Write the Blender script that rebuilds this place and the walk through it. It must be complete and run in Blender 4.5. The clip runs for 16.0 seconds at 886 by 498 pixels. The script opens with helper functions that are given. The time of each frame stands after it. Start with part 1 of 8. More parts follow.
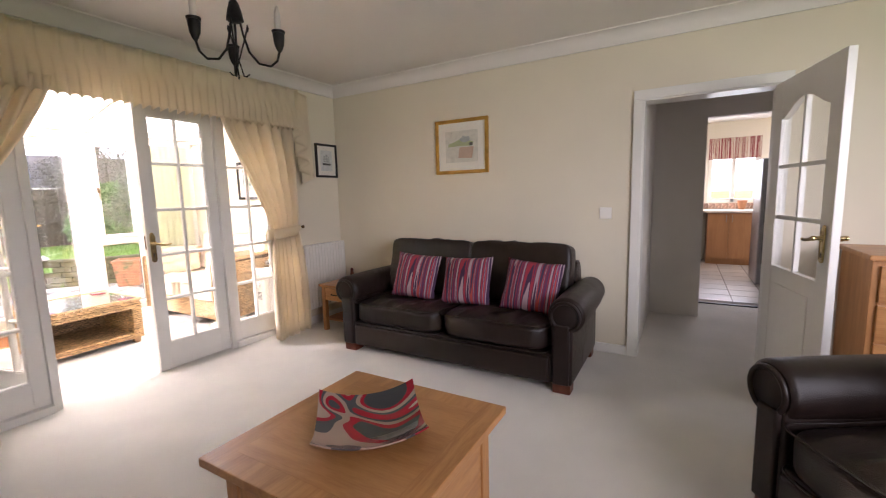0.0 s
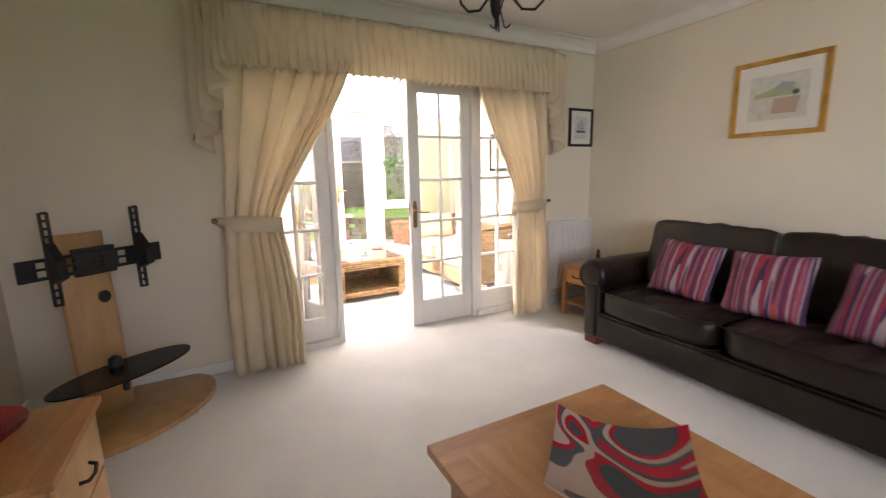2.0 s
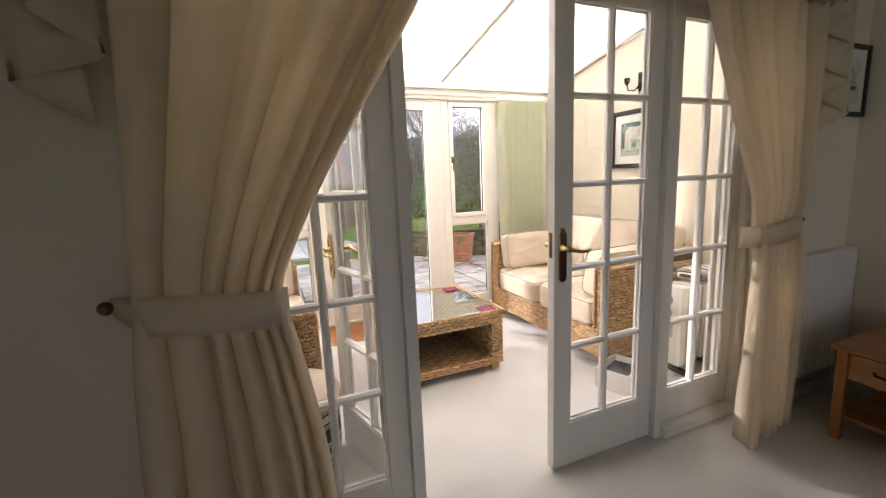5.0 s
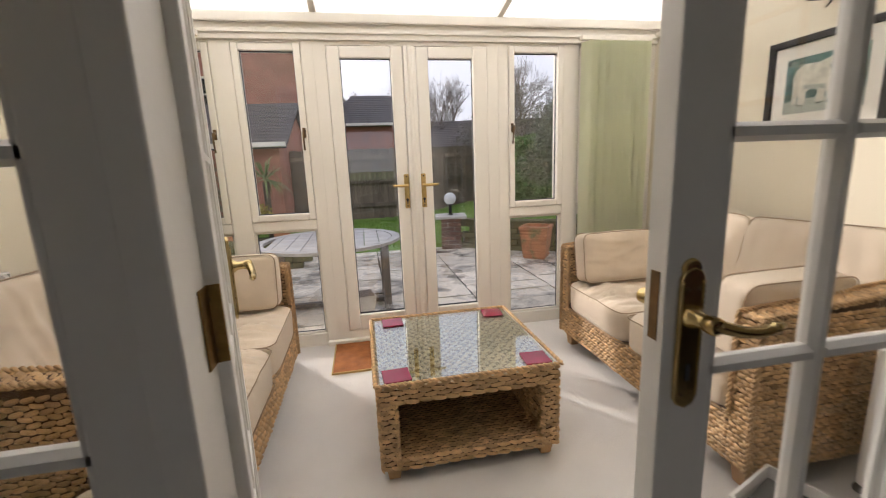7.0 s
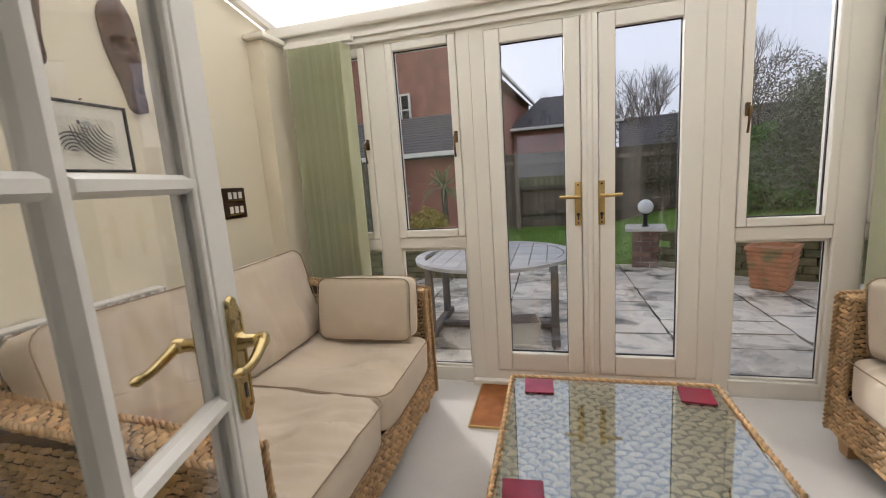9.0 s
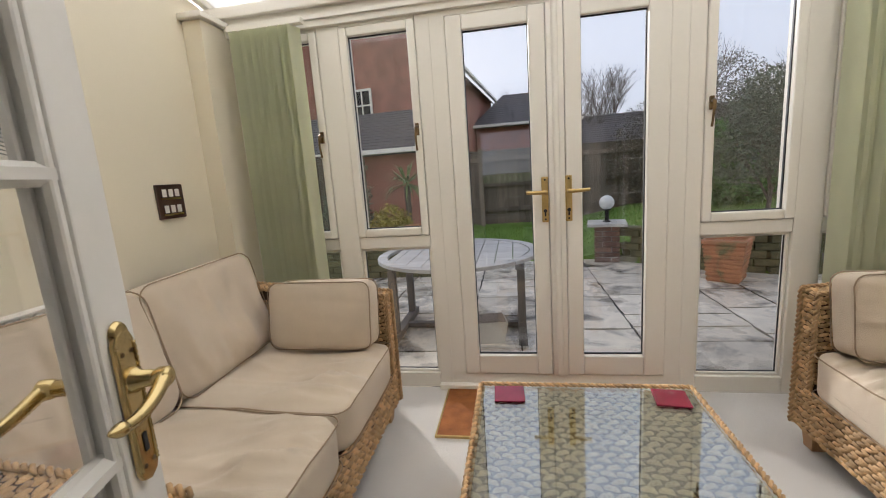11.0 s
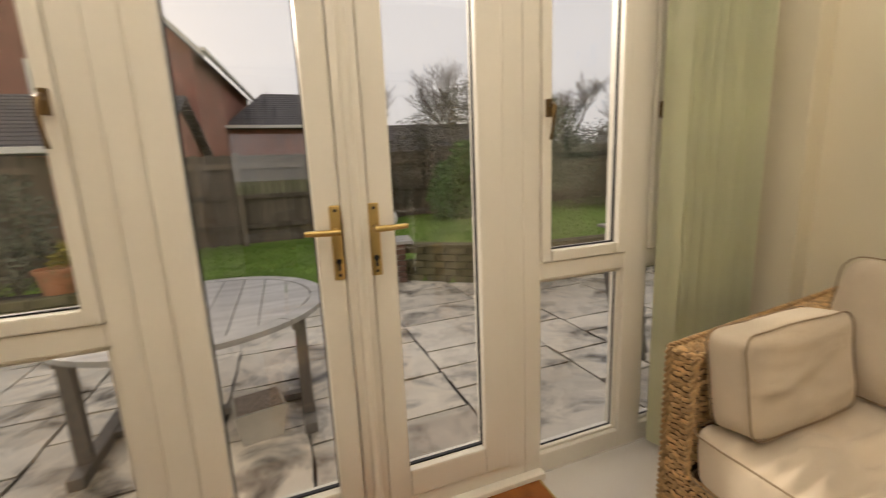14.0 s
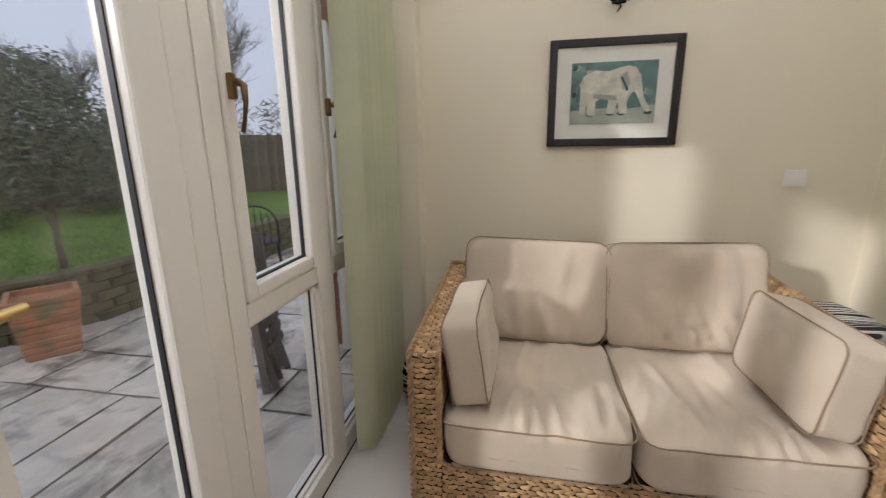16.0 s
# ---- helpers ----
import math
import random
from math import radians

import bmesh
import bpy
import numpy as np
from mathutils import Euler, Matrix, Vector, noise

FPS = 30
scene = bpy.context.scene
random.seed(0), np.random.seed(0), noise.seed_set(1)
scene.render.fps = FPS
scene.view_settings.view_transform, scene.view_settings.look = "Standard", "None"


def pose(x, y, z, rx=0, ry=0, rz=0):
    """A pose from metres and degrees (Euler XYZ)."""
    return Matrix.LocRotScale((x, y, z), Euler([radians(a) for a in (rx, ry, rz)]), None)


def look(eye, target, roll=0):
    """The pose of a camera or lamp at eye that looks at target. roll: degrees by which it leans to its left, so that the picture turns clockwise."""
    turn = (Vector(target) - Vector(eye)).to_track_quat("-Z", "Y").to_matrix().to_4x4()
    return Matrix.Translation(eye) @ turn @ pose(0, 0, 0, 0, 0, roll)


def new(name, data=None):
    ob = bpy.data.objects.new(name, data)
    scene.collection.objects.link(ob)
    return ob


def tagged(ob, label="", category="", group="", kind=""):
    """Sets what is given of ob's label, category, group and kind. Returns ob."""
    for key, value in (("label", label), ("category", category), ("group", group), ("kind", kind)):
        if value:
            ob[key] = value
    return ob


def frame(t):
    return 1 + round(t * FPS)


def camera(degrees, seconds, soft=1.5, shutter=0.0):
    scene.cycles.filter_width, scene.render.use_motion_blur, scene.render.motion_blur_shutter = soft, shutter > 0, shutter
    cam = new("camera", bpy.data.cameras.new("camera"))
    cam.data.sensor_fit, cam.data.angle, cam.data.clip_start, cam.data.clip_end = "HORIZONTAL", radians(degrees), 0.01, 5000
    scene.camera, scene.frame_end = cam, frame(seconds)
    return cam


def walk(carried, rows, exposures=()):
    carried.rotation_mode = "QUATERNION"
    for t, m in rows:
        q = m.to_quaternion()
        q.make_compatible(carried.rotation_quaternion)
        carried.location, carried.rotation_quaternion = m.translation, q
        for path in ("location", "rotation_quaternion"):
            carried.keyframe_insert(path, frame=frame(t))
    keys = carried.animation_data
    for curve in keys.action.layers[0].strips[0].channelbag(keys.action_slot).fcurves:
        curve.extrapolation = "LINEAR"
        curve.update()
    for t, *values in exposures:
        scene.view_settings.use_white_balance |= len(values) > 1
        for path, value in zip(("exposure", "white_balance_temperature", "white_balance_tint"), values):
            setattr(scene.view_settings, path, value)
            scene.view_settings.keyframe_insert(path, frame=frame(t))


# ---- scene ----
cam = camera(93.4, 16.0, soft=1.05, shutter=0.35)
PATH = [
    (0, (-0.947, -3.363, 1.261), (0.771, -2.372, 1.008), -1.5),
    (0.5, (-0.946, -3.349, 1.26), (0.684, -2.219, 1.0), -1.5),
    (1, (-0.913, -3.297, 1.255), (0.537, -1.949, 0.973), -1.4),
    (1.5, (-0.825, -3.194, 1.252), (0.369, -1.62, 0.939), -1.3),
    (2, (-0.742, -3.078, 1.256), (0.175, -1.336, 0.901), -1.2),
    (2.5, (-0.675, -2.824, 1.231), (0.076, -1.005, 0.872), -0.9),
    (3, (-0.611, -2.564, 1.235), (0.108, -0.731, 0.883), -1.9),
    (3.5, (-0.514, -2.216, 1.255), (0.128, -0.353, 0.914), -1.9),
    (4, (-0.488, -1.899, 1.246), (0.222, -0.054, 0.945), -1.9),
    (4.2, (-0.486, -1.773, 1.281), (0.281, 0.047, 0.967), -2.5),
    (6.3, (-0.056, -0.766, 1.212), (0.616, 1.081, 0.839), -2.5),
    (6.5, (0.043, -0.69, 1.209), (0.614, 1.19, 0.836), -3.0),
    (7, (0.192, -0.497, 1.184), (0.549, 1.432, 0.794), -2.3),
    (7.5, (0.24, -0.283, 1.168), (0.387, 1.671, 0.771), -1.9),
    (8, (0.313, -0.133, 1.181), (0.166, 1.824, 0.796), -2.2),
    (8.5, (0.355, -0.049, 1.185), (-0.039, 1.88, 0.83), -3.1),
    (9, (0.351, 0.043, 1.195), (-0.157, 1.95, 0.87), -3.9),
    (9.2, (0.343, 0.079, 1.2), (-0.162, 1.988, 0.881), -4.0),
    (11.3, (0.328, 0.21, 1.178), (-0.009, 2.149, 0.825), -4.0),
    (11.5, (0.313, 0.27, 1.174), (-0.16, 2.181, 0.823), -4.5),
    (12, (0.316, 0.459, 1.17), (-0.568, 2.221, 0.836), -5.3),
    (12.5, (0.295, 0.598, 1.175), (-0.623, 2.338, 0.815), -5.0),
    (13, (0.257, 0.764, 1.196), (-0.285, 2.654, 0.826), -4.2),
    (13.5, (0.32, 0.936, 1.224), (0.367, 2.901, 0.854), -3.2),
    (14, (0.346, 1.051, 1.229), (1.037, 2.891, 0.856), -2.5),
    (14.5, (0.292, 1.178, 1.251), (1.513, 2.712, 0.852), -2.1),
    (15, (0.274, 1.279, 1.241), (1.868, 2.414, 0.828), -1.7),
    (15.5, (0.305, 1.465, 1.239), (2.106, 2.217, 0.801), -1.5),
    (16, (0.279, 1.622, 1.263), (2.192, 1.984, 0.806), -0.8),
]
EXPOSURES = [(0, 1.85, 6000, 25), (1.0, 1.85, 6000, 24), (2.0, 1.92, 6000, 22), (3.0, 1.8, 6100, 19), (4.2, 1.02, 5900, 20), (6.3, -0.2, 6100, 17), (7.5, -0.42, 6000, 16), (8.2, -0.57, 5800, 13), (9.0, -0.63, 5800, 14), (11.3, -0.65, 5800, 13), (12.5, -0.65, 6650, 12), (13.5, -0.66, 7000, 14), (14.1, -0.77, 7200, 14), (14.6, -0.78, 6500, 11), (15.0, -0.84, 6200, 13), (16, -0.95, 5650, 15)]
walk(cam, [(t, look(eye, target, roll)) for t, eye, target, roll in PATH], EXPOSURES)

# ---- light and exposure ----
world = bpy.data.worlds.new("sky")
scene.world = world
world.use_nodes = True
wn = world.node_tree.nodes
sky = wn.new("ShaderNodeTexSky")
sky.sky_type, sky.sun_disc = "NISHITA", False
sky.sun_elevation, sky.sun_rotation = radians(18.9), radians(-36.5)
sky.air_density, sky.dust_density, sky.ozone_density = 1.0, 4.0, 1.0
haze = wn.new("ShaderNodeMix")
haze.data_type = "RGBA"
haze.inputs[0].default_value = 0.75
haze.inputs[7].default_value = (10.1, 10.3, 10.8, 1)
world.node_tree.links.new(sky.outputs[0], haze.inputs[6])
world.node_tree.links.new(haze.outputs[2], wn["Background"].inputs[0])
wn["Background"].inputs[1].default_value = 0.145

sun_lamp = new("sun", bpy.data.lights.new("sun", "SUN"))
sun_lamp.data.energy, sun_lamp.data.angle, sun_lamp.data.color = 4.2, radians(3.0), (1.0, 0.93, 0.82)
sun_lamp.matrix_world = look((-10, 13.5, 5.75), (0, 0, 0))

# daylight of the window at the far end of the living room
bay = new("window_daylight", bpy.data.lights.new("window_daylight", "AREA"))
bay.data.shape, bay.data.size, bay.data.size_y, bay.data.energy, bay.data.color = "RECTANGLE", 2.0, 1.15, 6.0, (1.0, 0.97, 0.93)
bay.data.spread = radians(88)
bay.matrix_world = look((-0.7, -5.75, 1.6), (2.4, -2.5, 0.5))

# the sky's light in the opening of the garden room's roof
roof_sky = new("roof_daylight", bpy.data.lights.new("roof_daylight", "AREA"))
roof_sky.data.shape, roof_sky.data.size, roof_sky.data.size_y, roof_sky.data.energy, roof_sky.data.color = "RECTANGLE", 3.5, 2.2, 75, (1.0, 0.975, 0.93)
roof_sky.data.spread = radians(94)
roof_sky.matrix_world = look((0.59, 1.27, 2.46), (0.59, 1.07, 1.46))

# daylight of the kitchen window and of the hall
kit = new("kitchen_daylight", bpy.data.lights.new("kitchen_daylight", "AREA"))
kit.data.shape, kit.data.size, kit.data.size_y, kit.data.energy, kit.data.color = "RECTANGLE", 0.9, 0.9, 6, (0.92, 0.96, 1.0)
kit.matrix_world = look((7.86, -4.1, 1.5), (5, -4.1, 1.0))

# ---- helpers of the scene ----

def nodes_of(m):
    m.use_nodes = True
    return m.node_tree.nodes, m.node_tree.links


def surface(name, base, rough=0.6, vary=0.12, scale=3.0, bump=0.05, grain=80.0, metal=0.0, tint=None, stretch=(1, 1, 1), sheen=0.0, spec=0.5, piece=0.0, coat=0.0):
    """A plain surface: base colour varied at two scales, with fine relief."""
    m = bpy.data.materials.new(name)
    n, l = nodes_of(m)
    b = n["Principled BSDF"]
    b.inputs["Roughness"].default_value, b.inputs["Metallic"].default_value = rough, metal
    b.inputs["Specular IOR Level"].default_value = spec
    b.inputs["Sheen Weight"].default_value = sheen
    b.inputs["Coat Weight"].default_value = coat
    co, mp = n.new("ShaderNodeTexCoord"), n.new("ShaderNodeMapping")
    mp.inputs["Scale"].default_value = stretch
    l.new(co.outputs["Object"], mp.inputs[0])
    big, fine = n.new("ShaderNodeTexNoise"), n.new("ShaderNodeTexNoise")
    big.inputs["Scale"].default_value, big.inputs["Detail"].default_value = scale, 5
    fine.inputs["Scale"].default_value, fine.inputs["Detail"].default_value = grain, 3
    l.new(mp.outputs[0], big.inputs["Vector"])
    l.new(mp.outputs[0], fine.inputs["Vector"])
    add = n.new("ShaderNodeMath")
    add.operation = "MULTIPLY_ADD"
    add.inputs[1].default_value = 0.35
    l.new(fine.outputs[0], add.inputs[0])
    l.new(big.outputs[0], add.inputs[2])
    ramp = n.new("ShaderNodeValToRGB")
    dark = tuple(c * (1 - vary) for c in base) if tint is None else tint
    ramp.color_ramp.elements[0].position, ramp.color_ramp.elements[1].position = 0.45, 0.9
    ramp.color_ramp.elements[0].color, ramp.color_ramp.elements[1].color = (*dark, 1), (*[min(1, c * (1 + vary * 0.6)) for c in base], 1)
    l.new(add.outputs[0], ramp.inputs[0])
    out = ramp.outputs[0]
    if piece:
        info, hsv = n.new("ShaderNodeObjectInfo"), n.new("ShaderNodeHueSaturation")
        rng = n.new("ShaderNodeMapRange")
        rng.inputs["To Min"].default_value, rng.inputs["To Max"].default_value = 1 - piece, 1 + piece
        l.new(info.outputs["Random"], rng.inputs[0])
        l.new(rng.outputs[0], hsv.inputs["Value"])
        l.new(out, hsv.inputs["Color"])
        out = hsv.outputs[0]
    l.new(out, b.inputs["Base Color"])
    if bump:
        bp = n.new("ShaderNodeBump")
        bp.inputs["Strength"].default_value, bp.inputs["Distance"].default_value = min(1, bump * 4), 0.004
        l.new(fine.outputs[0], bp.inputs["Height"])
        l.new(bp.outputs[0], b.inputs["Normal"])
    return m


def wood(name, light, dark, rough=0.45, rings=14.0, along="X", bump=0.03, coat=0.0, piece=0.0):
    """Timber with grain along one axis."""
    m = bpy.data.materials.new(name)
    n, l = nodes_of(m)
    b = n["Principled BSDF"]
    b.inputs["Roughness"].default_value = rough
    b.inputs["Coat Weight"].default_value = coat
    co, mp = n.new("ShaderNodeTexCoord"), n.new("ShaderNodeMapping")
    s = {"X": (0.12, 1, 1), "Y": (1, 0.12, 1), "Z": (1, 1, 0.12)}[along]
    mp.inputs["Scale"].default_value = s
    l.new(co.outputs["Object"], mp.inputs[0])
    a, f = n.new("ShaderNodeTexNoise"), n.new("ShaderNodeTexNoise")
    a.inputs["Scale"].default_value, a.inputs["Detail"].default_value, a.inputs["Distortion"].default_value = rings, 6, 0.8
    f.inputs["Scale"].default_value, f.inputs["Detail"].default_value = rings * 9, 2
    l.new(mp.outputs[0], a.inputs["Vector"])
    l.new(mp.outputs[0], f.inputs["Vector"])
    mix = n.new("ShaderNodeMath")
    mix.operation, mix.inputs[1].default_value = "MULTIPLY_ADD", 0.4
    l.new(f.outputs[0], mix.inputs[0])
    l.new(a.outputs[0], mix.inputs[2])
    ramp = n.new("ShaderNodeValToRGB")
    ramp.color_ramp.elements[0].position, ramp.color_ramp.elements[1].position = 0.5, 0.88
    ramp.color_ramp.elements[0].color, ramp.color_ramp.elements[1].color = (*dark, 1), (*light, 1)
    l.new(mix.outputs[0], ramp.inputs[0])
    out = ramp.outputs[0]
    if piece:
        info, hsv, rng = n.new("ShaderNodeObjectInfo"), n.new("ShaderNodeHueSaturation"), n.new("ShaderNodeMapRange")
        rng.inputs["To Min"].default_value, rng.inputs["To Max"].default_value = 1 - piece, 1 + piece
        l.new(info.outputs["Random"], rng.inputs[0])
        l.new(rng.outputs[0], hsv.inputs["Value"])
        l.new(out, hsv.inputs["Color"])
        out = hsv.outputs[0]
    l.new(out, b.inputs["Base Color"])
    bp = n.new("ShaderNodeBump")
    bp.inputs["Strength"].default_value, bp.inputs["Distance"].default_value = bump * 4, 0.002
    l.new(mix.outputs[0], bp.inputs["Height"])
    l.new(bp.outputs[0], b.inputs["Normal"])
    return m


def clear_glass(name, tint=(1, 1, 1), base=0.04, rough=0.0):
    """A pane: clear, with gloss that grows towards grazing angles on both faces alike."""
    m = bpy.data.materials.new(name)
    n, l = nodes_of(m)
    n.remove(n["Principled BSDF"])
    t, g, mix, lw = n.new("ShaderNodeBsdfTransparent"), n.new("ShaderNodeBsdfGlossy"), n.new("ShaderNodeMixShader"), n.new("ShaderNodeLayerWeight")
    t.inputs[0].default_value = (*tint, 1)
    g.inputs["Roughness"].default_value = rough
    lw.inputs[0].default_value = 0.5
    k, a = n.new("ShaderNodeMath"), n.new("ShaderNodeMath")
    k.operation, k.inputs[1].default_value = "POWER", 5.0
    a.operation, a.inputs[1].default_value, a.inputs[2].default_value = "MULTIPLY_ADD", 0.8, base
    l.new(lw.outputs["Facing"], k.inputs[0])
    l.new(k.outputs[0], a.inputs[0])
    l.new(a.outputs[0], mix.inputs[0])
    l.new(t.outputs[0], mix.inputs[1])
    l.new(g.outputs[0], mix.inputs[2])
    l.new(mix.outputs[0], n["Material Output"].inputs[0])
    return m


def translucent(name, base, through_share, rough=0.6, ribs=None, vary=0.08):
    """Cloth or plastic that lets light through."""
    m = surface(name, base, rough, vary, 2.5, 0.06, 400.0)
    n, l = m.node_tree.nodes, m.node_tree.links
    b = n["Principled BSDF"]
    t, mix = n.new("ShaderNodeBsdfTranslucent"), n.new("ShaderNodeMixShader")
    src = b.inputs["Base Color"].links[0].from_socket
    l.new(src, t.inputs[0])
    mix.inputs[0].default_value = through_share
    l.new(b.outputs[0], mix.inputs[1])
    l.new(t.outputs[0], mix.inputs[2])
    l.new(mix.outputs[0], n["Material Output"].inputs[0])
    return m


def boxes(*rows, bevel=0.0, seg=2):
    """A bmesh of boxes (x0, y0, z0, x1, y1, z1)."""
    bm = bmesh.new()
    for x0, y0, z0, x1, y1, z1 in rows:
        m = Matrix.Translation(((x0 + x1) / 2, (y0 + y1) / 2, (z0 + z1) / 2)) @ Matrix.Diagonal((abs(x1 - x0), abs(y1 - y0), abs(z1 - z0), 1))
        bmesh.ops.create_cube(bm, size=1, matrix=m)
    if bevel:
        bmesh.ops.bevel(bm, geom=bm.edges[:], offset=bevel, segments=seg, affect="EDGES", profile=0.6, clamp_overlap=True)
    return bm


def prism(points, depth, axis="Y", start=0.0, bevel=0.0, seg=2):
    """An outline (a, b) pushed along an axis: X takes (y, z), Y takes (x, z), Z takes (x, y)."""
    bm = bmesh.new()

    def at(a, b, d):
        return {"X": (d, a, b), "Y": (a, d, b), "Z": (a, b, d)}[axis]
    lo = [bm.verts.new(at(a, b, start)) for a, b in points]
    hi = [bm.verts.new(at(a, b, start + depth)) for a, b in points]
    n = len(points)
    bm.faces.new(lo)
    bm.faces.new(hi[::-1])
    for i in range(n):
        bm.faces.new((lo[i], hi[i], hi[(i + 1) % n], lo[(i + 1) % n]))
    bmesh.ops.recalc_face_normals(bm, faces=bm.faces[:])
    if bevel:
        bmesh.ops.bevel(bm, geom=bm.edges[:], offset=bevel, segments=seg, affect="EDGES", profile=0.6, clamp_overlap=True)
    return bm


def lathe(profile, steps=24, turn=None):
    """A turned shape from (radius, height) pairs."""
    bm = bmesh.new()
    rings = []
    for r, z in profile:
        rings.append([bm.verts.new((max(r, 1e-4) * math.cos(2 * math.pi * i / steps), max(r, 1e-4) * math.sin(2 * math.pi * i / steps), z)) for i in range(steps)])
    for a, b in zip(rings, rings[1:]):
        for i in range(steps):
            bm.faces.new((a[i], a[(i + 1) % steps], b[(i + 1) % steps], b[i]))
    bm.faces.new(rings[0][::-1])
    bm.faces.new(rings[-1])
    if turn is not None:
        bmesh.ops.transform(bm, matrix=turn, verts=bm.verts[:])
    return bm


def tube(points, radius, steps=8, closed=False):
    """A round bar along points; radius may be one number or one for each point."""
    bm = bmesh.new()
    pts = [Vector(p) for p in points]
    n = len(pts)
    rad = radius if isinstance(radius, (list, tuple)) else [radius] * n
    rings, up = [], None
    for i, p in enumerate(pts):
        a = pts[i - 1] if (i or closed) else p
        b = pts[(i + 1) % n] if (i < n - 1 or closed) else p
        d = (b - a).normalized()
        if up is None:
            up = d.orthogonal().normalized()
        up = (up - d * up.dot(d)).normalized()
        side = d.cross(up)
        rings.append([bm.verts.new(p + rad[i] * (up * math.cos(2 * math.pi * k / steps) + side * math.sin(2 * math.pi * k / steps))) for k in range(steps)])
    pairs = list(zip(rings, rings[1:])) + ([(rings[-1], rings[0])] if closed else [])
    for a, b in pairs:
        for k in range(steps):
            bm.faces.new((a[k], a[(k + 1) % steps], b[(k + 1) % steps], b[k]))
    if not closed:
        bm.faces.new(rings[0][::-1])
        bm.faces.new(rings[-1])
    bmesh.ops.recalc_face_normals(bm, faces=bm.faces[:])
    return bm


def joined(*bms):
    out = bmesh.new()
    for bm in bms:
        me = bpy.data.meshes.new("tmp")
        bm.to_mesh(me)
        out.from_mesh(me)
        bm.free()
        bpy.data.meshes.remove(me)
    return out


def moved(bm, m):
    bmesh.ops.transform(bm, matrix=m, verts=bm.verts[:])
    return bm


def mesh_of(name, bm, material, smooth=False):
    me = bpy.data.meshes.new(name)
    bm.to_mesh(me)
    bm.free()
    me.materials.append(material)
    if smooth:
        me.polygons.foreach_set("use_smooth", [True] * len(me.polygons))
        if smooth != "all":
            me.set_sharp_from_angle(angle=radians(40))
    return me


def part(name, bm, material, parent, label="", smooth=False):
    ob = new(name, mesh_of(name, bm, material, smooth))
    ob.parent = parent
    if label:
        ob["label"] = label
    return ob


def piece(name, me, parent, m):
    """One of many alike pieces on shared mesh data."""
    ob = new(name, me)
    ob.parent = parent
    ob.matrix_local = m
    return ob


def thing(name, label, category, m=None, group="", kind=""):
    ob = new(name)
    ob.empty_display_size = 0.1
    if m is not None:
        ob.matrix_world = m
    return tagged(ob, label, category, group, kind)


def solid(name, bm, material, label="", category="", kind="structure", smooth=False, group=""):
    return tagged(new(name, mesh_of(name, bm, material, smooth)), label, category, group, kind)


# ---- materials ----
M_WALL = surface("cream_wall_paint", (0.74, 0.67, 0.53), 0.75, 0.04, 1.2, 0.03, 220.0)
M_CONS = surface("pale_yellow_wall_paint", (0.765, 0.695, 0.535), 0.7, 0.04, 1.0, 0.03, 220.0)
M_CEIL = surface("ceiling_paint", (0.78, 0.74, 0.69), 0.85, 0.03, 1.5, 0.03, 120.0)
M_CARPET = surface("cream_carpet", (0.78, 0.74, 0.675), 0.95, 0.10, 2.2, 0.25, 520.0, sheen=0.3)
M_WHITE = surface("white_gloss_paint", (0.80, 0.78, 0.73), 0.3, 0.03, 2.0, 0.015, 60.0)
M_UPVC = surface("white_plastic_frame", (0.84, 0.80, 0.71), 0.32, 0.03, 1.5, 0.01, 60.0)
M_HALL = surface("hall_wall_paint", (0.78, 0.74, 0.69), 0.8, 0.03, 1.0, 0.02, 200.0)
M_GLASS = clear_glass("window_glass", base=0.06)
M_ROOF = translucent("opal_roof_sheet", (0.95, 0.93, 0.89), 0.75, 0.4)
M_BRASS = surface("polished_brass", (0.58, 0.45, 0.21), 0.22, 0.15, 12.0, 0.02, 90.0, metal=1.0)
M_GASKET = surface("black_gasket", (0.02, 0.02, 0.022), 0.5, 0.1, 20.0, 0.0)
M_SATIN_BRASS = surface("satin_brass", (0.60, 0.43, 0.17), 0.38, 0.1, 20.0, 0.02, 90.0, metal=1.0)
M_OLD_BRASS = surface("worn_dark_brass", (0.34, 0.22, 0.07), 0.30, 0.45, 22.0, 0.04, 90.0, metal=1.0)
M_BRONZE = surface("aged_bronze", (0.20, 0.13, 0.06), 0.4, 0.25, 30.0, 0.04, 90.0, metal=0.9)

# ---- the setting: floors, walls, ceilings ----
solid("floor_living", boxes((-1.95, -5.75, -0.12, 4.4, 0.0, 0.0), (-1.6, 0.0, -0.12, 2.55, 2.32, 0.0)), M_CARPET, "cream wall-to-wall carpet with soft pile", "carpet floor")
solid("wall_west", boxes((-1.95, -5.75, 0, -1.80, -0.12, 2.45)), M_WALL, "cream painted living room wall with a gilt frame", "wall")
solid("wall_north", boxes((-1.95, -0.12, 0, -0.60, 0.10, 2.65), (1.73, -0.12, 0, 2.44, 0.10, 2.65), (-0.60, -0.12, 2.04, 1.73, 0.10, 2.65)), M_WALL, "cream painted wall round the garden doors", "wall")
solid("wall_east", boxes((2.44, -3.09, 0, 2.60, 0.10, 2.45), (2.44, -5.75, 0, 2.60, -3.855, 2.45), (2.44, -3.855, 1.90, 2.60, -3.09, 2.45)), M_WALL, "cream painted wall behind the leather sofa", "wall")
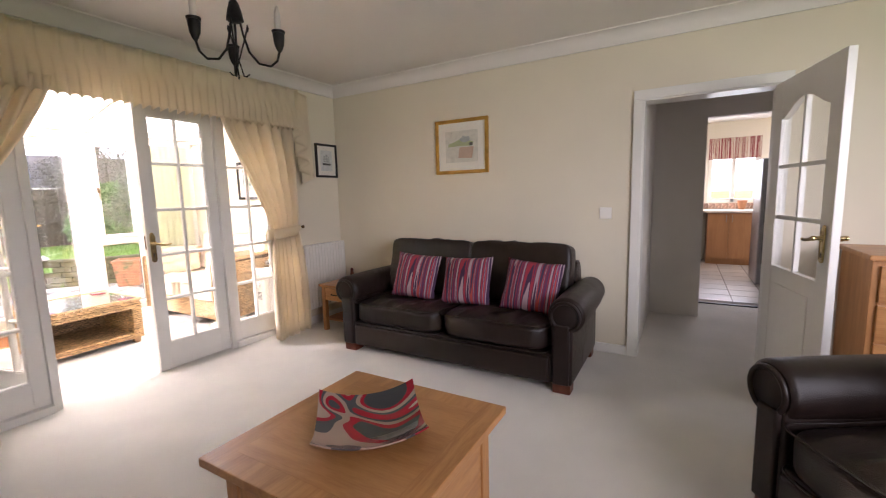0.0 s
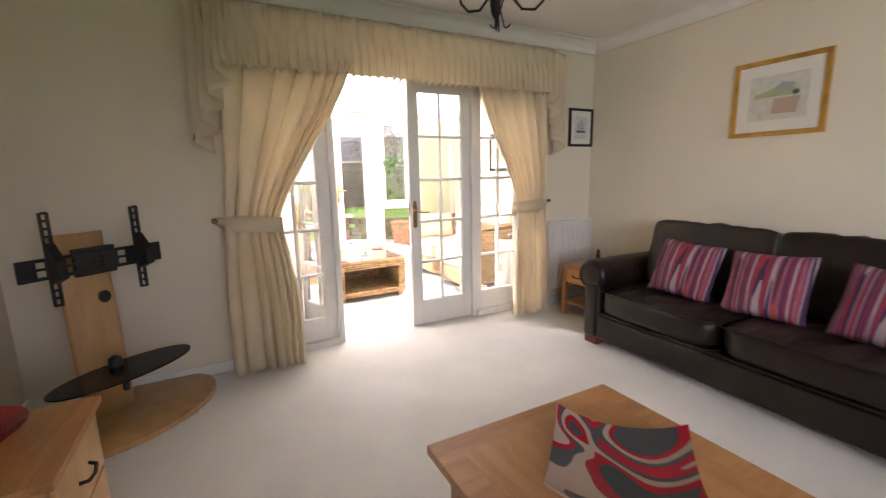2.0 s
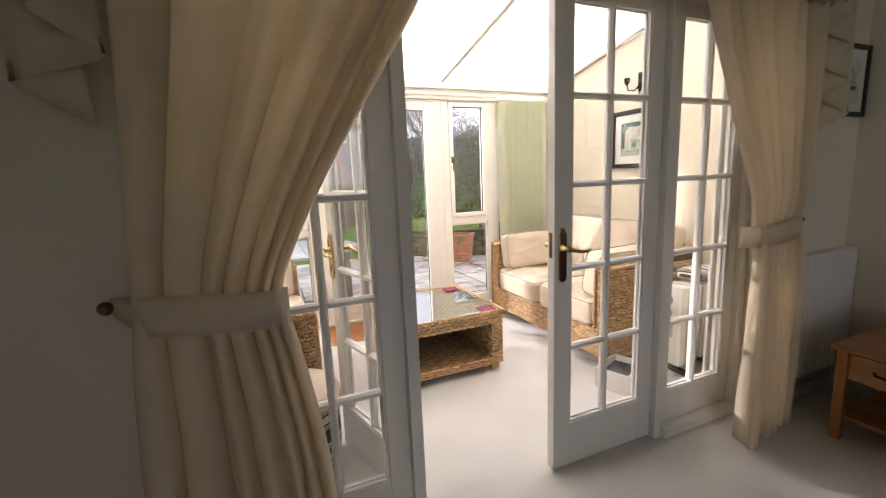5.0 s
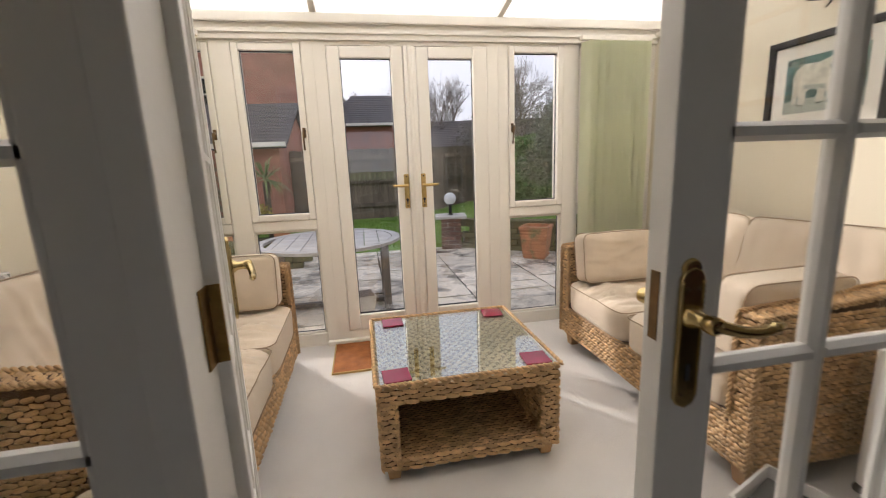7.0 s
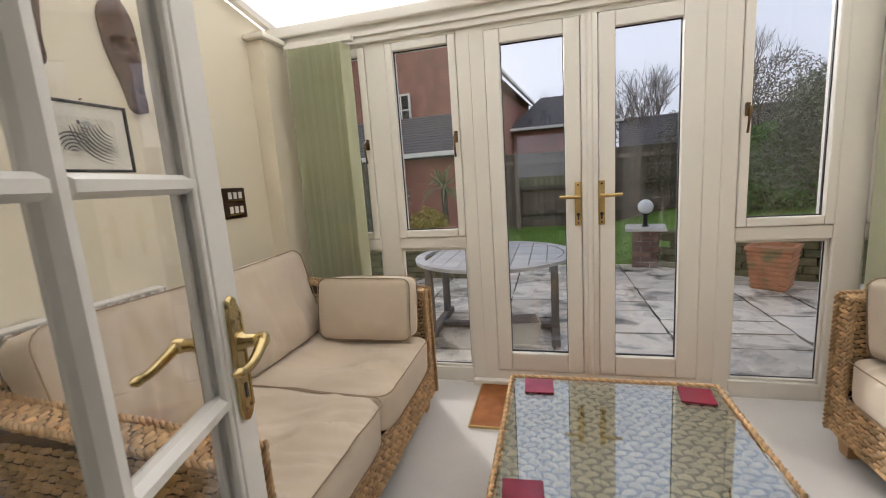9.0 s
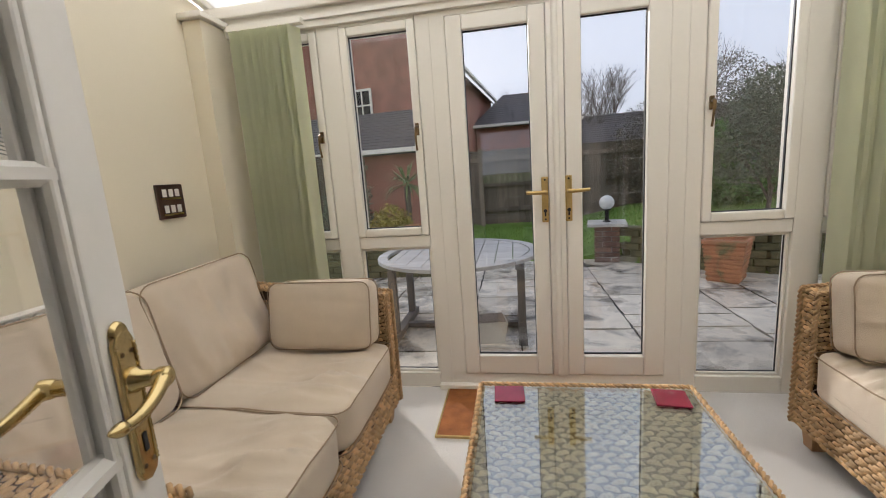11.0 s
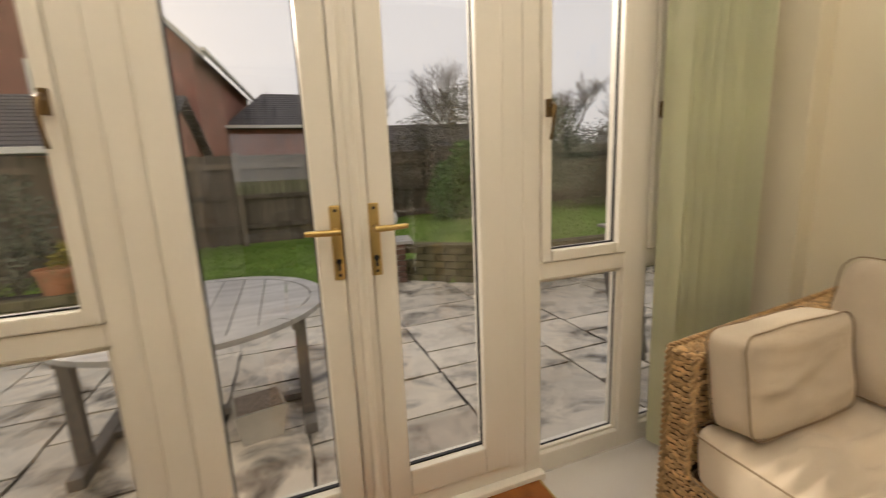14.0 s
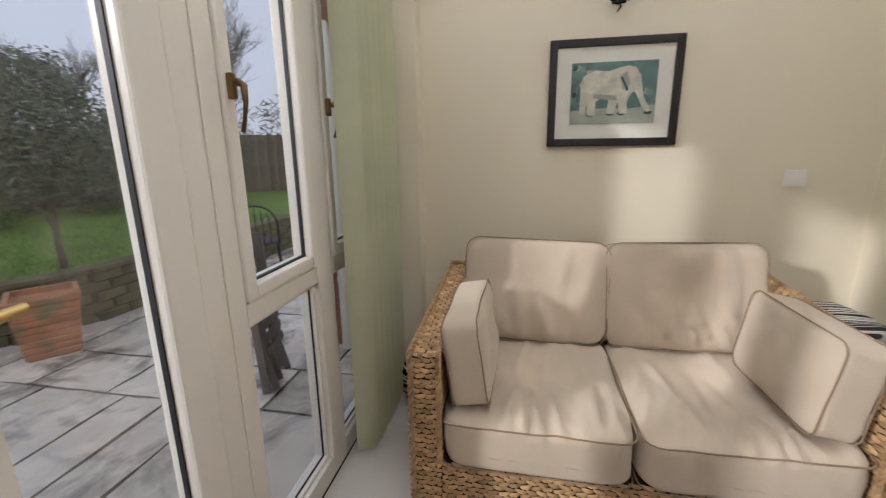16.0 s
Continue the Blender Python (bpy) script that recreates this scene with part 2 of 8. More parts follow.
solid("wall_south", boxes((-1.95, -5.9, 0, -0.8, -5.75, 2.45), (1.4, -5.9, 0, 4.6, -5.75, 2.45), (-0.8, -5.9, 0, 1.4, -5.75, 0.9), (-0.8, -5.9, 2.1, 1.4, -5.75, 2.45)), M_WALL, "plain cream wall with a window opening", "wall")
solid("ceiling_living", boxes((-1.95, -5.9, 2.40, 2.60, -0.12, 2.5)), M_CEIL, "matt white living room ceiling", "ceiling")


def coving(x0, y0, x1, y1, inx, iny):
    """A concave plaster cornice along a wall."""
    prof = [(0, 0), (0.015, 0.0)] + [(0.095 - 0.08 * math.cos(a), 0.0 + 0.012 + 0.08 * math.sin(a)) for a in [math.pi / 2 * i / 6 for i in range(7)]] + [(0.10, 0.1), (0, 0.1)]
    bm = bmesh.new()
    rings = []
    for x, y in ((x0, y0), (x1, y1)):
        rings.append([bm.verts.new((x + inx * a, y + iny * a, 2.30 + b)) for a, b in prof])
    n = len(prof)
    for i in range(n):
        bm.faces.new((rings[0][i], rings[0][(i + 1) % n], rings[1][(i + 1) % n], rings[1][i]))
    bm.faces.new(rings[0])
    bm.faces.new(rings[1][::-1])
    bmesh.ops.recalc_face_normals(bm, faces=bm.faces[:])
    return bm


solid("trim_coving", joined(coving(2.438, -5.7, 2.438, -0.122, -1, 0), coving(-1.798, -0.122, 2.438, -0.122, 0, -1), coving(-1.798, -5.7, -1.798, -0.122, 1, 0)), M_CEIL, "white plaster coving below the ceiling", "coving", smooth=True)


def skirting(rows, name, label, tall=0.075):
    bms = []
    for x0, y0, x1, y1 in rows:
        bms.append(boxes((x0, y0, 0.002, x1, y1, tall), bevel=0.004))
    return solid(name, joined(*bms), M_WHITE, label, "skirting board")


skirting([(2.424, -3.03, 2.439, -0.124), (-1.799, -0.136, -0.66, -0.122), (1.79, -0.136, 2.42, -0.122), (-1.799, -5.7, -1.785, -0.14), (2.424, -5.7, 2.439, -3.92)], "baseboard_living", "white painted skirting board")

# hall and kitchen behind the open door
solid("wall_hall", boxes((2.60, -3.09, 0, 3.80, -2.95, 2.45), (3.80, -3.53, 0, 3.92, -2.95, 2.45), (3.92, -3.53, 0, 5.3, -3.42, 2.45), (5.3, -3.53, 0, 7.9, -3.42, 2.45), (2.60, -5.0, 0, 5.0, -4.9, 2.45), (4.45, -3.53, 2.02, 4.57, -4.9, 2.45)), M_HALL, "plain off-white hall walls", "wall")
solid("ceiling_hall", boxes((2.60, -5.0, 2.40, 8.0, -2.95, 2.5)), M_CEIL, "white hall and kitchen ceiling", "ceiling")
solid("wall_kitchen", boxes((7.9, -6.0, 0, 8.05, -3.4, 1.02), (7.9, -6.0, 2.1, 8.05, -3.4, 2.45), (7.9, -3.72, 1.02, 8.05, -3.4, 2.1), (7.9, -6.0, 1.02, 8.05, -4.45, 2.1), (4.9, -6.1, 0, 8.05, -5.95, 2.45)), M_WALL, "cream kitchen wall with a window opening", "wall")

# ---- conservatory shell ----
ROOF_LOW, ROOF_RISE = 2.10, 0.20


def roof_z(y):
    return ROOF_LOW + (2.30 - y) * ROOF_RISE


def side_wall(x0, x1):
    return prism([(0.10, -0.12), (2.40, -0.12), (2.40, roof_z(2.40) + 0.0), (0.10, roof_z(0.10))], x1 - x0, "X", x0)


solid("wall_garden_room_west", side_wall(-1.42, -1.22), M_CONS, "pale yellow side wall hung with masks and a print", "wall")
solid("wall_garden_room_east", side_wall(2.40, 2.60), M_CONS, "pale yellow side wall with a framed print", "wall")
solid("wall_garden_room_house", boxes((-1.22, 0.104, 0, -0.66, 0.125, 2.54), (1.79, 0.104, 0, 2.40, 0.125, 2.54), (-0.66, 0.104, 2.1, 1.79, 0.125, 2.54)), M_CONS, "pale yellow house wall round the inner doors", "wall")
solid("wall_piers", boxes((-1.22, 2.12, 0, -1.12, 2.33, 2.0), (2.30, 2.12, 0, 2.40, 2.33, 2.0), bevel=0.003), M_CONS, "short pale yellow corner piers beside the glazing", "wall pier")
solid("trim_pier_caps", boxes((-1.22, 2.09, 2.002, -1.09, 2.33, 2.03), (2.27, 2.09, 2.002, 2.40, 2.33, 2.03), bevel=0.006), M_UPVC, "white caps on the corner piers", "trim")
# eaves beam with its stepped moulding
solid("trim_eaves_beam", joined(boxes((-1.22, 2.30, 1.96, 2.40, 2.42, 2.10), bevel=0.004), boxes((-1.219, 2.265, 2.045, 2.399, 2.297, 2.10), bevel=0.008), boxes((-1.219, 2.285, 1.992, 2.399, 2.2985, 2.012), bevel=0.004)), M_UPVC, "white plastic eaves beam below the roof sheets", "eaves beam")

roof = thing("roof_garden_room", "opal white sheet roof between white glazing bars", "roof", kind="structure")
BARS = [-1.19, -0.02, 1.14, 2.37]


def roof_sheet(x0, x1):
    bm = bmesh.new()
    n = max(2, int((x1 - x0) / 0.03))
    rows = []
    for y in (0.13, 2.42):
        for up in (0.0, 0.016):
            rows.append([bm.verts.new((x0 + (x1 - x0) * i / n, y, roof_z(y) + 0.03 + up + (0.0012 if i % 2 else 0))) for i in range(n + 1)])
    for a, b in ((rows[0], rows[2]), (rows[1], rows[3]), (rows[0], rows[1]), (rows[2], rows[3])):
        for i in range(n):
            bm.faces.new((a[i], a[i + 1], b[i + 1], b[i]))
    bmesh.ops.recalc_face_normals(bm, faces=bm.faces[:])
    return bm


for a, b in zip(BARS, BARS[1:]):
    part("roof_sheet", roof_sheet(a + 0.012, b - 0.012), M_ROOF, roof)
for x in BARS:
    part("glazing_bar", prism([(0.13, roof_z(0.13) - 0.0), (2.42, roof_z(2.42) - 0.0), (2.42, roof_z(2.42) + 0.06), (0.13, roof_z(0.13) + 0.06)], 0.036, "X", x - 0.018, 0.004), M_UPVC, roof)

# ---- inner garden doors: two leaves between two fixed side lights ----
Z_PANES = [0.205 + 0.336 * i for i in range(6)]


def glazed_leaf(owner, w, left, right, h=1.975):
    """A ten-pane leaf in local coordinates: hinge edge at x = 0, thickness round y = 0."""
    t = 0.021
    part("stile", boxes((0, -t, 0.008, left, t, h), bevel=0.003), M_WHITE, owner)
    part("stile", boxes((w - right, -t, 0.008, w, t, h), bevel=0.003), M_WHITE, owner)
    part("bottom_rail", boxes((left, -t + 0.001, 0.008, w - right, t - 0.001, Z_PANES[0]), bevel=0.003), M_WHITE, owner)
    part("top_rail", boxes((left, -t + 0.001, Z_PANES[5], w - right, t - 0.001, h), bevel=0.003), M_WHITE, owner)
    mid = (left + w - right) / 2
    prof = 0.013
    part("glazing_bar", prism([(mid - prof, -0.006), (mid - 0.006, -0.018), (mid + 0.006, -0.018), (mid + prof, -0.006), (mid + prof, 0.006), (mid + 0.006, 0.018), (mid - 0.006, 0.018), (mid - prof, 0.006)], Z_PANES[5] - Z_PANES[0], "Z", Z_PANES[0]), M_WHITE, owner)
    for z in Z_PANES[1:5]:
        for a, b in ((left, mid - prof), (mid + prof, w - right)):
            part("glazing_bar", prism([(-0.006, z - prof), (-0.018, z - 0.006), (-0.018, z + 0.006), (-0.006, z + prof), (0.006, z + prof), (0.018, z + 0.006), (0.018, z - 0.006), (0.006, z - prof)], b - a, "X", a), M_WHITE, owner)
    # slim mouldings round the glass
    for z0, z1 in zip(Z_PANES, Z_PANES[1:]):
        for a, b in ((left, mid - 0.01), (mid + 0.01, w - right)):
            p = part("pane", boxes((a, -0.002, z0, b, 0.002, z1)), M_GLASS, owner)
            p.visible_shadow = False
    bead = []
    for y in (-0.012, 0.012):
        bead.append(boxes((left, y - 0.006, Z_PANES[0], left + 0.010, y + 0.006, Z_PANES[5]), (w - right - 0.010, y - 0.006, Z_PANES[0], w - right, y + 0.006, Z_PANES[5]), (left, y - 0.006, Z_PANES[0], w - right, y + 0.006, Z_PANES[0] + 0.010), (left, y - 0.006, Z_PANES[5] - 0.010, w - right, y + 0.006, Z_PANES[5]), bevel=0.002, seg=1))
    part("glazing_bead", joined(*bead), M_WHITE, owner)


def lever_handle(owner, x, z, face, way, metal, length=0.105, plate=(0.036, 0.23), scroll=True):
    """A back plate with a lever on one face of a door (face: -1 or 1 along y; way: lever towards -x or +x)."""
    w, h = plate
    y = face * 0.0225
    pl = [(-w / 2, -h * 0.44), (-w * 0.36, -h * 0.49), (0, -h * 0.52), (w * 0.36, -h * 0.49), (w / 2, -h * 0.44), (w / 2, h * 0.44), (w * 0.36, h * 0.49), (0, h * 0.52), (-w * 0.36, h * 0.49), (-w / 2, h * 0.44)]
    hd = part("door_handle", prism([(x + a, z + b) for a, b in pl], face * 0.007, "Y", y, 0.002), metal, owner, "brass lever handle on a long plate")
    part("rose", lathe([(0.016, 0), (0.016, 0.006), (0.011, 0.012), (0.009, 0.04)], 16, Matrix.Translation((x, y + face * 0.006, z + 0.035)) @ pose(0, 0, 0, -90 * face)), metal, hd, smooth=True)
    yy = y + face * 0.045
    part("dome", lathe([(0.001, 0.0065), (w * 0.33, 0.006), (w * 0.40, 0.003), (w * 0.42, 0.0)], 20, Matrix.Translation((x, y, z + h * 0.50)) @ pose(0, 0, 0, -90 * face)), metal, hd, smooth=True)
    part("spindle_end", lathe([(0.010, -0.006), (0.0125, 0.0), (0.0125, 0.010), (0.009, 0.013), (0.006, 0.0125), (0.001, 0.015)], 18, Matrix.Translation((x, yy - face * 0.006, z + 0.035)) @ pose(0, 0, 0, -90 * face)), metal, hd, smooth=True)
    pts, rad = [], []
    for k in range(37):
        u = k / 36
        pts.append((x + way * (0.004 + length * u), yy + face * 0.004 * math.sin(math.pi * u), z + 0.035 - 0.020 * math.sin(u * 2.2) + 0.008 * u))
        rad.append((0.0085 - 0.003 * u) * (1.12 if k % 2 else 0.95) if u < 0.82 else 0.0075 * (1 - ((u - 0.82) / 0.185) ** 2) + 0.0008)
    part("lever", tube(pts, rad, 10), metal, hd, smooth="all")
    for sx in (-1, 1):
        n = 44
        part("rope_edge", tube([(x + sx * w * 0.44, y + face * 0.0072, z - h * 0.42 + h * 0.84 * k / n) for k in range(n + 1)], [0.0016 if k % 2 else 0.0027 for k in range(n + 1)], 6), metal, hd, smooth="all")
    for sx, sz in ((-0.24, 0.37), (0.24, 0.37), (-0.24, -0.40), (0.24, -0.40)):
        part("screw", lathe([(0.0005, 0.0012), (0.0028, 0.001), (0.0032, 0.0)], 10, Matrix.Translation((x + sx * w, y + face * 0.0071, z + sz * h)) @ pose(0, 0, 0, -90 * face)), M_BRONZE, hd)
    part("keyhole", boxes((x - 0.004, y + face * 0.0072, z - 0.06, x + 0.004, y + face * 0.0085, z - 0.035), bevel=0.001, seg=1), M_GASKET, hd)


frame1 = thing("door_frame_inner", "white timber frame of the garden doors", "door frame", kind="structure")
for x0, x1 in ((-0.60, -0.555), (-0.045, -0.002), (1.142, 1.182), (1.685, 1.73)):
    part("post", boxes((x0, -0.05, 0, x1, 0.05, 2.035), bevel=0.003), M_WHITE, frame1)
part("head", boxes((-0.60, -0.055, 1.985, 1.73, 0.055, 2.038), bevel=0.003), M_WHITE, frame1)
for x0, x1 in ((-0.66, -0.60), (1.73, 1.79)):
    part("architrave", boxes((x0, -0.14, 0, x1, -0.121, 2.04), bevel=0.006), M_WHITE, frame1)
    part("architrave", boxes((x0, 0.126, 0, x1, 0.142, 2.04), bevel=0.006), M_WHITE, frame1)
part("architrave", boxes((-0.66, -0.14, 2.04, 1.79, -0.1215, 2.10), bevel=0.006), M_WHITE, frame1)
part("architrave", boxes((-0.66, 0.1255, 2.04, 1.79, 0.142, 2.10), bevel=0.006), M_WHITE, frame1)
part("lining", boxes((-0.60, -0.12, 2.03, 1.73, 0.126, 2.0395)), M_WHITE, frame1)

win_l = thing("window_1", "white ten-pane fixed side light beside the doors", "window", pose(-0.555, 0, 0), kind="structure")
glazed_leaf(win_l, 0.51, 0.085, 0.08)
win_r = thing("window_2", "white ten-pane fixed side light behind a curtain", "window", pose(1.182, 0, 0), kind="structure")
glazed_leaf(win_r, 0.503, 0.06, 0.06)
for x0, x1 in ((-0.555, -0.045), (1.182, 1.685)):
    part("sill", boxes((x0, -0.075, 0.0, x1, -0.022, 0.05), bevel=0.006), M_WHITE, frame1)
leaf_shut = thing("door_1", "closed white ten-pane door leaf with brass lever", "door", pose(0.583, 0, 0), kind="structure")
glazed_leaf(leaf_shut, 0.556, 0.082, 0.075)
lever_handle(leaf_shut, 0.036, 0.935, -1, 1, M_BRASS, plate=(0.036, 0.20))
lever_handle(leaf_shut, 0.036, 0.935, 1, 1, M_BRASS, plate=(0.036, 0.20))
part("latch_plate", boxes((-0.0012, -0.009, 0.93, 0.001, 0.009, 1.03), bevel=0.0004, seg=1), M_BRONZE, leaf_shut)
leaf_open = thing("door_2", "white ten-pane door leaf standing open into the garden room", "door", pose(-0.006, 0.030, 0, 0, 0, 106.3), kind="structure")
glazed_leaf(leaf_open, 0.588, 0.085, 0.063)
lever_handle(leaf_open, 0.553, 0.930, -1, -1, M_BRASS, plate=(0.036, 0.19))
lever_handle(leaf_open, 0.553, 0.930, 1, -1, M_BRASS, plate=(0.036, 0.19))
for z in (0.22, 1.005, 1.75):
    hg = part("hinge", boxes((-0.0025, -0.020, z - 0.05, 0.001, 0.034, z + 0.05), bevel=0.001, seg=1), M_OLD_BRASS, leaf_open, "worn brass butt hinge")
    for k in range(5):
        part("knuckle", lathe([(0.001, 0), (0.0065, 0.001), (0.0065, 0.0185), (0.001, 0.0195)], 12, pose(-0.003, 0.030, z - 0.05 + 0.0203 * k)), M_OLD_BRASS, hg, smooth=True)
    part("fixed_flap", boxes((-0.0019, 0.004, z - 0.05, 0.0008, 0.048, z + 0.05), bevel=0.001, seg=1), M_OLD_BRASS, frame1, "worn brass hinge flap")
    for zz, yy in ((-0.033, -0.004), (0.0, 0.006), (0.033, -0.004)):
        part("screw", lathe([(0.001, 0.0), (0.0042, 0.0004), (0.0045, 0.001)], 10, Matrix.Translation((-0.0034, yy, z + zz)) @ pose(0, 0, 0, 0, 90)), M_BRONZE, hg)

# ---- garden glazing: french doors between casements ----
Y_OUT = 2.36
glz = thing("window_frame_garden", "white plastic framework of the garden glazing", "window frame", kind="structure")


def bar(x0, z0, x1, z1, d0=-0.035, d1=0.045, owner=None, name="frame_bar"):
    return part(name, boxes((x0, Y_OUT + d0, z0, x1, Y_OUT + d1, z1), bevel=0.006), M_UPVC, owner or glz)


C = 0.544
for s in (-1, 1):
    def fx(a, b, s=s):
        return (C + s * a, C + s * b) if s > 0 else (C + s * b, C + s * a)
    x0, x1 = fx(0.511, 0.66)
    bar(x0, 0.0, x1, 1.96, name="mullion")
    part("mullion_bead", boxes((*(fx(0.588, 0.594)[0:1]), Y_OUT - 0.041, 0.0, fx(0.588, 0.594)[1], Y_OUT - 0.036, 1.95)), M_UPVC, glz)
    x0, x1 = fx(1.055, 1.175)
    bar(x0, 0.0, x1, 1.96, name="mullion")
    x0, x1 = fx(1.56, 1.78)
    bar(x0, 0.0, x1, 1.96, name="mullion")
    for a, b in ((0.66, 1.055), (1.175, 1.56)):
        x0, x1 = fx(a, b)
        bar(x0, 0.0, x1, 0.085, name="bottom_rail")
        bar(x0, 0.81, x1, 0.875, name="transom")
        bar(x0, 1.945, x1, 1.962, name="top_rail")
        # fixed lower light
        low = thing("window_3", "fixed lower pane in a white plastic frame", "window", kind="structure")
        part("pane", boxes((x0, Y_OUT + 0.004, 0.085, x1, Y_OUT + 0.010, 0.81)), M_GLASS, low).visible_shadow = False
        part("bead", joined(boxes((x0, Y_OUT - 0.018, 0.085, x0 + 0.014, Y_OUT + 0.003, 0.81), (x1 - 0.014, Y_OUT - 0.018, 0.085, x1, Y_OUT + 0.003, 0.81), (x0, Y_OUT - 0.018, 0.085, x1, Y_OUT + 0.003, 0.10), (x0, Y_OUT - 0.018, 0.796, x1, Y_OUT + 0.003, 0.81), bevel=0.003, seg=1)), M_UPVC, low)
        part("gasket", boxes((x0 + 0.014, Y_OUT - 0.003, 0.10, x0 + 0.018, Y_OUT + 0.003, 0.796), (x1 - 0.018, Y_OUT - 0.003, 0.10, x1 - 0.014, Y_OUT + 0.003, 0.796), (x0 + 0.014, Y_OUT - 0.003, 0.10, x1 - 0.014, Y_OUT + 0.003, 0.104)), M_GASKET, low)
        # opening casement
        top = thing("window_4", "white plastic casement with a bronze cockspur handle", "window", kind="structure")
        f = 0.042
        part("sash", joined(boxes((x0 + 0.002, Y_OUT - 0.045, 0.877, x0 + f, Y_OUT + 0.03, 1.943), (x1 - f, Y_OUT - 0.045, 0.877, x1 - 0.002, Y_OUT + 0.03, 1.943), bevel=0.007), boxes((x0 + f, Y_OUT - 0.044, 0.877, x1 - f, Y_OUT + 0.03, 0.877 + f), (x0 + f, Y_OUT - 0.044, 1.943 - f, x1 - f, Y_OUT + 0.03, 1.943), bevel=0.007)), M_UPVC, top)
        part("pane", boxes((x0 + f, Y_OUT - 0.012, 0.877 + f, x1 - f, Y_OUT - 0.006, 1.943 - f)), M_GLASS, top).visible_shadow = False
        part("gasket", boxes((x0 + f, Y_OUT - 0.016, 0.92, x0 + f + 0.004, Y_OUT - 0.004, 1.90), (x1 - f - 0.004, Y_OUT - 0.016, 0.92, x1 - f, Y_OUT - 0.004, 1.90), (x0 + f, Y_OUT - 0.016, 0.917, x1 - f, Y_OUT - 0.004, 0.924), (x0 + f, Y_OUT - 0.016, 1.897, x1 - f, Y_OUT - 0.004, 1.903)), M_GASKET, top)
        # cockspur handle on the stile towards the doors
        hx = (x0 + 0.021) if s > 0 else (x1 - 0.021)
        hd = part("handle", boxes((hx - 0.009, Y_OUT - 0.062, 1.39, hx + 0.009, Y_OUT - 0.045, 1.45), bevel=0.004), M_BRONZE, top, "bronze cockspur handle")
        part("grip", tube([(hx, Y_OUT - 0.068, 1.43), (hx, Y_OUT - 0.085, 1.42), (hx - 0.004, Y_OUT - 0.088, 1.38), (hx - 0.004, Y_OUT - 0.080, 1.34), (hx - 0.004, Y_OUT - 0.072, 1.315)], [0.010, 0.009, 0.006, 0.005, 0.006], 8), M_BRONZE, hd, smooth="all")
bar(C - 0.525, 0.0, C + 0.525, 0.085, name="door_sill")
part("sill_nose", boxes((C - 0.66, Y_OUT - 0.075, 0.0, C + 0.66, Y_OUT - 0.036, 0.032), bevel=0.006), M_UPVC, glz)
bar(C - 0.525, 1.935, C + 0.525, 1.962, name="door_head")


def garden_leaf(x0, x1, name, label, sr=0.078):
    d = thing(name, label, "door", kind="structure")
    f = 0.095
    part("stile", boxes((x0, Y_OUT - 0.045, 0.09, x0 + 0.078, Y_OUT + 0.02, 1.932), bevel=0.008), M_UPVC, d)
    part("stile", boxes((x1 - sr, Y_OUT - 0.045, 0.09, x1, Y_OUT + 0.02, 1.932), bevel=0.008), M_UPVC, d)
    part("bottom_rail", boxes((x0 + 0.078, Y_OUT - 0.044, 0.09, x1 - sr, Y_OUT + 0.02, 0.195), bevel=0.008), M_UPVC, d)
    part("top_rail", boxes((x0 + 0.078, Y_OUT - 0.044, 1.862, x1 - sr, Y_OUT + 0.02, 1.932), bevel=0.008), M_UPVC, d)
    part("pane", boxes((x0 + 0.078, Y_OUT - 0.012, 0.195, x1 - sr, Y_OUT - 0.006, 1.862)), M_GLASS, d).visible_shadow = False
    a, b = x0 + 0.078, x1 - sr
    part("gasket", boxes((a, Y_OUT - 0.017, 0.195, a + 0.004, Y_OUT - 0.004, 1.862), (b - 0.004, Y_OUT - 0.017, 0.195, b, Y_OUT - 0.004, 1.862), (a, Y_OUT - 0.017, 0.195, b, Y_OUT - 0.004, 0.201), (a, Y_OUT - 0.017, 1.858, b, Y_OUT - 0.004, 1.862)), M_GASKET, d)
    return d


gl = garden_leaf(0.034, 0.502, "door_3", "closed white plastic garden door with one tall pane")
gr = garden_leaf(0.586, 1.054, "door_4", "closed white plastic garden door beside its twin", 0.096)
part("meeting_bar", joined(boxes((0.504, Y_OUT - 0.052, 0.088, 0.584, Y_OUT + 0.03, 1.934), bevel=0.01), lathe([(0.017, 0.088), (0.017, 1.934)], 16, pose(0.544, Y_OUT - 0.047, 0))), M_UPVC, glz, smooth=True)
for owner, x, way in ((gl, 0.484, -1), (gr, 0.598, 1)):
    y = Y_OUT - 0.045
    hd = part("door_handle", boxes((x - 0.016, y - 0.010, 0.915, x + 0.016, y, 1.140), bevel=0.007, seg=3), M_SATIN_BRASS, owner, "satin brass lever handle on a long plate", smooth=True)
    part("lever", joined(tube([(x, y - 0.005, 1.065), (x, y - 0.05, 1.065)], 0.010, 12), tube([(x - way * 0.008, y - 0.05, 1.065), (x + way * 0.045, y - 0.053, 1.066), (x + way * 0.092, y - 0.050, 1.068)], [0.010, 0.009, 0.008], 10)), M_SATIN_BRASS, hd, smooth=True)
    part("keyhole", joined(lathe([(0.009, 0), (0.009, 0.002)], 14, pose(x, y - 0.0105, 0.972, 90)), boxes((x - 0.004, y - 0.0125, 0.945, x + 0.004, y - 0.0105, 0.97))), M_GASKET, hd)
    for z in (0.93, 1.125):
        part("screw", lathe([(0.005, 0), (0.005, 0.0015)], 10, pose(x, y - 0.0102, z, 90)), M_GASKET, hd)

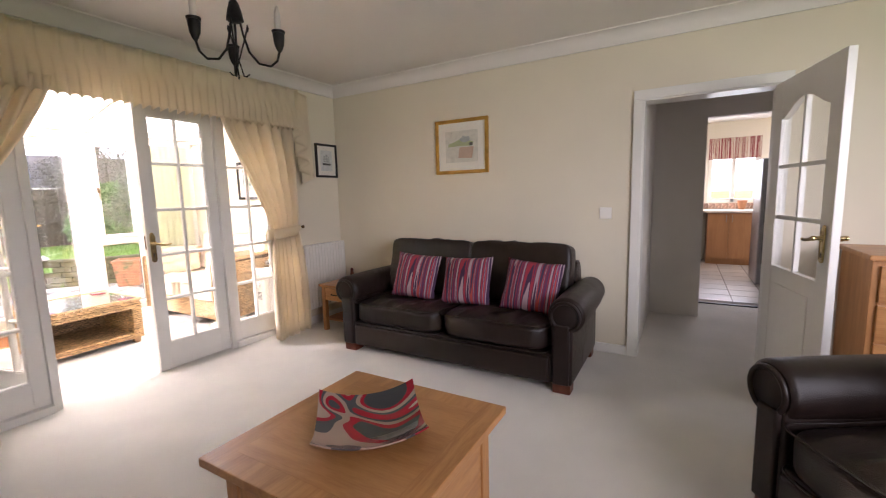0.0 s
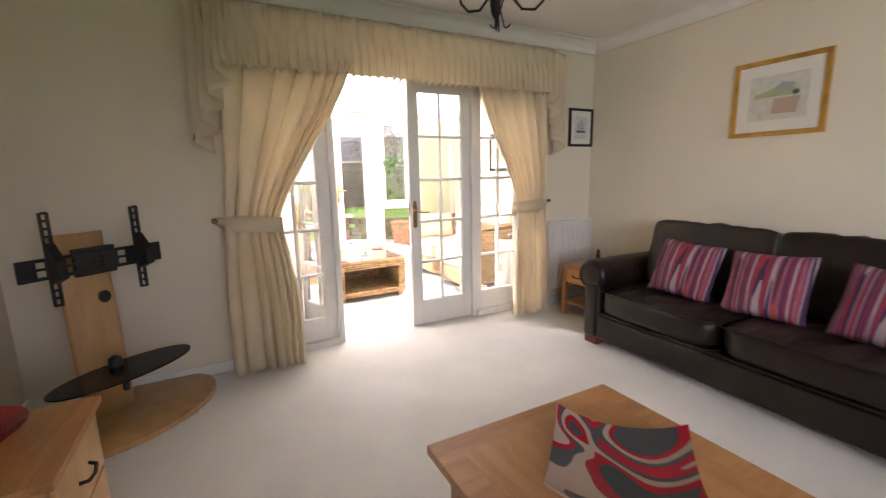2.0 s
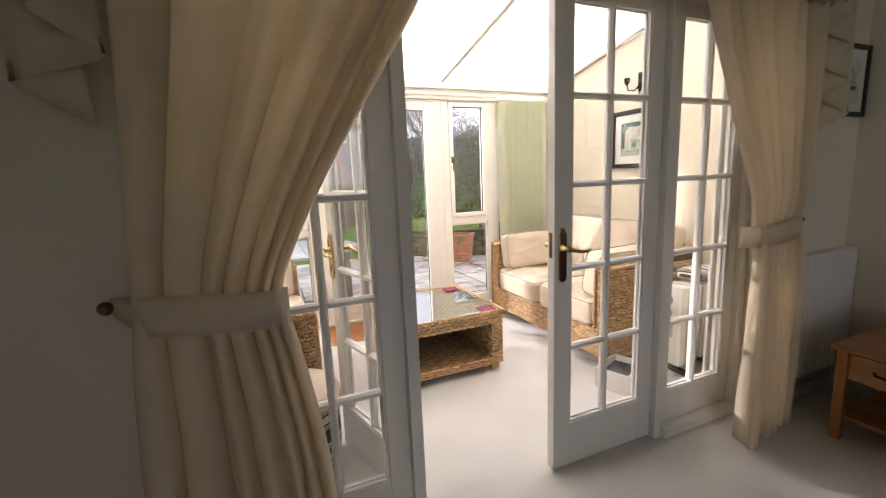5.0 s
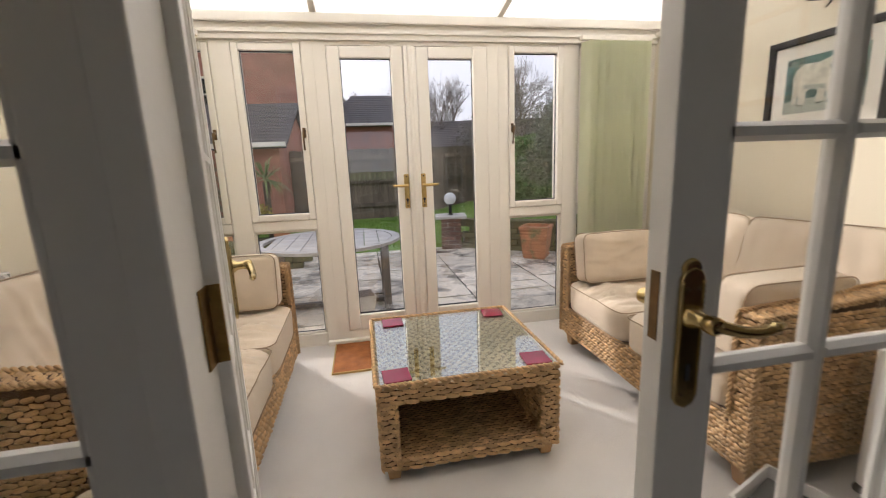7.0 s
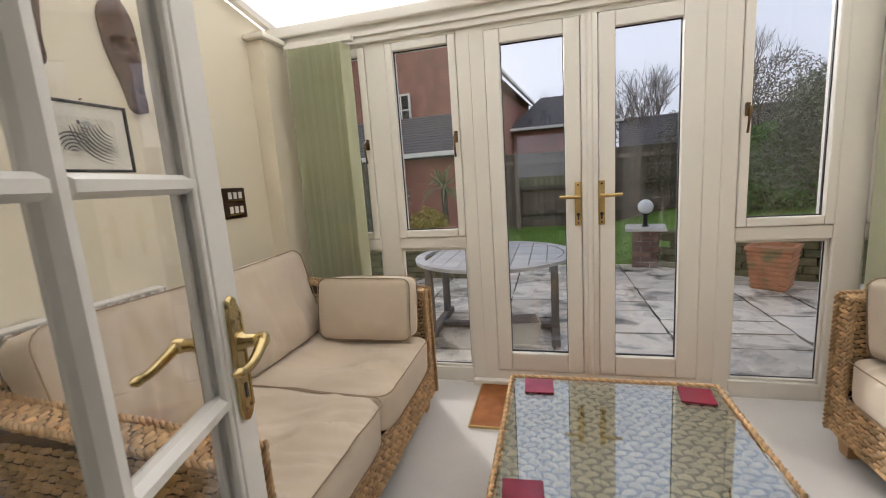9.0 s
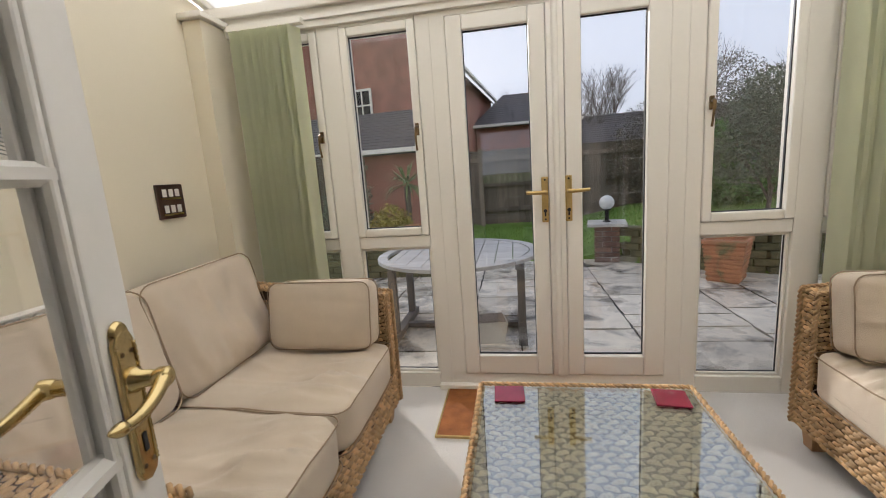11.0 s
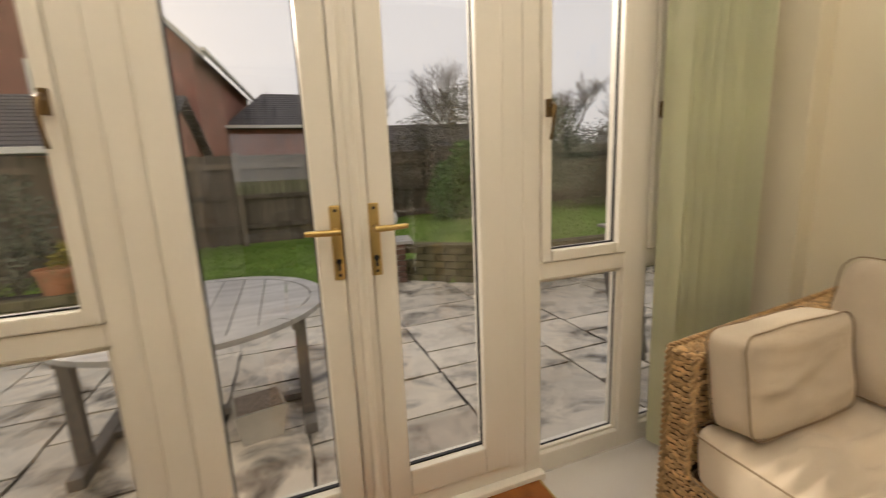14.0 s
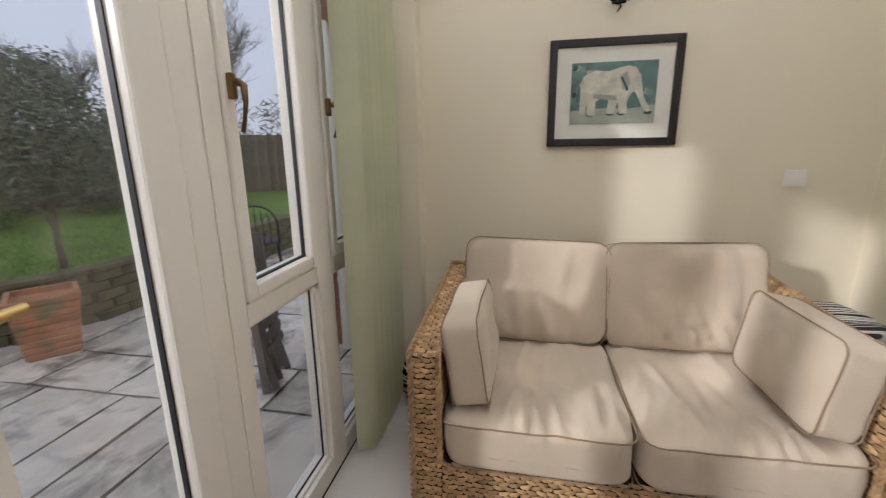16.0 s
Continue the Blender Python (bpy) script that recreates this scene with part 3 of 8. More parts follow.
# ---- materials of the things ----
M_LEATHER = surface("dark_brown_leather", (0.017, 0.0095, 0.0075), 0.36, 0.35, 7.0, 0.10, 260.0, spec=0.34)
M_OAK = wood("honey_oak", (0.50, 0.245, 0.085), (0.35, 0.15, 0.045), 0.38, 16.0, "X", 0.02, coat=0.15)
M_OAKZ = wood("honey_oak_upright", (0.47, 0.225, 0.08), (0.32, 0.14, 0.042), 0.42, 16.0, "Z", 0.02)
M_PALE_OAK = wood("pale_plywood", (0.56, 0.34, 0.14), (0.46, 0.25, 0.09), 0.4, 9.0, "Z", 0.015, coat=0.2)
M_REDWOOD = wood("red_brown_foot", (0.16, 0.04, 0.018), (0.09, 0.02, 0.01), 0.4, 18.0, "Z")
M_CURTAIN = translucent("cream_curtain", (0.88, 0.79, 0.615), 0.5, 0.8)
M_BLACK = surface("black_powder_coat", (0.012, 0.012, 0.013), 0.45, 0.2, 10.0, 0.05, 200.0)
M_BLACK_GLASS = surface("black_glass", (0.005, 0.005, 0.006), 0.16, 0.1, 3.0, 0.0, spec=0.22)
M_IRON = surface("wrought_iron", (0.018, 0.016, 0.015), 0.5, 0.3, 30.0, 0.1, 150.0, metal=0.4)
M_GILT = surface("gilt_frame", (0.62, 0.36, 0.08), 0.35, 0.25, 14.0, 0.08, 120.0, metal=0.75)
M_MOUNT = surface("cream_mount", (0.80, 0.77, 0.68), 0.85, 0.03, 3.0, 0.02, 150.0)
M_PAPER = surface("print_paper", (0.62, 0.62, 0.56), 0.8, 0.1, 12.0, 0.01, 100.0)
M_RADIATOR = surface("white_radiator_enamel", (0.80, 0.77, 0.72), 0.35, 0.03, 2.0, 0.01, 60.0)
M_SWITCH = surface("white_switch_plastic", (0.82, 0.80, 0.75), 0.35, 0.02, 8.0, 0.0)
M_CANVAS = surface("beige_cushion_canvas", (0.70, 0.585, 0.44), 0.9, 0.16, 3.0, 0.2, 420.0, sheen=0.25)
M_PIPING = surface("tan_piping", (0.36, 0.265, 0.17), 0.9, 0.15, 20.0, 0.1, 300.0)
M_WICKER = surface("woven_seagrass", (0.62, 0.40, 0.19), 0.5, 0.30, 26.0, 0.18, 300.0)
# near-black backing: the shade in the gaps between strands, put into the colour
M_WEAVE_SHADE = surface("weave_gap_shade", (0.075, 0.040, 0.017), 0.8, 0.3, 20.0, 0.1, 200.0)
M_FOOT = wood("pale_wood_foot", (0.55, 0.35, 0.17), (0.42, 0.24, 0.10), 0.5, 20.0, "Z")
M_BLIND = translucent("sage_green_blind", (0.79, 0.80, 0.61), 0.50, 0.85)
M_BLACKFRAME = surface("black_picture_frame", (0.012, 0.009, 0.008), 0.45, 0.2, 12.0, 0.04, 90.0)
M_COIR = surface("rust_coir_mat", (0.36, 0.125, 0.03), 0.97, 0.3, 16.0, 0.5, 500.0)
M_WINE = surface("wine_red_coaster", (0.22, 0.012, 0.035), 0.22, 0.15, 9.0, 0.01, 100.0)
M_MASK = wood("carved_dark_wood", (0.13, 0.05, 0.018), (0.03, 0.012, 0.006), 0.5, 60.0, "X", 0.12)
M_DARKWOOD = wood("dark_walnut", (0.06, 0.024, 0.011), (0.03, 0.012, 0.006), 0.4, 20.0, "X")
M_TABLE_GLASS = clear_glass("table_top_glass", (0.93, 0.97, 0.94), 0.28)
M_PICTURE_GLASS = clear_glass("picture_glass", (1, 1, 1), 0.03)


def striped(name, stops, scale, axis="X", rough=0.8, wobble=0.4):
    """Cloth with stripes of uneven width across one axis."""
    m = bpy.data.materials.new(name)
    n, l = nodes_of(m)
    b = n["Principled BSDF"]
    b.inputs["Roughness"].default_value = rough
    co, mp, tx, ramp = n.new("ShaderNodeTexCoord"), n.new("ShaderNodeMapping"), n.new("ShaderNodeTexNoise"), n.new("ShaderNodeValToRGB")
    s = [0.0, 0.0, 0.0]
    for a in "XYZ":
        s["XYZ".index(a)] = scale if a == axis else wobble
    mp.inputs["Scale"].default_value = s
    l.new(co.outputs["Object"], mp.inputs[0])
    l.new(mp.outputs[0], tx.inputs["Vector"])
    tx.inputs["Scale"].default_value, tx.inputs["Detail"].default_value = 1.0, 1.0
    ramp.color_ramp.interpolation = "CONSTANT"
    els = ramp.color_ramp.elements
    while len(els) < len(stops):
        els.new(0.5)
    for e, (p, c) in zip(els, stops):
        e.position, e.color = p, (*c, 1)
    l.new(tx.outputs[0], ramp.inputs[0])
    l.new(ramp.outputs[0], b.inputs["Base Color"])
    return m


M_STRIPE = striped("purple_red_stripe", [(0.0, (0.035, 0.012, 0.04)), (0.36, (0.10, 0.02, 0.07)), (0.42, (0.30, 0.02, 0.04)), (0.47, (0.045, 0.015, 0.05)), (0.51, (0.34, 0.25, 0.27)), (0.55, (0.13, 0.03, 0.10)), (0.60, (0.38, 0.05, 0.04)), (0.65, (0.05, 0.02, 0.06)), (0.70, (0.42, 0.34, 0.34))], 21.0, "X")
M_ZEBRA_X = striped("black_white_stripe_across", [(0.0, (0.02, 0.02, 0.02)), (0.48, (0.7, 0.68, 0.62)), (0.56, (0.02, 0.02, 0.02)), (0.64, (0.7, 0.68, 0.62))], 40.0, "X")
M_ZEBRA_CLOTH = striped("black_white_stripe", [(0.0, (0.02, 0.02, 0.02)), (0.48, (0.7, 0.68, 0.62)), (0.56, (0.02, 0.02, 0.02)), (0.64, (0.7, 0.68, 0.62))], 30.0, "Z")


def creases(m, scale, strength, distance=0.006):
    """Adds soft crumpling at hand size to a cloth or hide."""
    n, l = m.node_tree.nodes, m.node_tree.links
    b = n["Principled BSDF"]
    co, tx, bp = n.new("ShaderNodeTexCoord"), n.new("ShaderNodeTexNoise"), n.new("ShaderNodeBump")
    tx.noise_type = "RIDGED_MULTIFRACTAL"
    tx.inputs["Scale"].default_value, tx.inputs["Detail"].default_value, tx.inputs["Distortion"].default_value = scale, 2.5, 0.6
    bp.inputs["Strength"].default_value, bp.inputs["Distance"].default_value = strength, distance
    l.new(co.outputs["Object"], tx.inputs["Vector"])
    l.new(tx.outputs[0], bp.inputs["Height"])
    old = b.inputs["Normal"].links[0].from_node
    l.new(bp.outputs[0], old.inputs["Normal"])


creases(M_LEATHER, 5.5, 0.55, 0.012)
creases(M_CANVAS, 4.6, 0.55, 0.012)


def strands(m, low, high):
    """Each strand a little lighter or darker than its neighbours."""
    n, l = m.node_tree.nodes, m.node_tree.links
    b = n["Principled BSDF"]
    src = b.inputs["Base Color"].links[0].from_socket
    g, rng, hsv = n.new("ShaderNodeNewGeometry"), n.new("ShaderNodeMapRange"), n.new("ShaderNodeHueSaturation")
    rng.inputs["To Min"].default_value, rng.inputs["To Max"].default_value = low, high
    l.new(g.outputs["Random Per Island"], rng.inputs[0])
    l.new(rng.outputs[0], hsv.inputs["Value"])
    l.new(src, hsv.inputs["Color"])
    l.new(hsv.outputs[0], b.inputs["Base Color"])


strands(M_WICKER, 0.72, 1.22)
# seagrass lightened by colour for the reflection on the table's glass top
M_SHEEN_WEAVE = surface("seagrass_with_sheen", (0.68, 0.56, 0.36), 0.6, 0.25, 26.0, 0.18, 300.0)
strands(M_SHEEN_WEAVE, 0.8, 1.15)


def wrinkle(p, seed, amp, size=9.0):
    ridge = (1 - abs(noise.noise(Vector((p.x * size * 0.9 + seed, p.y * size * 0.22 + seed, p.z * 3))))) ** 6
    return amp * 1.3 * (ridge - 0.4) + amp * noise.noise(Vector((p.x * size + seed, p.y * size * 0.45, p.z * size))) + amp * 0.5 * noise.noise(Vector((p.x * size * 2.3, p.y * size + seed, p.z * size * 2)))


def cushion(w, d, h, seed=0, power=7.0, crown=0.18, amp=0.006, cuts=14, pucker=0.0):
    """A soft box cushion round its centre: w along x, d along y, h along z."""
    bm = bmesh.new()
    bmesh.ops.create_cube(bm, size=2)
    bmesh.ops.subdivide_edges(bm, edges=bm.edges[:], cuts=cuts, use_grid_fill=True)
    for v in bm.verts:
        u = v.co.copy()
        k = (abs(u.x) ** power + abs(u.y) ** power + abs(u.z) ** power) ** (-1 / power)
        p = Vector((u.x * k * w / 2, u.y * k * d / 2, u.z * k * h / 2))
        edge = (1 - min(1, abs(u.x)) ** 2) * (1 - min(1, abs(u.y)) ** 2)
        p.z *= 1 + crown * edge
        side = (1 - min(1, abs(u.z)) ** 2)
        p.x *= 1 + 0.02 * side * (1 - u.y ** 2)
        p.y *= 1 + 0.02 * side * (1 - u.x ** 2)
        p.z += wrinkle(p, seed, amp) * (0.4 + edge) * (1 if u.z > 0 else 0.3)
        p.x += wrinkle(p, seed + 5, amp * 0.5)
        if pucker and u.z > -0.2:
            # pleats running in from the front seam, and a sat-in middle
            lean = p.x + 0.35 * p.y * math.sin(seed)
            pleat = (1 - abs(noise.noise(Vector((lean * 17 + seed * 3.7, p.y * 2.5, seed))))) ** 5
            reach = math.exp(-((u.y + 0.62) / 0.42) ** 2) * (0.35 + 0.65 * math.exp(-((u.x - 0.25 * math.sin(seed * 2.1)) / 0.5) ** 2))
            p.z += pucker * (pleat - 0.35) * reach
            p.z -= pucker * 0.9 * math.exp(-((u.x / 0.6) ** 2 + ((u.y - 0.1) / 0.6) ** 2))
        v.co = p
    return bm


def piping(w, d, h, seed=0, r=0.0045, corner=0.06):
    """Cord round the top and bottom edges of a box cushion."""
    out = []
    for s in (-1, 1):
        pts = []
        for cx, cy, a0 in ((1, 1, 0), (-1, 1, 90), (-1, -1, 180), (1, -1, 270)):
            for i in range(5):
                a = radians(a0 + 90 * i / 4)
                pts.append((cx * (w / 2 - corner) + corner * math.cos(a) * 0.985, cy * (d / 2 - corner) + corner * math.sin(a) * 0.985, s * h * 0.435))
        full = []
        for i, p in enumerate(pts):
            q = pts[(i + 1) % len(pts)]
            n = max(1, int((Vector(q) - Vector(p)).length / 0.06))
            for k in range(n):
                c = Vector(p).lerp(Vector(q), k / n)
                full.append((c.x + wrinkle(c, seed + 5, 0.003), c.y, c.z + wrinkle(c, seed, 0.004)))
        out.append(tube(full, r, 6, True))
    return joined(*out)


def pillow(w, h, t, seed=0):
    """A scatter cushion with drawn-out corners: w along x, h along z, t thick along y."""
    bm = bmesh.new()
    n = 16
    grid = {}
    for s in (-1, 1):
        for i in range(n + 1):
            for j in range(n + 1):
                u, v = 2 * i / n - 1, 2 * j / n - 1
                rim = i in (0, n) or j in (0, n)
                if s == 1 and rim:
                    grid[s, i, j] = grid[-1, i, j]
                    continue
                pull_x = 1 - 0.07 * (1 - v * v)
                pull_z = 1 - 0.07 * (1 - u * u)
                k = max(0, (1 - u * u) * (1 - v * v)) ** 0.42
                p = Vector((u * w / 2 * pull_z ** 0 * (1 - 0.06 * (1 - v * v) * abs(u)), s * t / 2 * k, v * h / 2 * (1 - 0.06 * (1 - u * u) * abs(v))))
                p.y += s * 0.006 * noise.noise(Vector((u * 3 + seed, v * 3, s)))
                grid[s, i, j] = bm.verts.new(p)
    for s in (-1, 1):
        for i in range(n):
            for j in range(n):
                q = [grid[s, i, j], grid[s, i + 1, j], grid[s, i + 1, j + 1], grid[s, i, j + 1]]
                bm.faces.new(q if s < 0 else q[::-1])
    return bm


def weave(w, h, px=0.031, pz=0.020, depth=0.012, seed=0, fill=0.51):
    """Rows of plaited strands over a panel: x from 0 to w, z from 0 to h, standing out towards -y."""
    rng = np.random.default_rng(seed)
    nx, nz = max(1, int(round(w / px))), max(1, int(round(h / pz)))
    px, pz = w / nx, h / nz
    verts, faces = [], []
    for r in range(nz):
        for c in range(nx + (r % 2)):
            x = (c + 0.5 - 0.5 * (r % 2)) * px
            z = (r + 0.5) * pz
            jx, jz, jd = rng.uniform(-0.002, 0.002), rng.uniform(-0.0015, 0.0015), rng.uniform(0.75, 1.25)
            a, b = px * (fill + 0.05), pz * fill
            lo, hi = max(0.0, x - a) + jx * 0, min(w, x + a)
            if hi - lo < px * 0.3:
                continue
            m, q = (lo + hi) / 2 + jx, (hi - lo) / 2
            tilt = 0.20 * pz * (1 if r % 2 else -1)
            k = len(verts)
            z += jz
            for ex, zz, y in ((-1, -0.5, 0), (-1, 0.5, 0), (-0.45, -0.9, 0.55), (-0.45, 0.9, 0.55), (0.45, -0.9, 0.55), (0.45, 0.9, 0.55), (1, -0.5, 0), (1, 0.5, 0)):
                verts.append((m + ex * q, -y * depth * jd * 0.6, z + zz * b / 1.0 + ex * tilt))
            for ex in (-0.5, 0.5):
                verts.append((m + ex * q, -depth * jd, z + ex * tilt))
            l0, r0 = k + 8, k + 9
            faces += [(k + 1, k, l0), (k, k + 2, l0), (k + 3, k + 1, l0), (k + 2, k + 4, r0, l0), (k + 5, k + 3, l0, r0), (k + 4, k + 6, r0), (k + 6, k + 7, r0), (k + 7, k + 5, r0)]
    return verts, faces


def weave_panel(owner, w, h, m, seed=0, px=0.034, pz=0.018, name="woven_panel", depth=0.012, fill=0.51):
    verts, faces = weave(w, h, px, pz, depth, seed, fill)
    me = bpy.data.meshes.new(name)
    me.from_pydata([m @ Vector(v) for v in verts], [], faces)
    me.materials.append(M_WICKER)
    me.polygons.foreach_set("use_smooth", [True] * len(me.polygons))
    ob = new(name, me)
    ob.parent = owner
    ob["kind"] = "stuff"
    return ob


def braid(points, r=0.011, pitch=0.040):
    """A twisted two-strand cord along a line."""
    pts = [Vector(p) for p in points]
    dense = []
    for a, b in zip(pts, pts[1:]):
        n = max(1, int((b - a).length / 0.009))
        dense += [a.lerp(b, i / n) for i in range(n)]
    dense.append(pts[-1])
    out = []
    for ph in (0, math.pi):
        line, dist = [], 0.0
        for i, p in enumerate(dense):
            d = (dense[min(i + 1, len(dense) - 1)] - dense[max(i - 1, 0)]).normalized()
            if i:
                dist += (p - dense[i - 1]).length
            u = d.orthogonal().normalized() if abs(d.z) > 0.9 else d.cross(Vector((0, 0, 1))).normalized()
            v = d.cross(u)
            a = ph + dist / pitch * 2 * math.pi
            line.append(p + (u * math.cos(a) + v * math.sin(a)) * r * 0.62)
        out.append(tube(line, r * 0.56, 6))
    return joined(*out)


def picture(name, w, h, m, border, depth, frame_mat, mount, art, label, group=""):
    """A framed print: local x across, z up, facing -y, its back on y = 0. art(owner, w, h, y) draws the print."""
    p = thing(name, label, "picture", m, group)
    part("frame", joined(boxes((-w / 2, -depth, -h / 2, -w / 2 + border, 0, h / 2), (w / 2 - border, -depth, -h / 2, w / 2, 0, h / 2), bevel=0.003), boxes((-w / 2 + border, -depth + 0.0004, -h / 2, w / 2 - border, 0, -h / 2 + border), (-w / 2 + border, -depth + 0.0004, h / 2 - border, w / 2 - border, 0, h / 2), bevel=0.003)), frame_mat, p)
    part("mount", boxes((-w / 2 + border, -depth * 0.45, -h / 2 + border, w / 2 - border, -0.001, h / 2 - border)), M_MOUNT, p)
    iw, ih = w - 2 * border - 2 * mount, h - 2 * border - 2 * mount
    art(p, iw, ih, -depth * 0.45)
    part("glazing", boxes((-w / 2 + border, -depth * 0.70, -h / 2 + border, w / 2 - border, -depth * 0.66, h / 2 - border)), M_PICTURE_GLASS, p).visible_shadow = False
    return p


def blot(owner, name, pts, y, material, thick=0.0008):
    """A flat printed shape from an outline (x, z)."""
    return part(name, prism(pts, -thick, "Y", y), material, owner)


def oval(cx, cz, rx, rz, n=18, a0=0, wob=0.0, seed=0):
    return [(cx + rx * math.cos(2 * math.pi * i / n) * (1 + wob * noise.noise(Vector((i * 0.9, seed, 0)))), cz + rz * math.sin(2 * math.pi * i / n) * (1 + wob * noise.noise(Vector((i * 0.9, seed + 3, 1))))) for i in range(n)]


def flat(name, c, rough=0.8, vary=0.15):
    return surface(name, c, rough, vary, 25.0, 0.0, 200.0)

# ---- living room things ----


def leather_seat(name, label, category, m, seats, seat_w, group=""):
    """A leather sofa or armchair: local x along its width, front towards -y, on the floor."""
    s = thing(name, label, category, m, group)
    inner = seats * seat_w
    half = inner / 2
    D = 0.86
    part("base", boxes((-half - 0.02, -D / 2 + 0.02, 0.06, half + 0.02, D / 2 - 0.02, 0.25), bevel=0.02, seg=3), M_LEATHER, s, smooth=True)
    part("front_rail", boxes((-half, -D / 2 - 0.005, 0.065, half, -D / 2 + 0.05, 0.235), bevel=0.02, seg=3), M_LEATHER, s, smooth=True)
    part("back", prism([(D / 2 - 0.22, 0.2), (D / 2, 0.06), (D / 2, 0.66), (D / 2 - 0.06, 0.74), (D / 2 - 0.14, 0.74), (D / 2 - 0.19, 0.68)], 2 * half + 0.04, "X", -half - 0.02, 0.02), M_LEATHER, s, smooth=True)
    for sx in (-1, 1):
        x = sx * (half + 0.075)
        arm = part("arm", joined(boxes((x - 0.065, -D / 2 + 0.015, 0.06, x + 0.065, D / 2 - 0.03, 0.50), bevel=0.02, seg=3),
                                 lathe([(0.02, 0), (0.10, 0.0), (0.112, 0.012), (0.115, 0.03), (0.118, 0.30), (0.115, 0.60), (0.105, 0.80), (0.02, 0.81)], 28, Matrix.Translation((x + sx * 0.022, -D / 2 + 0.02, 0.505)) @ pose(0, 0, 0, -90))), M_LEATHER, s, smooth=True)
        # scroll facing: a flat front with raised edge
        cx = x + sx * 0.022
        ring = [(cx + 0.086 * math.cos(a), -D / 2 + 0.012, 0.505 + 0.086 * math.sin(a)) for a in [2 * math.pi * i / 28 for i in range(28)]]
        part("scroll_piping", tube(ring, 0.011, 8, True), M_LEATHER, arm, smooth="all")
        part("facing", joined(lathe([(0.004, -0.006), (0.062, -0.003), (0.078, 0.004)], 28, Matrix.Translation((cx, -D / 2 + 0.012, 0.505)) @ pose(0, 0, 0, -90)), boxes((x - 0.05, -D / 2 - 0.004, 0.065, x + 0.05, -D / 2 + 0.03, 0.45), bevel=0.014, seg=3)), M_LEATHER, arm, smooth=True)
        for y in (-D / 2 + 0.07, D / 2 - 0.10):
            part("foot", boxes((x - 0.055, y - 0.05, 0, x + 0.055, y + 0.05, 0.062), bevel=0.006), M_REDWOOD, s, "red-brown wooden block foot")
    for i in range(seats):
        cx = -half + seat_w * (i + 0.5)
        c = part("seat_cushion", moved(cushion(seat_w - 0.012, 0.66, 0.185, 3 + i, 6.0, 0.20, 0.012, 30, 0.022), Matrix.Translation((cx, -D / 2 + 0.305, 0.345))), M_LEATHER, s, smooth="all")
        part("piping", moved(piping(seat_w - 0.012, 0.66, 0.185, 3 + i, 0.004), Matrix.Translation((cx, -D / 2 + 0.305, 0.345))), M_LEATHER, c, smooth="all")
        b = part("back_cushion", moved(cushion(seat_w + 0.004, 0.20, 0.47, 11 + i, 12.0, 0.02, 0.009, 20), Matrix.Translation((cx, D / 2 - 0.25, 0.645)) @ pose(0, 0, 0, -13)), M_LEATHER, s, smooth="all")
    return s


leather_sofa = leather_seat("leather_sofa", "dark brown leather two-seat sofa with scroll arms", "sofa", pose(1.985, -1.865, 0, 0, 0, -90), 2, 0.80)
leather_seat("leather_armchair", "dark brown leather armchair with scroll arms", "armchair", pose(0.79, -4.24, 0, 0, 0, 210), 1, 0.66)
for i, (y, tilt, roll, x) in enumerate(((-1.455, -20, 3, 1.90), (-1.93, -22, -3, 1.89), (-2.45, -24, 4, 1.88))):
    q = solid("scatter_cushion", pillow(0.42, 0.38, 0.13, i * 3.0), M_STRIPE, "purple and red striped scatter cushion on the leather sofa", "cushion", "thing", "all", "cushions on the leather sofa")
    q.matrix_world = Matrix.Translation((x, y, 0.605)) @ pose(0, 0, 0, 0, 0, -90) @ pose(0, 0, 0, tilt, roll, 0)


def coffee_table():
    t = thing("coffee_table", "square honey oak coffee table with panelled sides", "table", pose(0.122, -2.410, 0))
    part("tabletop", boxes((-0.3825, -0.3825, 0.407, 0.3825, 0.3825, 0.437), bevel=0.004), M_OAK, t)
    part("top_board", boxes((-0.30, -0.30, 0.4372, 0.30, 0.30, 0.4376)), wood("oak_centre_board", (0.49, 0.24, 0.085), (0.37, 0.16, 0.05), 0.38, 16.0, "Y", 0.02, coat=0.15), t)
    for x in (-0.33, 0.27):
        for y in (-0.33, 0.27):
            part("leg", boxes((x, y, 0, x + 0.06, y + 0.06, 0.407), bevel=0.004), M_OAKZ, t)
    for a in ((-0.27, -0.322, 0.27, -0.302), (-0.27, 0.302, 0.27, 0.322)):
        part("side_panel", boxes((a[0], a[1], 0.05, a[2], a[3], 0.407), bevel=0.002), M_OAK, t)
        part("drawer_front", boxes((a[0] + 0.03, a[1] - 0.004, 0.23, a[2] - 0.03, a[3] + 0.004, 0.385), bevel=0.003), M_OAK, t)
    for a in ((-0.322, -0.27, -0.302, 0.27), (0.302, -0.27, 0.322, 0.27)):
        part("side_panel", boxes((a[0], a[1], 0.05, a[2], a[3], 0.407), bevel=0.002), M_OAKZ, t)
        part("rail", boxes((a[0] - 0.004, a[1], 0.05, a[2] + 0.004, a[3], 0.11), bevel=0.002), M_OAKZ, t)
    part("shelf", boxes((-0.30, -0.30, 0.05, 0.30, 0.30, 0.07)), M_OAK, t)


coffee_table()


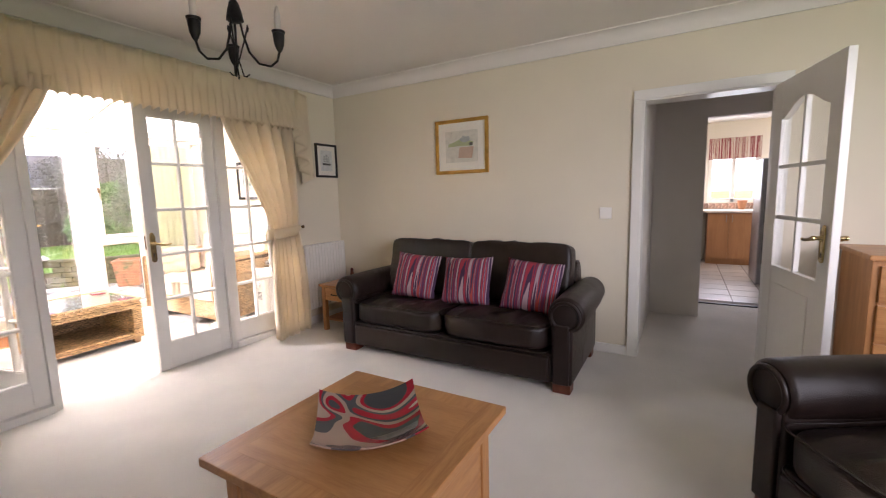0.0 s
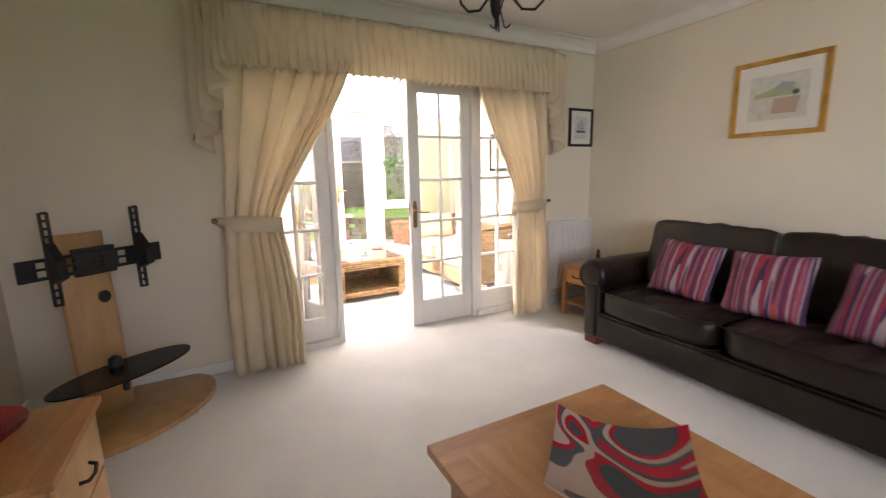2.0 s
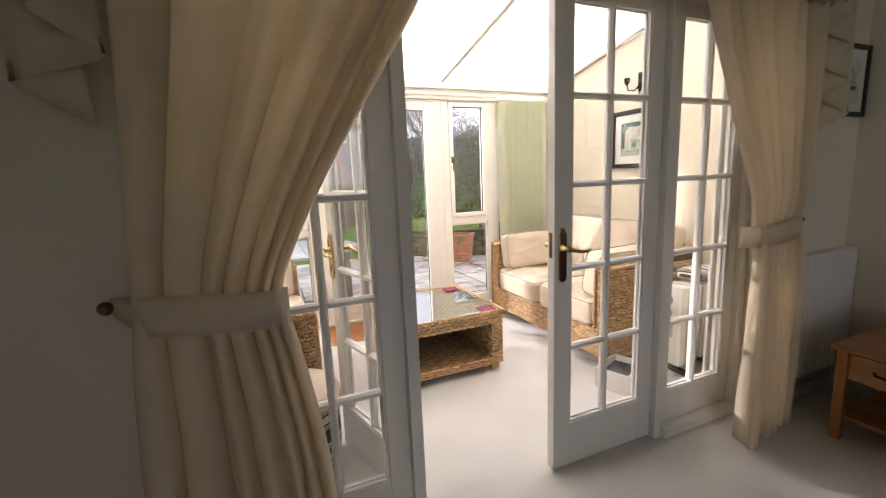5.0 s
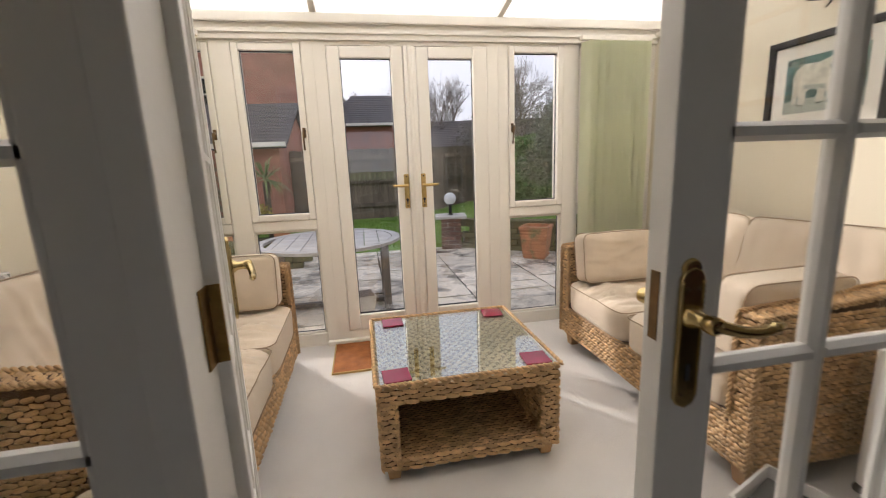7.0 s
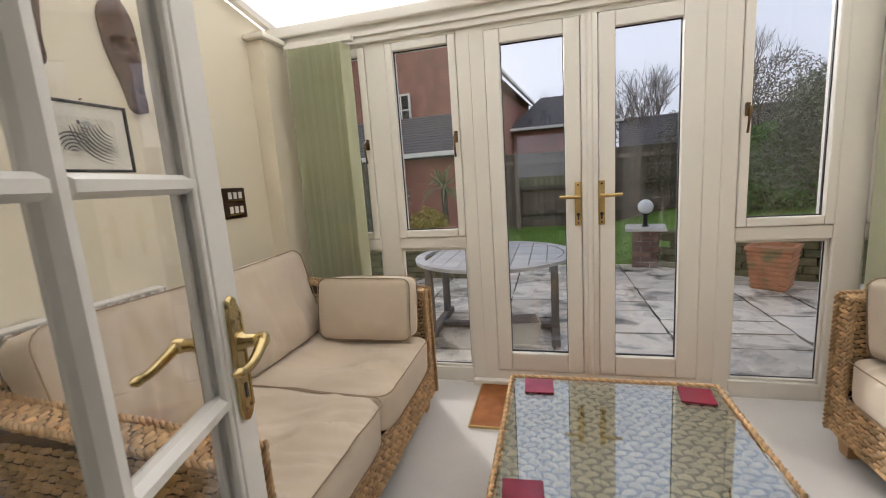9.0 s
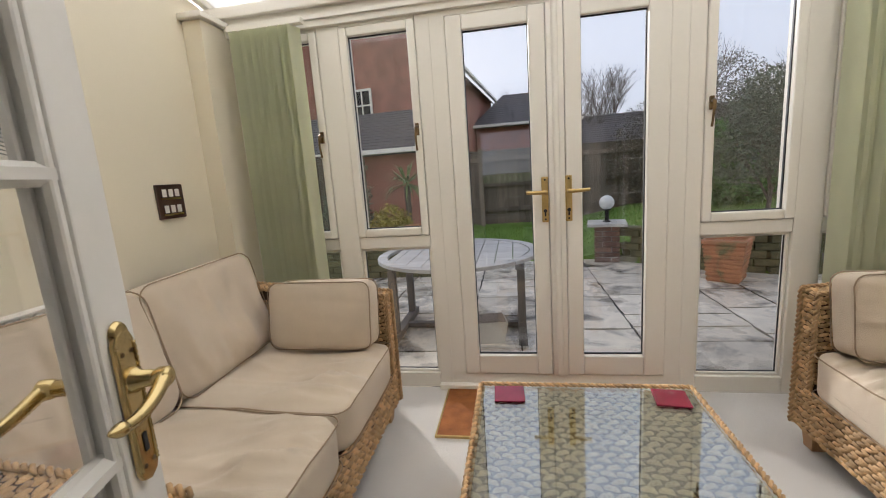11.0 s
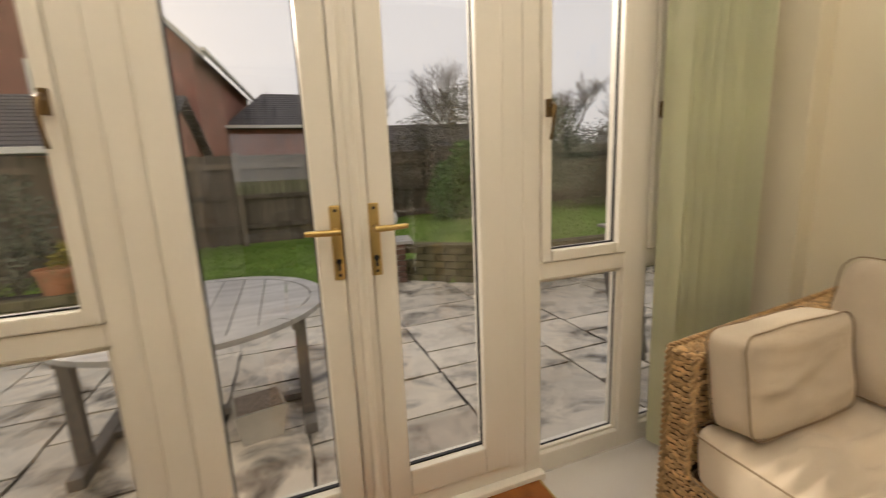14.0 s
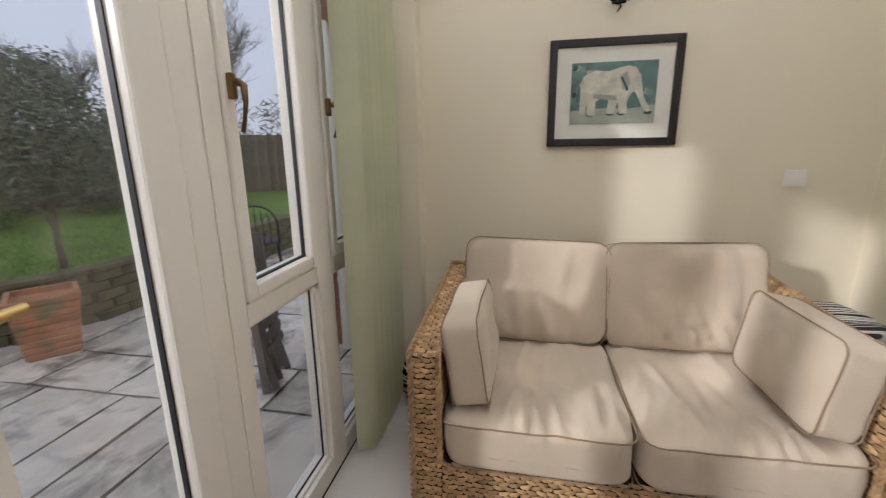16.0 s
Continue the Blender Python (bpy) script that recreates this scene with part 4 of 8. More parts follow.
def swirl_glass():
    """Square glass dish with red, grey and clear petals."""
    m = bpy.data.materials.new("petal_glass")
    n, l = nodes_of(m)
    b = n["Principled BSDF"]
    b.inputs["Roughness"].default_value = 0.12
    co, mp, w, ramp = n.new("ShaderNodeTexCoord"), n.new("ShaderNodeMapping"), n.new("ShaderNodeTexNoise"), n.new("ShaderNodeValToRGB")
    mp.inputs["Location"].default_value = (4.3, 1.1, 0)
    l.new(co.outputs["Object"], mp.inputs[0])
    l.new(mp.outputs[0], w.inputs["Vector"])
    w.inputs["Scale"].default_value, w.inputs["Detail"].default_value, w.inputs["Distortion"].default_value = 3.3, 0.0, 1.1
    ramp.color_ramp.interpolation = "CONSTANT"
    els = ramp.color_ramp.elements
    cols = [(0.0, (0.05, 0.05, 0.055)), (0.36, (0.30, 0.008, 0.02)), (0.44, (0.36, 0.25, 0.20)), (0.53, (0.06, 0.06, 0.065)), (0.60, (0.32, 0.01, 0.025)), (0.67, (0.38, 0.27, 0.22))]
    while len(els) < len(cols):
        els.new(0.5)
    for e, (p, c) in zip(els, cols):
        e.position, e.color = p, (*c, 1)
    l.new(w.outputs[0], ramp.inputs[0])
    l.new(ramp.outputs[0], b.inputs["Base Color"])
    return m


def glass_dish(name, side, rise, m, material, label):
    bm = bmesh.new()
    n = 20
    top = {}
    for k in (0, 1):
        for i in range(n + 1):
            for j in range(n + 1):
                u, v = 2 * i / n - 1, 2 * j / n - 1
                r = (u * u + v * v) / 2
                top[k, i, j] = bm.verts.new((u * side / 2, v * side / 2, 0.004 + rise * r ** 1.3 * 1.0 + (0.006 if k else 0)))
    for i in range(n):
        for j in range(n):
            bm.faces.new((top[1, i, j], top[1, i + 1, j], top[1, i + 1, j + 1], top[1, i, j + 1]))
            bm.faces.new((top[0, i, j], top[0, i, j + 1], top[0, i + 1, j + 1], top[0, i + 1, j]))
    for i in range(n):
        for e in ((i, 0, i + 1, 0), (i + 1, n, i, n), (0, i + 1, 0, i), (n, i, n, i + 1)):
            bm.faces.new((top[0, e[0], e[1]], top[0, e[2], e[3]], top[1, e[2], e[3]], top[1, e[0], e[1]]))
    ob = solid(name, bm, material, label, "dish", "thing", True)
    ob.matrix_world = m
    return ob


M_PETAL = swirl_glass()
glass_dish("glass_dish", 0.37, 0.075, pose(0.135, -2.415, 0.438, 0, 0, 42), M_PETAL, "square red and grey glass dish on the coffee table")


def drape(owner, name, top, mid, low, zt, zm, y0, folds, depth, seed, material=None, rows=46):
    """A curtain drawn aside: x ranges at the top, at the tie and at the floor."""
    bm = bmesh.new()
    n = folds * 16
    grid = []
    for r in range(rows + 1):
        z = zt * (1 - r / rows) + 0.012
        if z > zm:
            k = max(0.0, (zt - z) / (zt - zm))
            e = k * k * (3 - 2 * k) * 0.35 + k * 0.65
            a, b = top[0] + (mid[0] - top[0]) * k ** 1.6, top[1] + (mid[1] - top[1]) * e
            pin = 1 - 0.45 * k
        else:
            k = max(0.0, (zm - z) / zm)
            e = math.sin(min(1, k * 1.4) * math.pi / 2)
            a, b = mid[0] + (low[0] - mid[0]) * e, mid[1] + (low[1] - mid[1]) * e
            pin = 0.55 + 0.35 * e
        line = []
        for i in range(n + 1):
            u = i / n
            w = u + 0.014 * math.sin(u * 17 + seed) * (1 - u) * u * 4 + 0.004 * noise.noise(Vector((u * 9, z * 2, seed)))
            # rounded folds with sharp valleys, gathered towards the drawn edge
            ph = folds * (0.55 * u + 0.45 * u ** 2.2) + 0.28 * math.sin(5.3 * u + seed) + 0.12 * noise.noise(Vector((u * 3, z * 0.9, seed)))
            h = abs(math.sin(math.pi * ph)) ** 0.7
            big = 0.55 + 0.75 * abs(noise.noise(Vector((math.floor(ph) * 1.7 + 0.3, z * 0.35, seed + 4)))) + 0.25 * u
            y = y0 + depth * pin * (0.55 - 1.5 * h * big)
            y += 0.010 * noise.noise(Vector((u * 7, z * 3.5, seed + 9))) * pin
            if zm - 0.10 < z < zm + 0.12:
                y += 0.02 * (1 - abs(z - zm - 0.01) / 0.11)
            line.append(bm.verts.new((a + (b - a) * w, y, z)))
        grid.append(line)
    for p, q in zip(grid, grid[1:]):
        for i in range(n):
            bm.faces.new((p[i], p[i + 1], q[i + 1], q[i]))
    ob = part(name, bm, material or M_CURTAIN, owner, smooth="all")
    s = ob.modifiers.new("thickness", "SOLIDIFY")
    s.thickness = 0.003
    return ob


for nm, top, mid, low, knob, seed in (("left", (-0.67, 0.10), (-0.73, -0.42), (-0.765, -0.33), -0.79, 1), ("right", (1.80, 1.05), (1.79, 1.47), (1.86, 1.43), 1.87, 6)):
    c = thing("curtain", "cream full-length curtain held aside by a tieback", "curtain", group="curtains at the garden doors")
    drape(c, "cloth", top, mid, low, 1.96, 1.0, -0.232, 7, 0.082, seed)
    inner, outer = mid[1], mid[0]
    way = 1 if outer > inner else -1
    line = [(inner - way * 0.004, -0.165), (inner - way * 0.012, -0.215), (inner + way * 0.02, -0.262), (inner + way * 0.09, -0.280), (inner + way * 0.17, -0.274), (outer - way * 0.03, -0.245), (outer + way * 0.012, -0.205), (knob - way * 0.012, -0.165), (knob, -0.140)]
    band = []
    for (x0, y0), (x1, y1) in zip(line, line[1:]):
        band += [(x0 + (x1 - x0) * k / 4, y0 + (y1 - y0) * k / 4) for k in range(4)]
    band = [(x, y, 0.945 + 0.055 * (i / len(band)) ** 0.8, 0.046 - 0.034 * max(0.0, (i / len(band) - 0.6) / 0.4)) for i, (x, y) in enumerate(band)]
    bm = bmesh.new()
    lo = [bm.verts.new((x, y, z - hh)) for x, y, z, hh in band]
    md = [bm.verts.new((x, y - 0.006, z)) for x, y, z, hh in band]
    hi = [bm.verts.new((x, y, z + hh)) for x, y, z, hh in band]
    for a, b in ((lo, md), (md, hi)):
        for i in range(len(band) - 1):
            bm.faces.new((a[i], a[i + 1], b[i + 1], b[i]))
    t = part("tieback", bm, M_CURTAIN, c, smooth="all")
    t.modifiers.new("thickness", "SOLIDIFY").thickness = 0.006
    part("tieback_hook", joined(lathe([(0.004, 0), (0.005, 0.05), (0.014, 0.055), (0.016, 0.066), (0.008, 0.075)], 14, Matrix.Translation((knob, -0.125, 1.0)) @ pose(0, 0, 0, 90))), M_BRONZE, c, smooth=True)


def valance():
    v = thing("valance", "cream pinch-pleated pelmet with tails over the garden doors", "pelmet", pose(0.565, -0.125, 0))
    half, reach = 1.28, 0.16
    bm = bmesh.new()
    n = 300
    rows = [2.235, 2.20, 2.16, 2.10, 2.03, 1.96, 1.915, 1.885]
    grid = []
    for r, z in enumerate(rows):
        line = []
        for i in range(n + 1):
            u = i / n
            # round the box: return, front, return
            total = 2 * half + 2 * reach
            s = u * total
            if s < reach:
                x, y, nx, ny = -half, -s, -1, 0
            elif s < reach + 2 * half:
                x, y, nx, ny = -half + s - reach, -reach, 0, -1
            else:
                x, y, nx, ny = half, -(total - s), 1, 0
            ph = s / 0.105
            f = ph - math.floor(ph)
            head = math.exp(-((f - 0.5) / 0.11) ** 2)
            if r <= 3:
                out = 0.030 * head * (1.0, 1.0, 0.8, 0.3)[r]
            else:
                out = (0.010 + 0.005 * (r - 4)) * math.sin(2 * math.pi * (s / 0.055) + 0.8 * math.sin(s * 5)) + 0.01
            zz = z + (0.012 * math.sin(2 * math.pi * s / 0.055 + 1) if r == len(rows) - 1 else 0) + (0.006 * head if r == 0 else 0)
            line.append(bm.verts.new((x + nx * out, y + ny * out, zz)))
        grid.append(line)
    for p, q in zip(grid, grid[1:]):
        for i in range(n):
            bm.faces.new((p[i], p[i + 1], q[i + 1], q[i]))
    ob = part("pleated_cloth", bm, M_CURTAIN, v, smooth="all")
    ob.modifiers.new("thickness", "SOLIDIFY").thickness = 0.003
    part("pelmet_board", boxes((-half + 0.01, -reach + 0.012, 2.19, half - 0.01, 0.0, 2.21)), M_WHITE, v)
    for sx in (-1, 1):
        bm = bmesh.new()
        cols, grid = 48, []
        for i in range(cols + 1):
            u = i / cols
            tri = abs((u * 3.5) % 1 * 2 - 1)
            x = sx * (half - 0.07 + 0.16 * u + 0.13 * (tri - 0.5))
            y = -reach - 0.012 + 0.06 * u - 0.025 * math.cos(2 * math.pi * 3.5 * u)
            zb = 1.86 - 0.46 * u
            line = []
            for r in range(13):
                k = r / 12
                spread = 0.45 + 0.55 * k
                xx = sx * (half - 0.07 + 0.16 * u) + (x - sx * (half - 0.07 + 0.16 * u)) * spread
                line.append(bm.verts.new((xx, y, 2.22 + (zb - 2.22) * k)))
            grid.append(line)
        for p, q in zip(grid, grid[1:]):
            for r in range(12):
                bm.faces.new((p[r], p[r + 1], q[r + 1], q[r]))
        ob = part("tail", bm, M_CURTAIN, v, "cascading folded tail", smooth=True)
        ob.modifiers.new("thickness", "SOLIDIFY").thickness = 0.003


valance()


def radiator(w, z0, z1, m, label):
    r = thing("radiator", label, "radiator", m)
    n = int(w / 0.040)
    bm = bmesh.new()
    cols = []
    for i in range(n * 4 + 1):
        y = -0.042 - (0.028 if i % 4 in (2, 3) else 0.0)
        cols.append((i * w / (n * 4), y))
    lo = [bm.verts.new((x, y, z0 + 0.02)) for x, y in cols]
    hi = [bm.verts.new((x, y, z1 - 0.02)) for x, y in cols]
    lo2 = [bm.verts.new((x, -0.052, z0)) for x, y in cols]
    hi2 = [bm.verts.new((x, -0.052, z1)) for x, y in cols]
    for a, b in ((lo2, lo), (lo, hi), (hi, hi2)):
        for i in range(len(cols) - 1):
            bm.faces.new((a[i], a[i + 1], b[i + 1], b[i]))
    part("panel", bm, M_RADIATOR, r)
    part("top_grille", boxes((-0.004, -0.062, z1, w + 0.004, -0.004, z1 + 0.008), bevel=0.002), M_RADIATOR, r)
    part("side_cover", boxes((-0.006, -0.062, z0, -0.001, -0.004, z1), bevel=0.001), M_RADIATOR, r)
    part("side_cover", boxes((w + 0.001, -0.062, z0, w + 0.006, -0.004, z1), bevel=0.001), M_RADIATOR, r)
    part("back_panel", boxes((0, -0.038, z0 + 0.01, w, -0.030, z1 - 0.01)), M_RADIATOR, r)
    part("valve", joined(tube([(0.02, -0.035, z0), (0.02, -0.035, 0.0)], 0.008, 8), tube([(-0.03, -0.035, z0 + 0.03), (0.0, -0.035, z0 + 0.03)], 0.014, 10)), M_RADIATOR, r, "white pipe and valve")
    return r


radiator(0.52, 0.16, 0.80, pose(1.90, -0.121, 0), "white panel radiator below a small picture")


def side_table():
    t = thing("side_table", "small oak side table with one drawer", "table", pose(2.12, -0.56, 0, 0, 0, -90))
    part("tabletop", boxes((-0.20, -0.27, 0.43, 0.20, 0.25, 0.452), bevel=0.004), M_OAK, t)
    for x in (-0.18, 0.14):
        for y in (-0.25, 0.19):
            part("leg", boxes((x, y, 0, x + 0.04, y + 0.04, 0.43), bevel=0.003), M_OAKZ, t)
    part("apron", boxes((-0.14, 0.205, 0.29, 0.14, 0.22, 0.43), (-0.172, -0.21, 0.29, -0.155, 0.19, 0.43), (0.155, -0.21, 0.29, 0.172, 0.19, 0.43)), M_OAK, t)
    d = part("drawer", boxes((-0.135, -0.248, 0.30, 0.135, -0.225, 0.42), bevel=0.003), M_OAK, t)
    part("handle", tube([(-0.05, -0.248, 0.365), (-0.04, -0.268, 0.362), (0, -0.272, 0.360), (0.04, -0.268, 0.362), (0.05, -0.248, 0.365)], 0.005, 8), M_IRON, d, "dark iron bow handle", smooth="all")
    part("shelf", boxes((-0.17, -0.23, 0.10, 0.17, 0.22, 0.12), bevel=0.002), M_OAK, t)


side_table()
for x, y, h in ((2.24, -0.44, 0.10), (2.22, -0.74, 0.09)):
    f = solid("figurine", joined(lathe([(0.022, 0), (0.024, 0.012), (0.016, 0.02), (0.022, 0.045), (0.012, 0.062), (0.016, 0.078), (0.010, h)], 14)), M_REDWOOD, "small carved brown wooden figure on the side table", "ornament", "thing", True, "figures on the side table")
    f.matrix_world = pose(x, y, 0.452)

# framed prints
A_GREEN, A_ROSE, A_GREY, A_DARK = flat("wash_green", (0.42, 0.47, 0.25)), flat("wash_rose", (0.55, 0.38, 0.28)), flat("wash_grey", (0.40, 0.42, 0.40)), flat("ink", (0.09, 0.09, 0.085))
A_SKY, A_BODY, A_GLADE = flat("wash_sky", (0.58, 0.62, 0.60)), flat("faded_ivory", (0.62, 0.60, 0.50), vary=0.3), flat("teal_green_print", (0.11, 0.22, 0.20), vary=0.5)


def landscape(p, w, h, y):
    part("print", boxes((-w / 2, y - 0.001, -h / 2, w / 2, y, h / 2)), flat("watercolour_paper", (0.66, 0.64, 0.55)), p)
    blot(p, "hill", [(-w * 0.42, 0.0), (-w * 0.1, h * 0.02), (w * 0.3, 0.0), (w * 0.36, h * 0.12), (w * 0.05, h * 0.28), (-w * 0.2, h * 0.16), (-w * 0.40, h * 0.10)], y - 0.0012, A_GREEN)
    blot(p, "trees", oval(w * 0.12, h * 0.22, w * 0.16, h * 0.10, 16, wob=0.5, seed=2), y - 0.0022, A_GREY)
    blot(p, "field", [(-w * 0.10, -h * 0.36), (w * 0.32, -h * 0.38), (w * 0.38, -h * 0.02), (-w * 0.06, -h * 0.02)], y - 0.0012, A_ROSE)
    blot(p, "shrub", oval(w * 0.30, h * 0.06, w * 0.06, h * 0.05, 12, wob=0.4, seed=5), y - 0.0032, A_DARK)


picture("landscape_picture", 0.52, 0.475, pose(2.439, -1.632, 1.69, 0, 0, -90), 0.03, 0.022, M_GILT, 0.07, landscape, "gilt-framed watercolour landscape above the leather sofa")


def ship(p, w, h, y):
    part("print", boxes((-w / 2, y - 0.001, -h / 2, w / 2, y, h / 2)), flat("etching_paper", (0.66, 0.67, 0.64)), p)
    blot(p, "hull", [(-w * 0.30, -h * 0.22), (w * 0.30, -h * 0.22), (w * 0.36, -h * 0.12), (-w * 0.36, -h * 0.12)], y - 0.0012, A_DARK)
    for i, (cx, s) in enumerate(((-0.18, 0.8), (0.02, 1.0), (0.2, 0.75))):
        for k in range(3):
            ww = w * (0.12 - 0.02 * k) * s
            z = h * (-0.08 + 0.14 * k * s)
            blot(p, "sail", [(cx * w - ww, z), (cx * w + ww, z), (cx * w + ww * 0.8, z + h * 0.11 * s), (cx * w - ww * 0.8, z + h * 0.11 * s)], y - 0.0012 - 0.001 * (i % 2), A_GREY)


picture("ship_picture", 0.295, 0.34, pose(2.285, -0.121, 1.65), 0.022, 0.02, M_BLACKFRAME, 0.045, ship, "small black-framed print of a sailing ship")


def faded(p, w, h, y):
    part("print", boxes((-w / 2, y - 0.001, -h / 2, w / 2, y, h / 2)), flat("faded_print", (0.55, 0.50, 0.40)), p)


picture("gilt_picture", 0.62, 0.80, pose(-1.799, -0.62, 1.60, 0, 0, 90), 0.055, 0.035, M_GILT, 0.06, faded, "wide gilt picture frame on the side wall")

# switch beside the door
sw = thing("light_switch", "white square light switch beside the hall door", "switch", pose(2.439, -2.85, 1.098, 0, 0, -90))
part("plate", boxes((-0.043, -0.009, -0.043, 0.043, 0, 0.043), bevel=0.003), M_SWITCH, sw)
part("rocker", boxes((-0.012, -0.013, -0.014, 0.012, -0.009, 0.014), bevel=0.002), M_SWITCH, sw)


def tv_stand():
    t = thing("tv_stand", "curved plywood television stand with black glass shelf", "stand", pose(-1.30, -0.46, 0, 0, 0, 38))
    ell = [(0.46 * math.cos(a), 0.31 * math.sin(a) - 0.02) for a in [2 * math.pi * i / 48 for i in range(48)]]
    part("base", prism(ell, 0.03, "Z", 0.004, 0.004), M_PALE_OAK, t, "oval plywood base", smooth=True)
    # bowed upright
    bm = bmesh.new()
    ring = []
    for k, (z, back) in enumerate(((0.03, 0.0), (0.25, 0.01), (0.5, 0.02), (0.75, 0.035), (1.0, 0.055))):
        row = []
        for i in range(13):
            u = i / 12 * 2 - 1
            row.append(bm.verts.new((u * 0.118 - 0.02, 0.10 + back - 0.03 * (1 - u * u), z)))
        ring.append(row)
    for a, b in zip(ring, ring[1:]):
        for i in range(12):
            bm.faces.new((a[i], a[i + 1], b[i + 1], b[i]))
    up = part("upright", bm, M_PALE_OAK, t, "bowed plywood upright", smooth="all")
    up.modifiers.new("thickness", "SOLIDIFY").thickness = 0.018
    part("cable_slot", prism(oval(0.03, 0.66, 0.028, 0.032, 16), 0.004, "Y", 0.082), M_BLACK, t)
    shelf = [(0.335 * math.cos(a), 0.15 * math.sin(a) - 0.06) for a in [2 * math.pi * i / 48 for i in range(48)]]
    part("glass_shelf", prism(shelf, 0.008, "Z", 0.285, 0.002), M_BLACK_GLASS, t, "black oval glass shelf")
    part("shelf_bracket", joined(boxes((-0.03, -0.08, 0.25, 0.03, 0.09, 0.284), bevel=0.006), lathe([(0.032, 0.293), (0.03, 0.335), (0.012, 0.35)], 16, pose(0, 0.03, 0)), boxes((-0.012, -0.05, 0.17, 0.012, -0.02, 0.26), bevel=0.004)), M_BLACK, t, smooth=True)
    # wall-mount bracket: a perforated rail and two hooked arms
    rail = part("mount_rail", joined(boxes((-0.31, 0.03, 0.895, 0.31, 0.05, 0.91), (-0.31, 0.03, 0.81, 0.31, 0.05, 0.825), bevel=0.002), *[boxes((x - 0.034, 0.032, 0.82, x + 0.034, 0.048, 0.90)) for x in (-0.276, -0.17, -0.06, 0.06, 0.17, 0.276)], *[boxes((x - 0.02, 0.034, 0.855, x + 0.02, 0.046, 0.866)) for x in (-0.223, -0.115, 0.0, 0.115, 0.223)]), M_BLACK, t)
    for x in (-0.19, 0.19):
        arm = part("mount_arm", joined(boxes((x - 0.017, 0.005, 0.68, x - 0.011, 0.03, 1.12), (x + 0.011, 0.005, 0.68, x + 0.017, 0.03, 1.12), bevel=0.001), *[boxes((x - 0.011, 0.006, z, x + 0.011, 0.010, z + 0.012)) for z in [0.68 + 0.036 * i for i in range(13)]]), M_BLACK, t)
        part("hook_plate", prism([(0.0, 0.79), (-0.075, 0.82), (-0.075, 0.90), (0.0, 0.98)], 0.036, "X", x - 0.018, 0.003), M_BLACK, arm)
    part("back_plate", boxes((-0.09, 0.048, 0.79, 0.09, 0.075, 0.93), bevel=0.003), M_BLACK, t)


tv_stand()


def drawer_unit():
    t = thing("bedside_drawers", "pale oak drawer unit with iron bow handle", "cabinet", pose(-1.455, -1.52, 0, 0, 0, 90))
    part("top", boxes((-0.25, -0.262, 0.475, 0.25, 0.30, 0.50), bevel=0.004), M_OAK, t)
    part("body", boxes((-0.23, -0.235, 0.02, 0.23, 0.28, 0.475), bevel=0.003), M_PALE_OAK, t)
    for z0, z1 in ((0.06, 0.25), (0.265, 0.455)):
        d = part("drawer", boxes((-0.205, -0.25, z0, 0.205, -0.234, z1), bevel=0.003), M_PALE_OAK, t)
        z = (z0 + z1) / 2
        part("handle", tube([(-0.055, -0.25, z), (-0.045, -0.272, z - 0.004), (0, -0.278, z - 0.008), (0.045, -0.272, z - 0.004), (0.055, -0.25, z)], 0.006, 8), M_IRON, d, "dark iron bow handle", smooth="all")


drawer_unit()
rd = solid("red_dish", joined(lathe([(0.03, 0), (0.07, 0.004), (0.12, 0.022), (0.155, 0.05), (0.158, 0.056), (0.15, 0.052), (0.11, 0.028), (0.05, 0.012), (0.001, 0.010)], 40)), surface("red_glass", (0.30, 0.01, 0.018), 0.1, 0.5, 9.0, 0.0), "round deep red glass dish on the drawer unit", "dish", "thing", True)
rd.matrix_world = pose(-1.48, -1.48, 0.501)


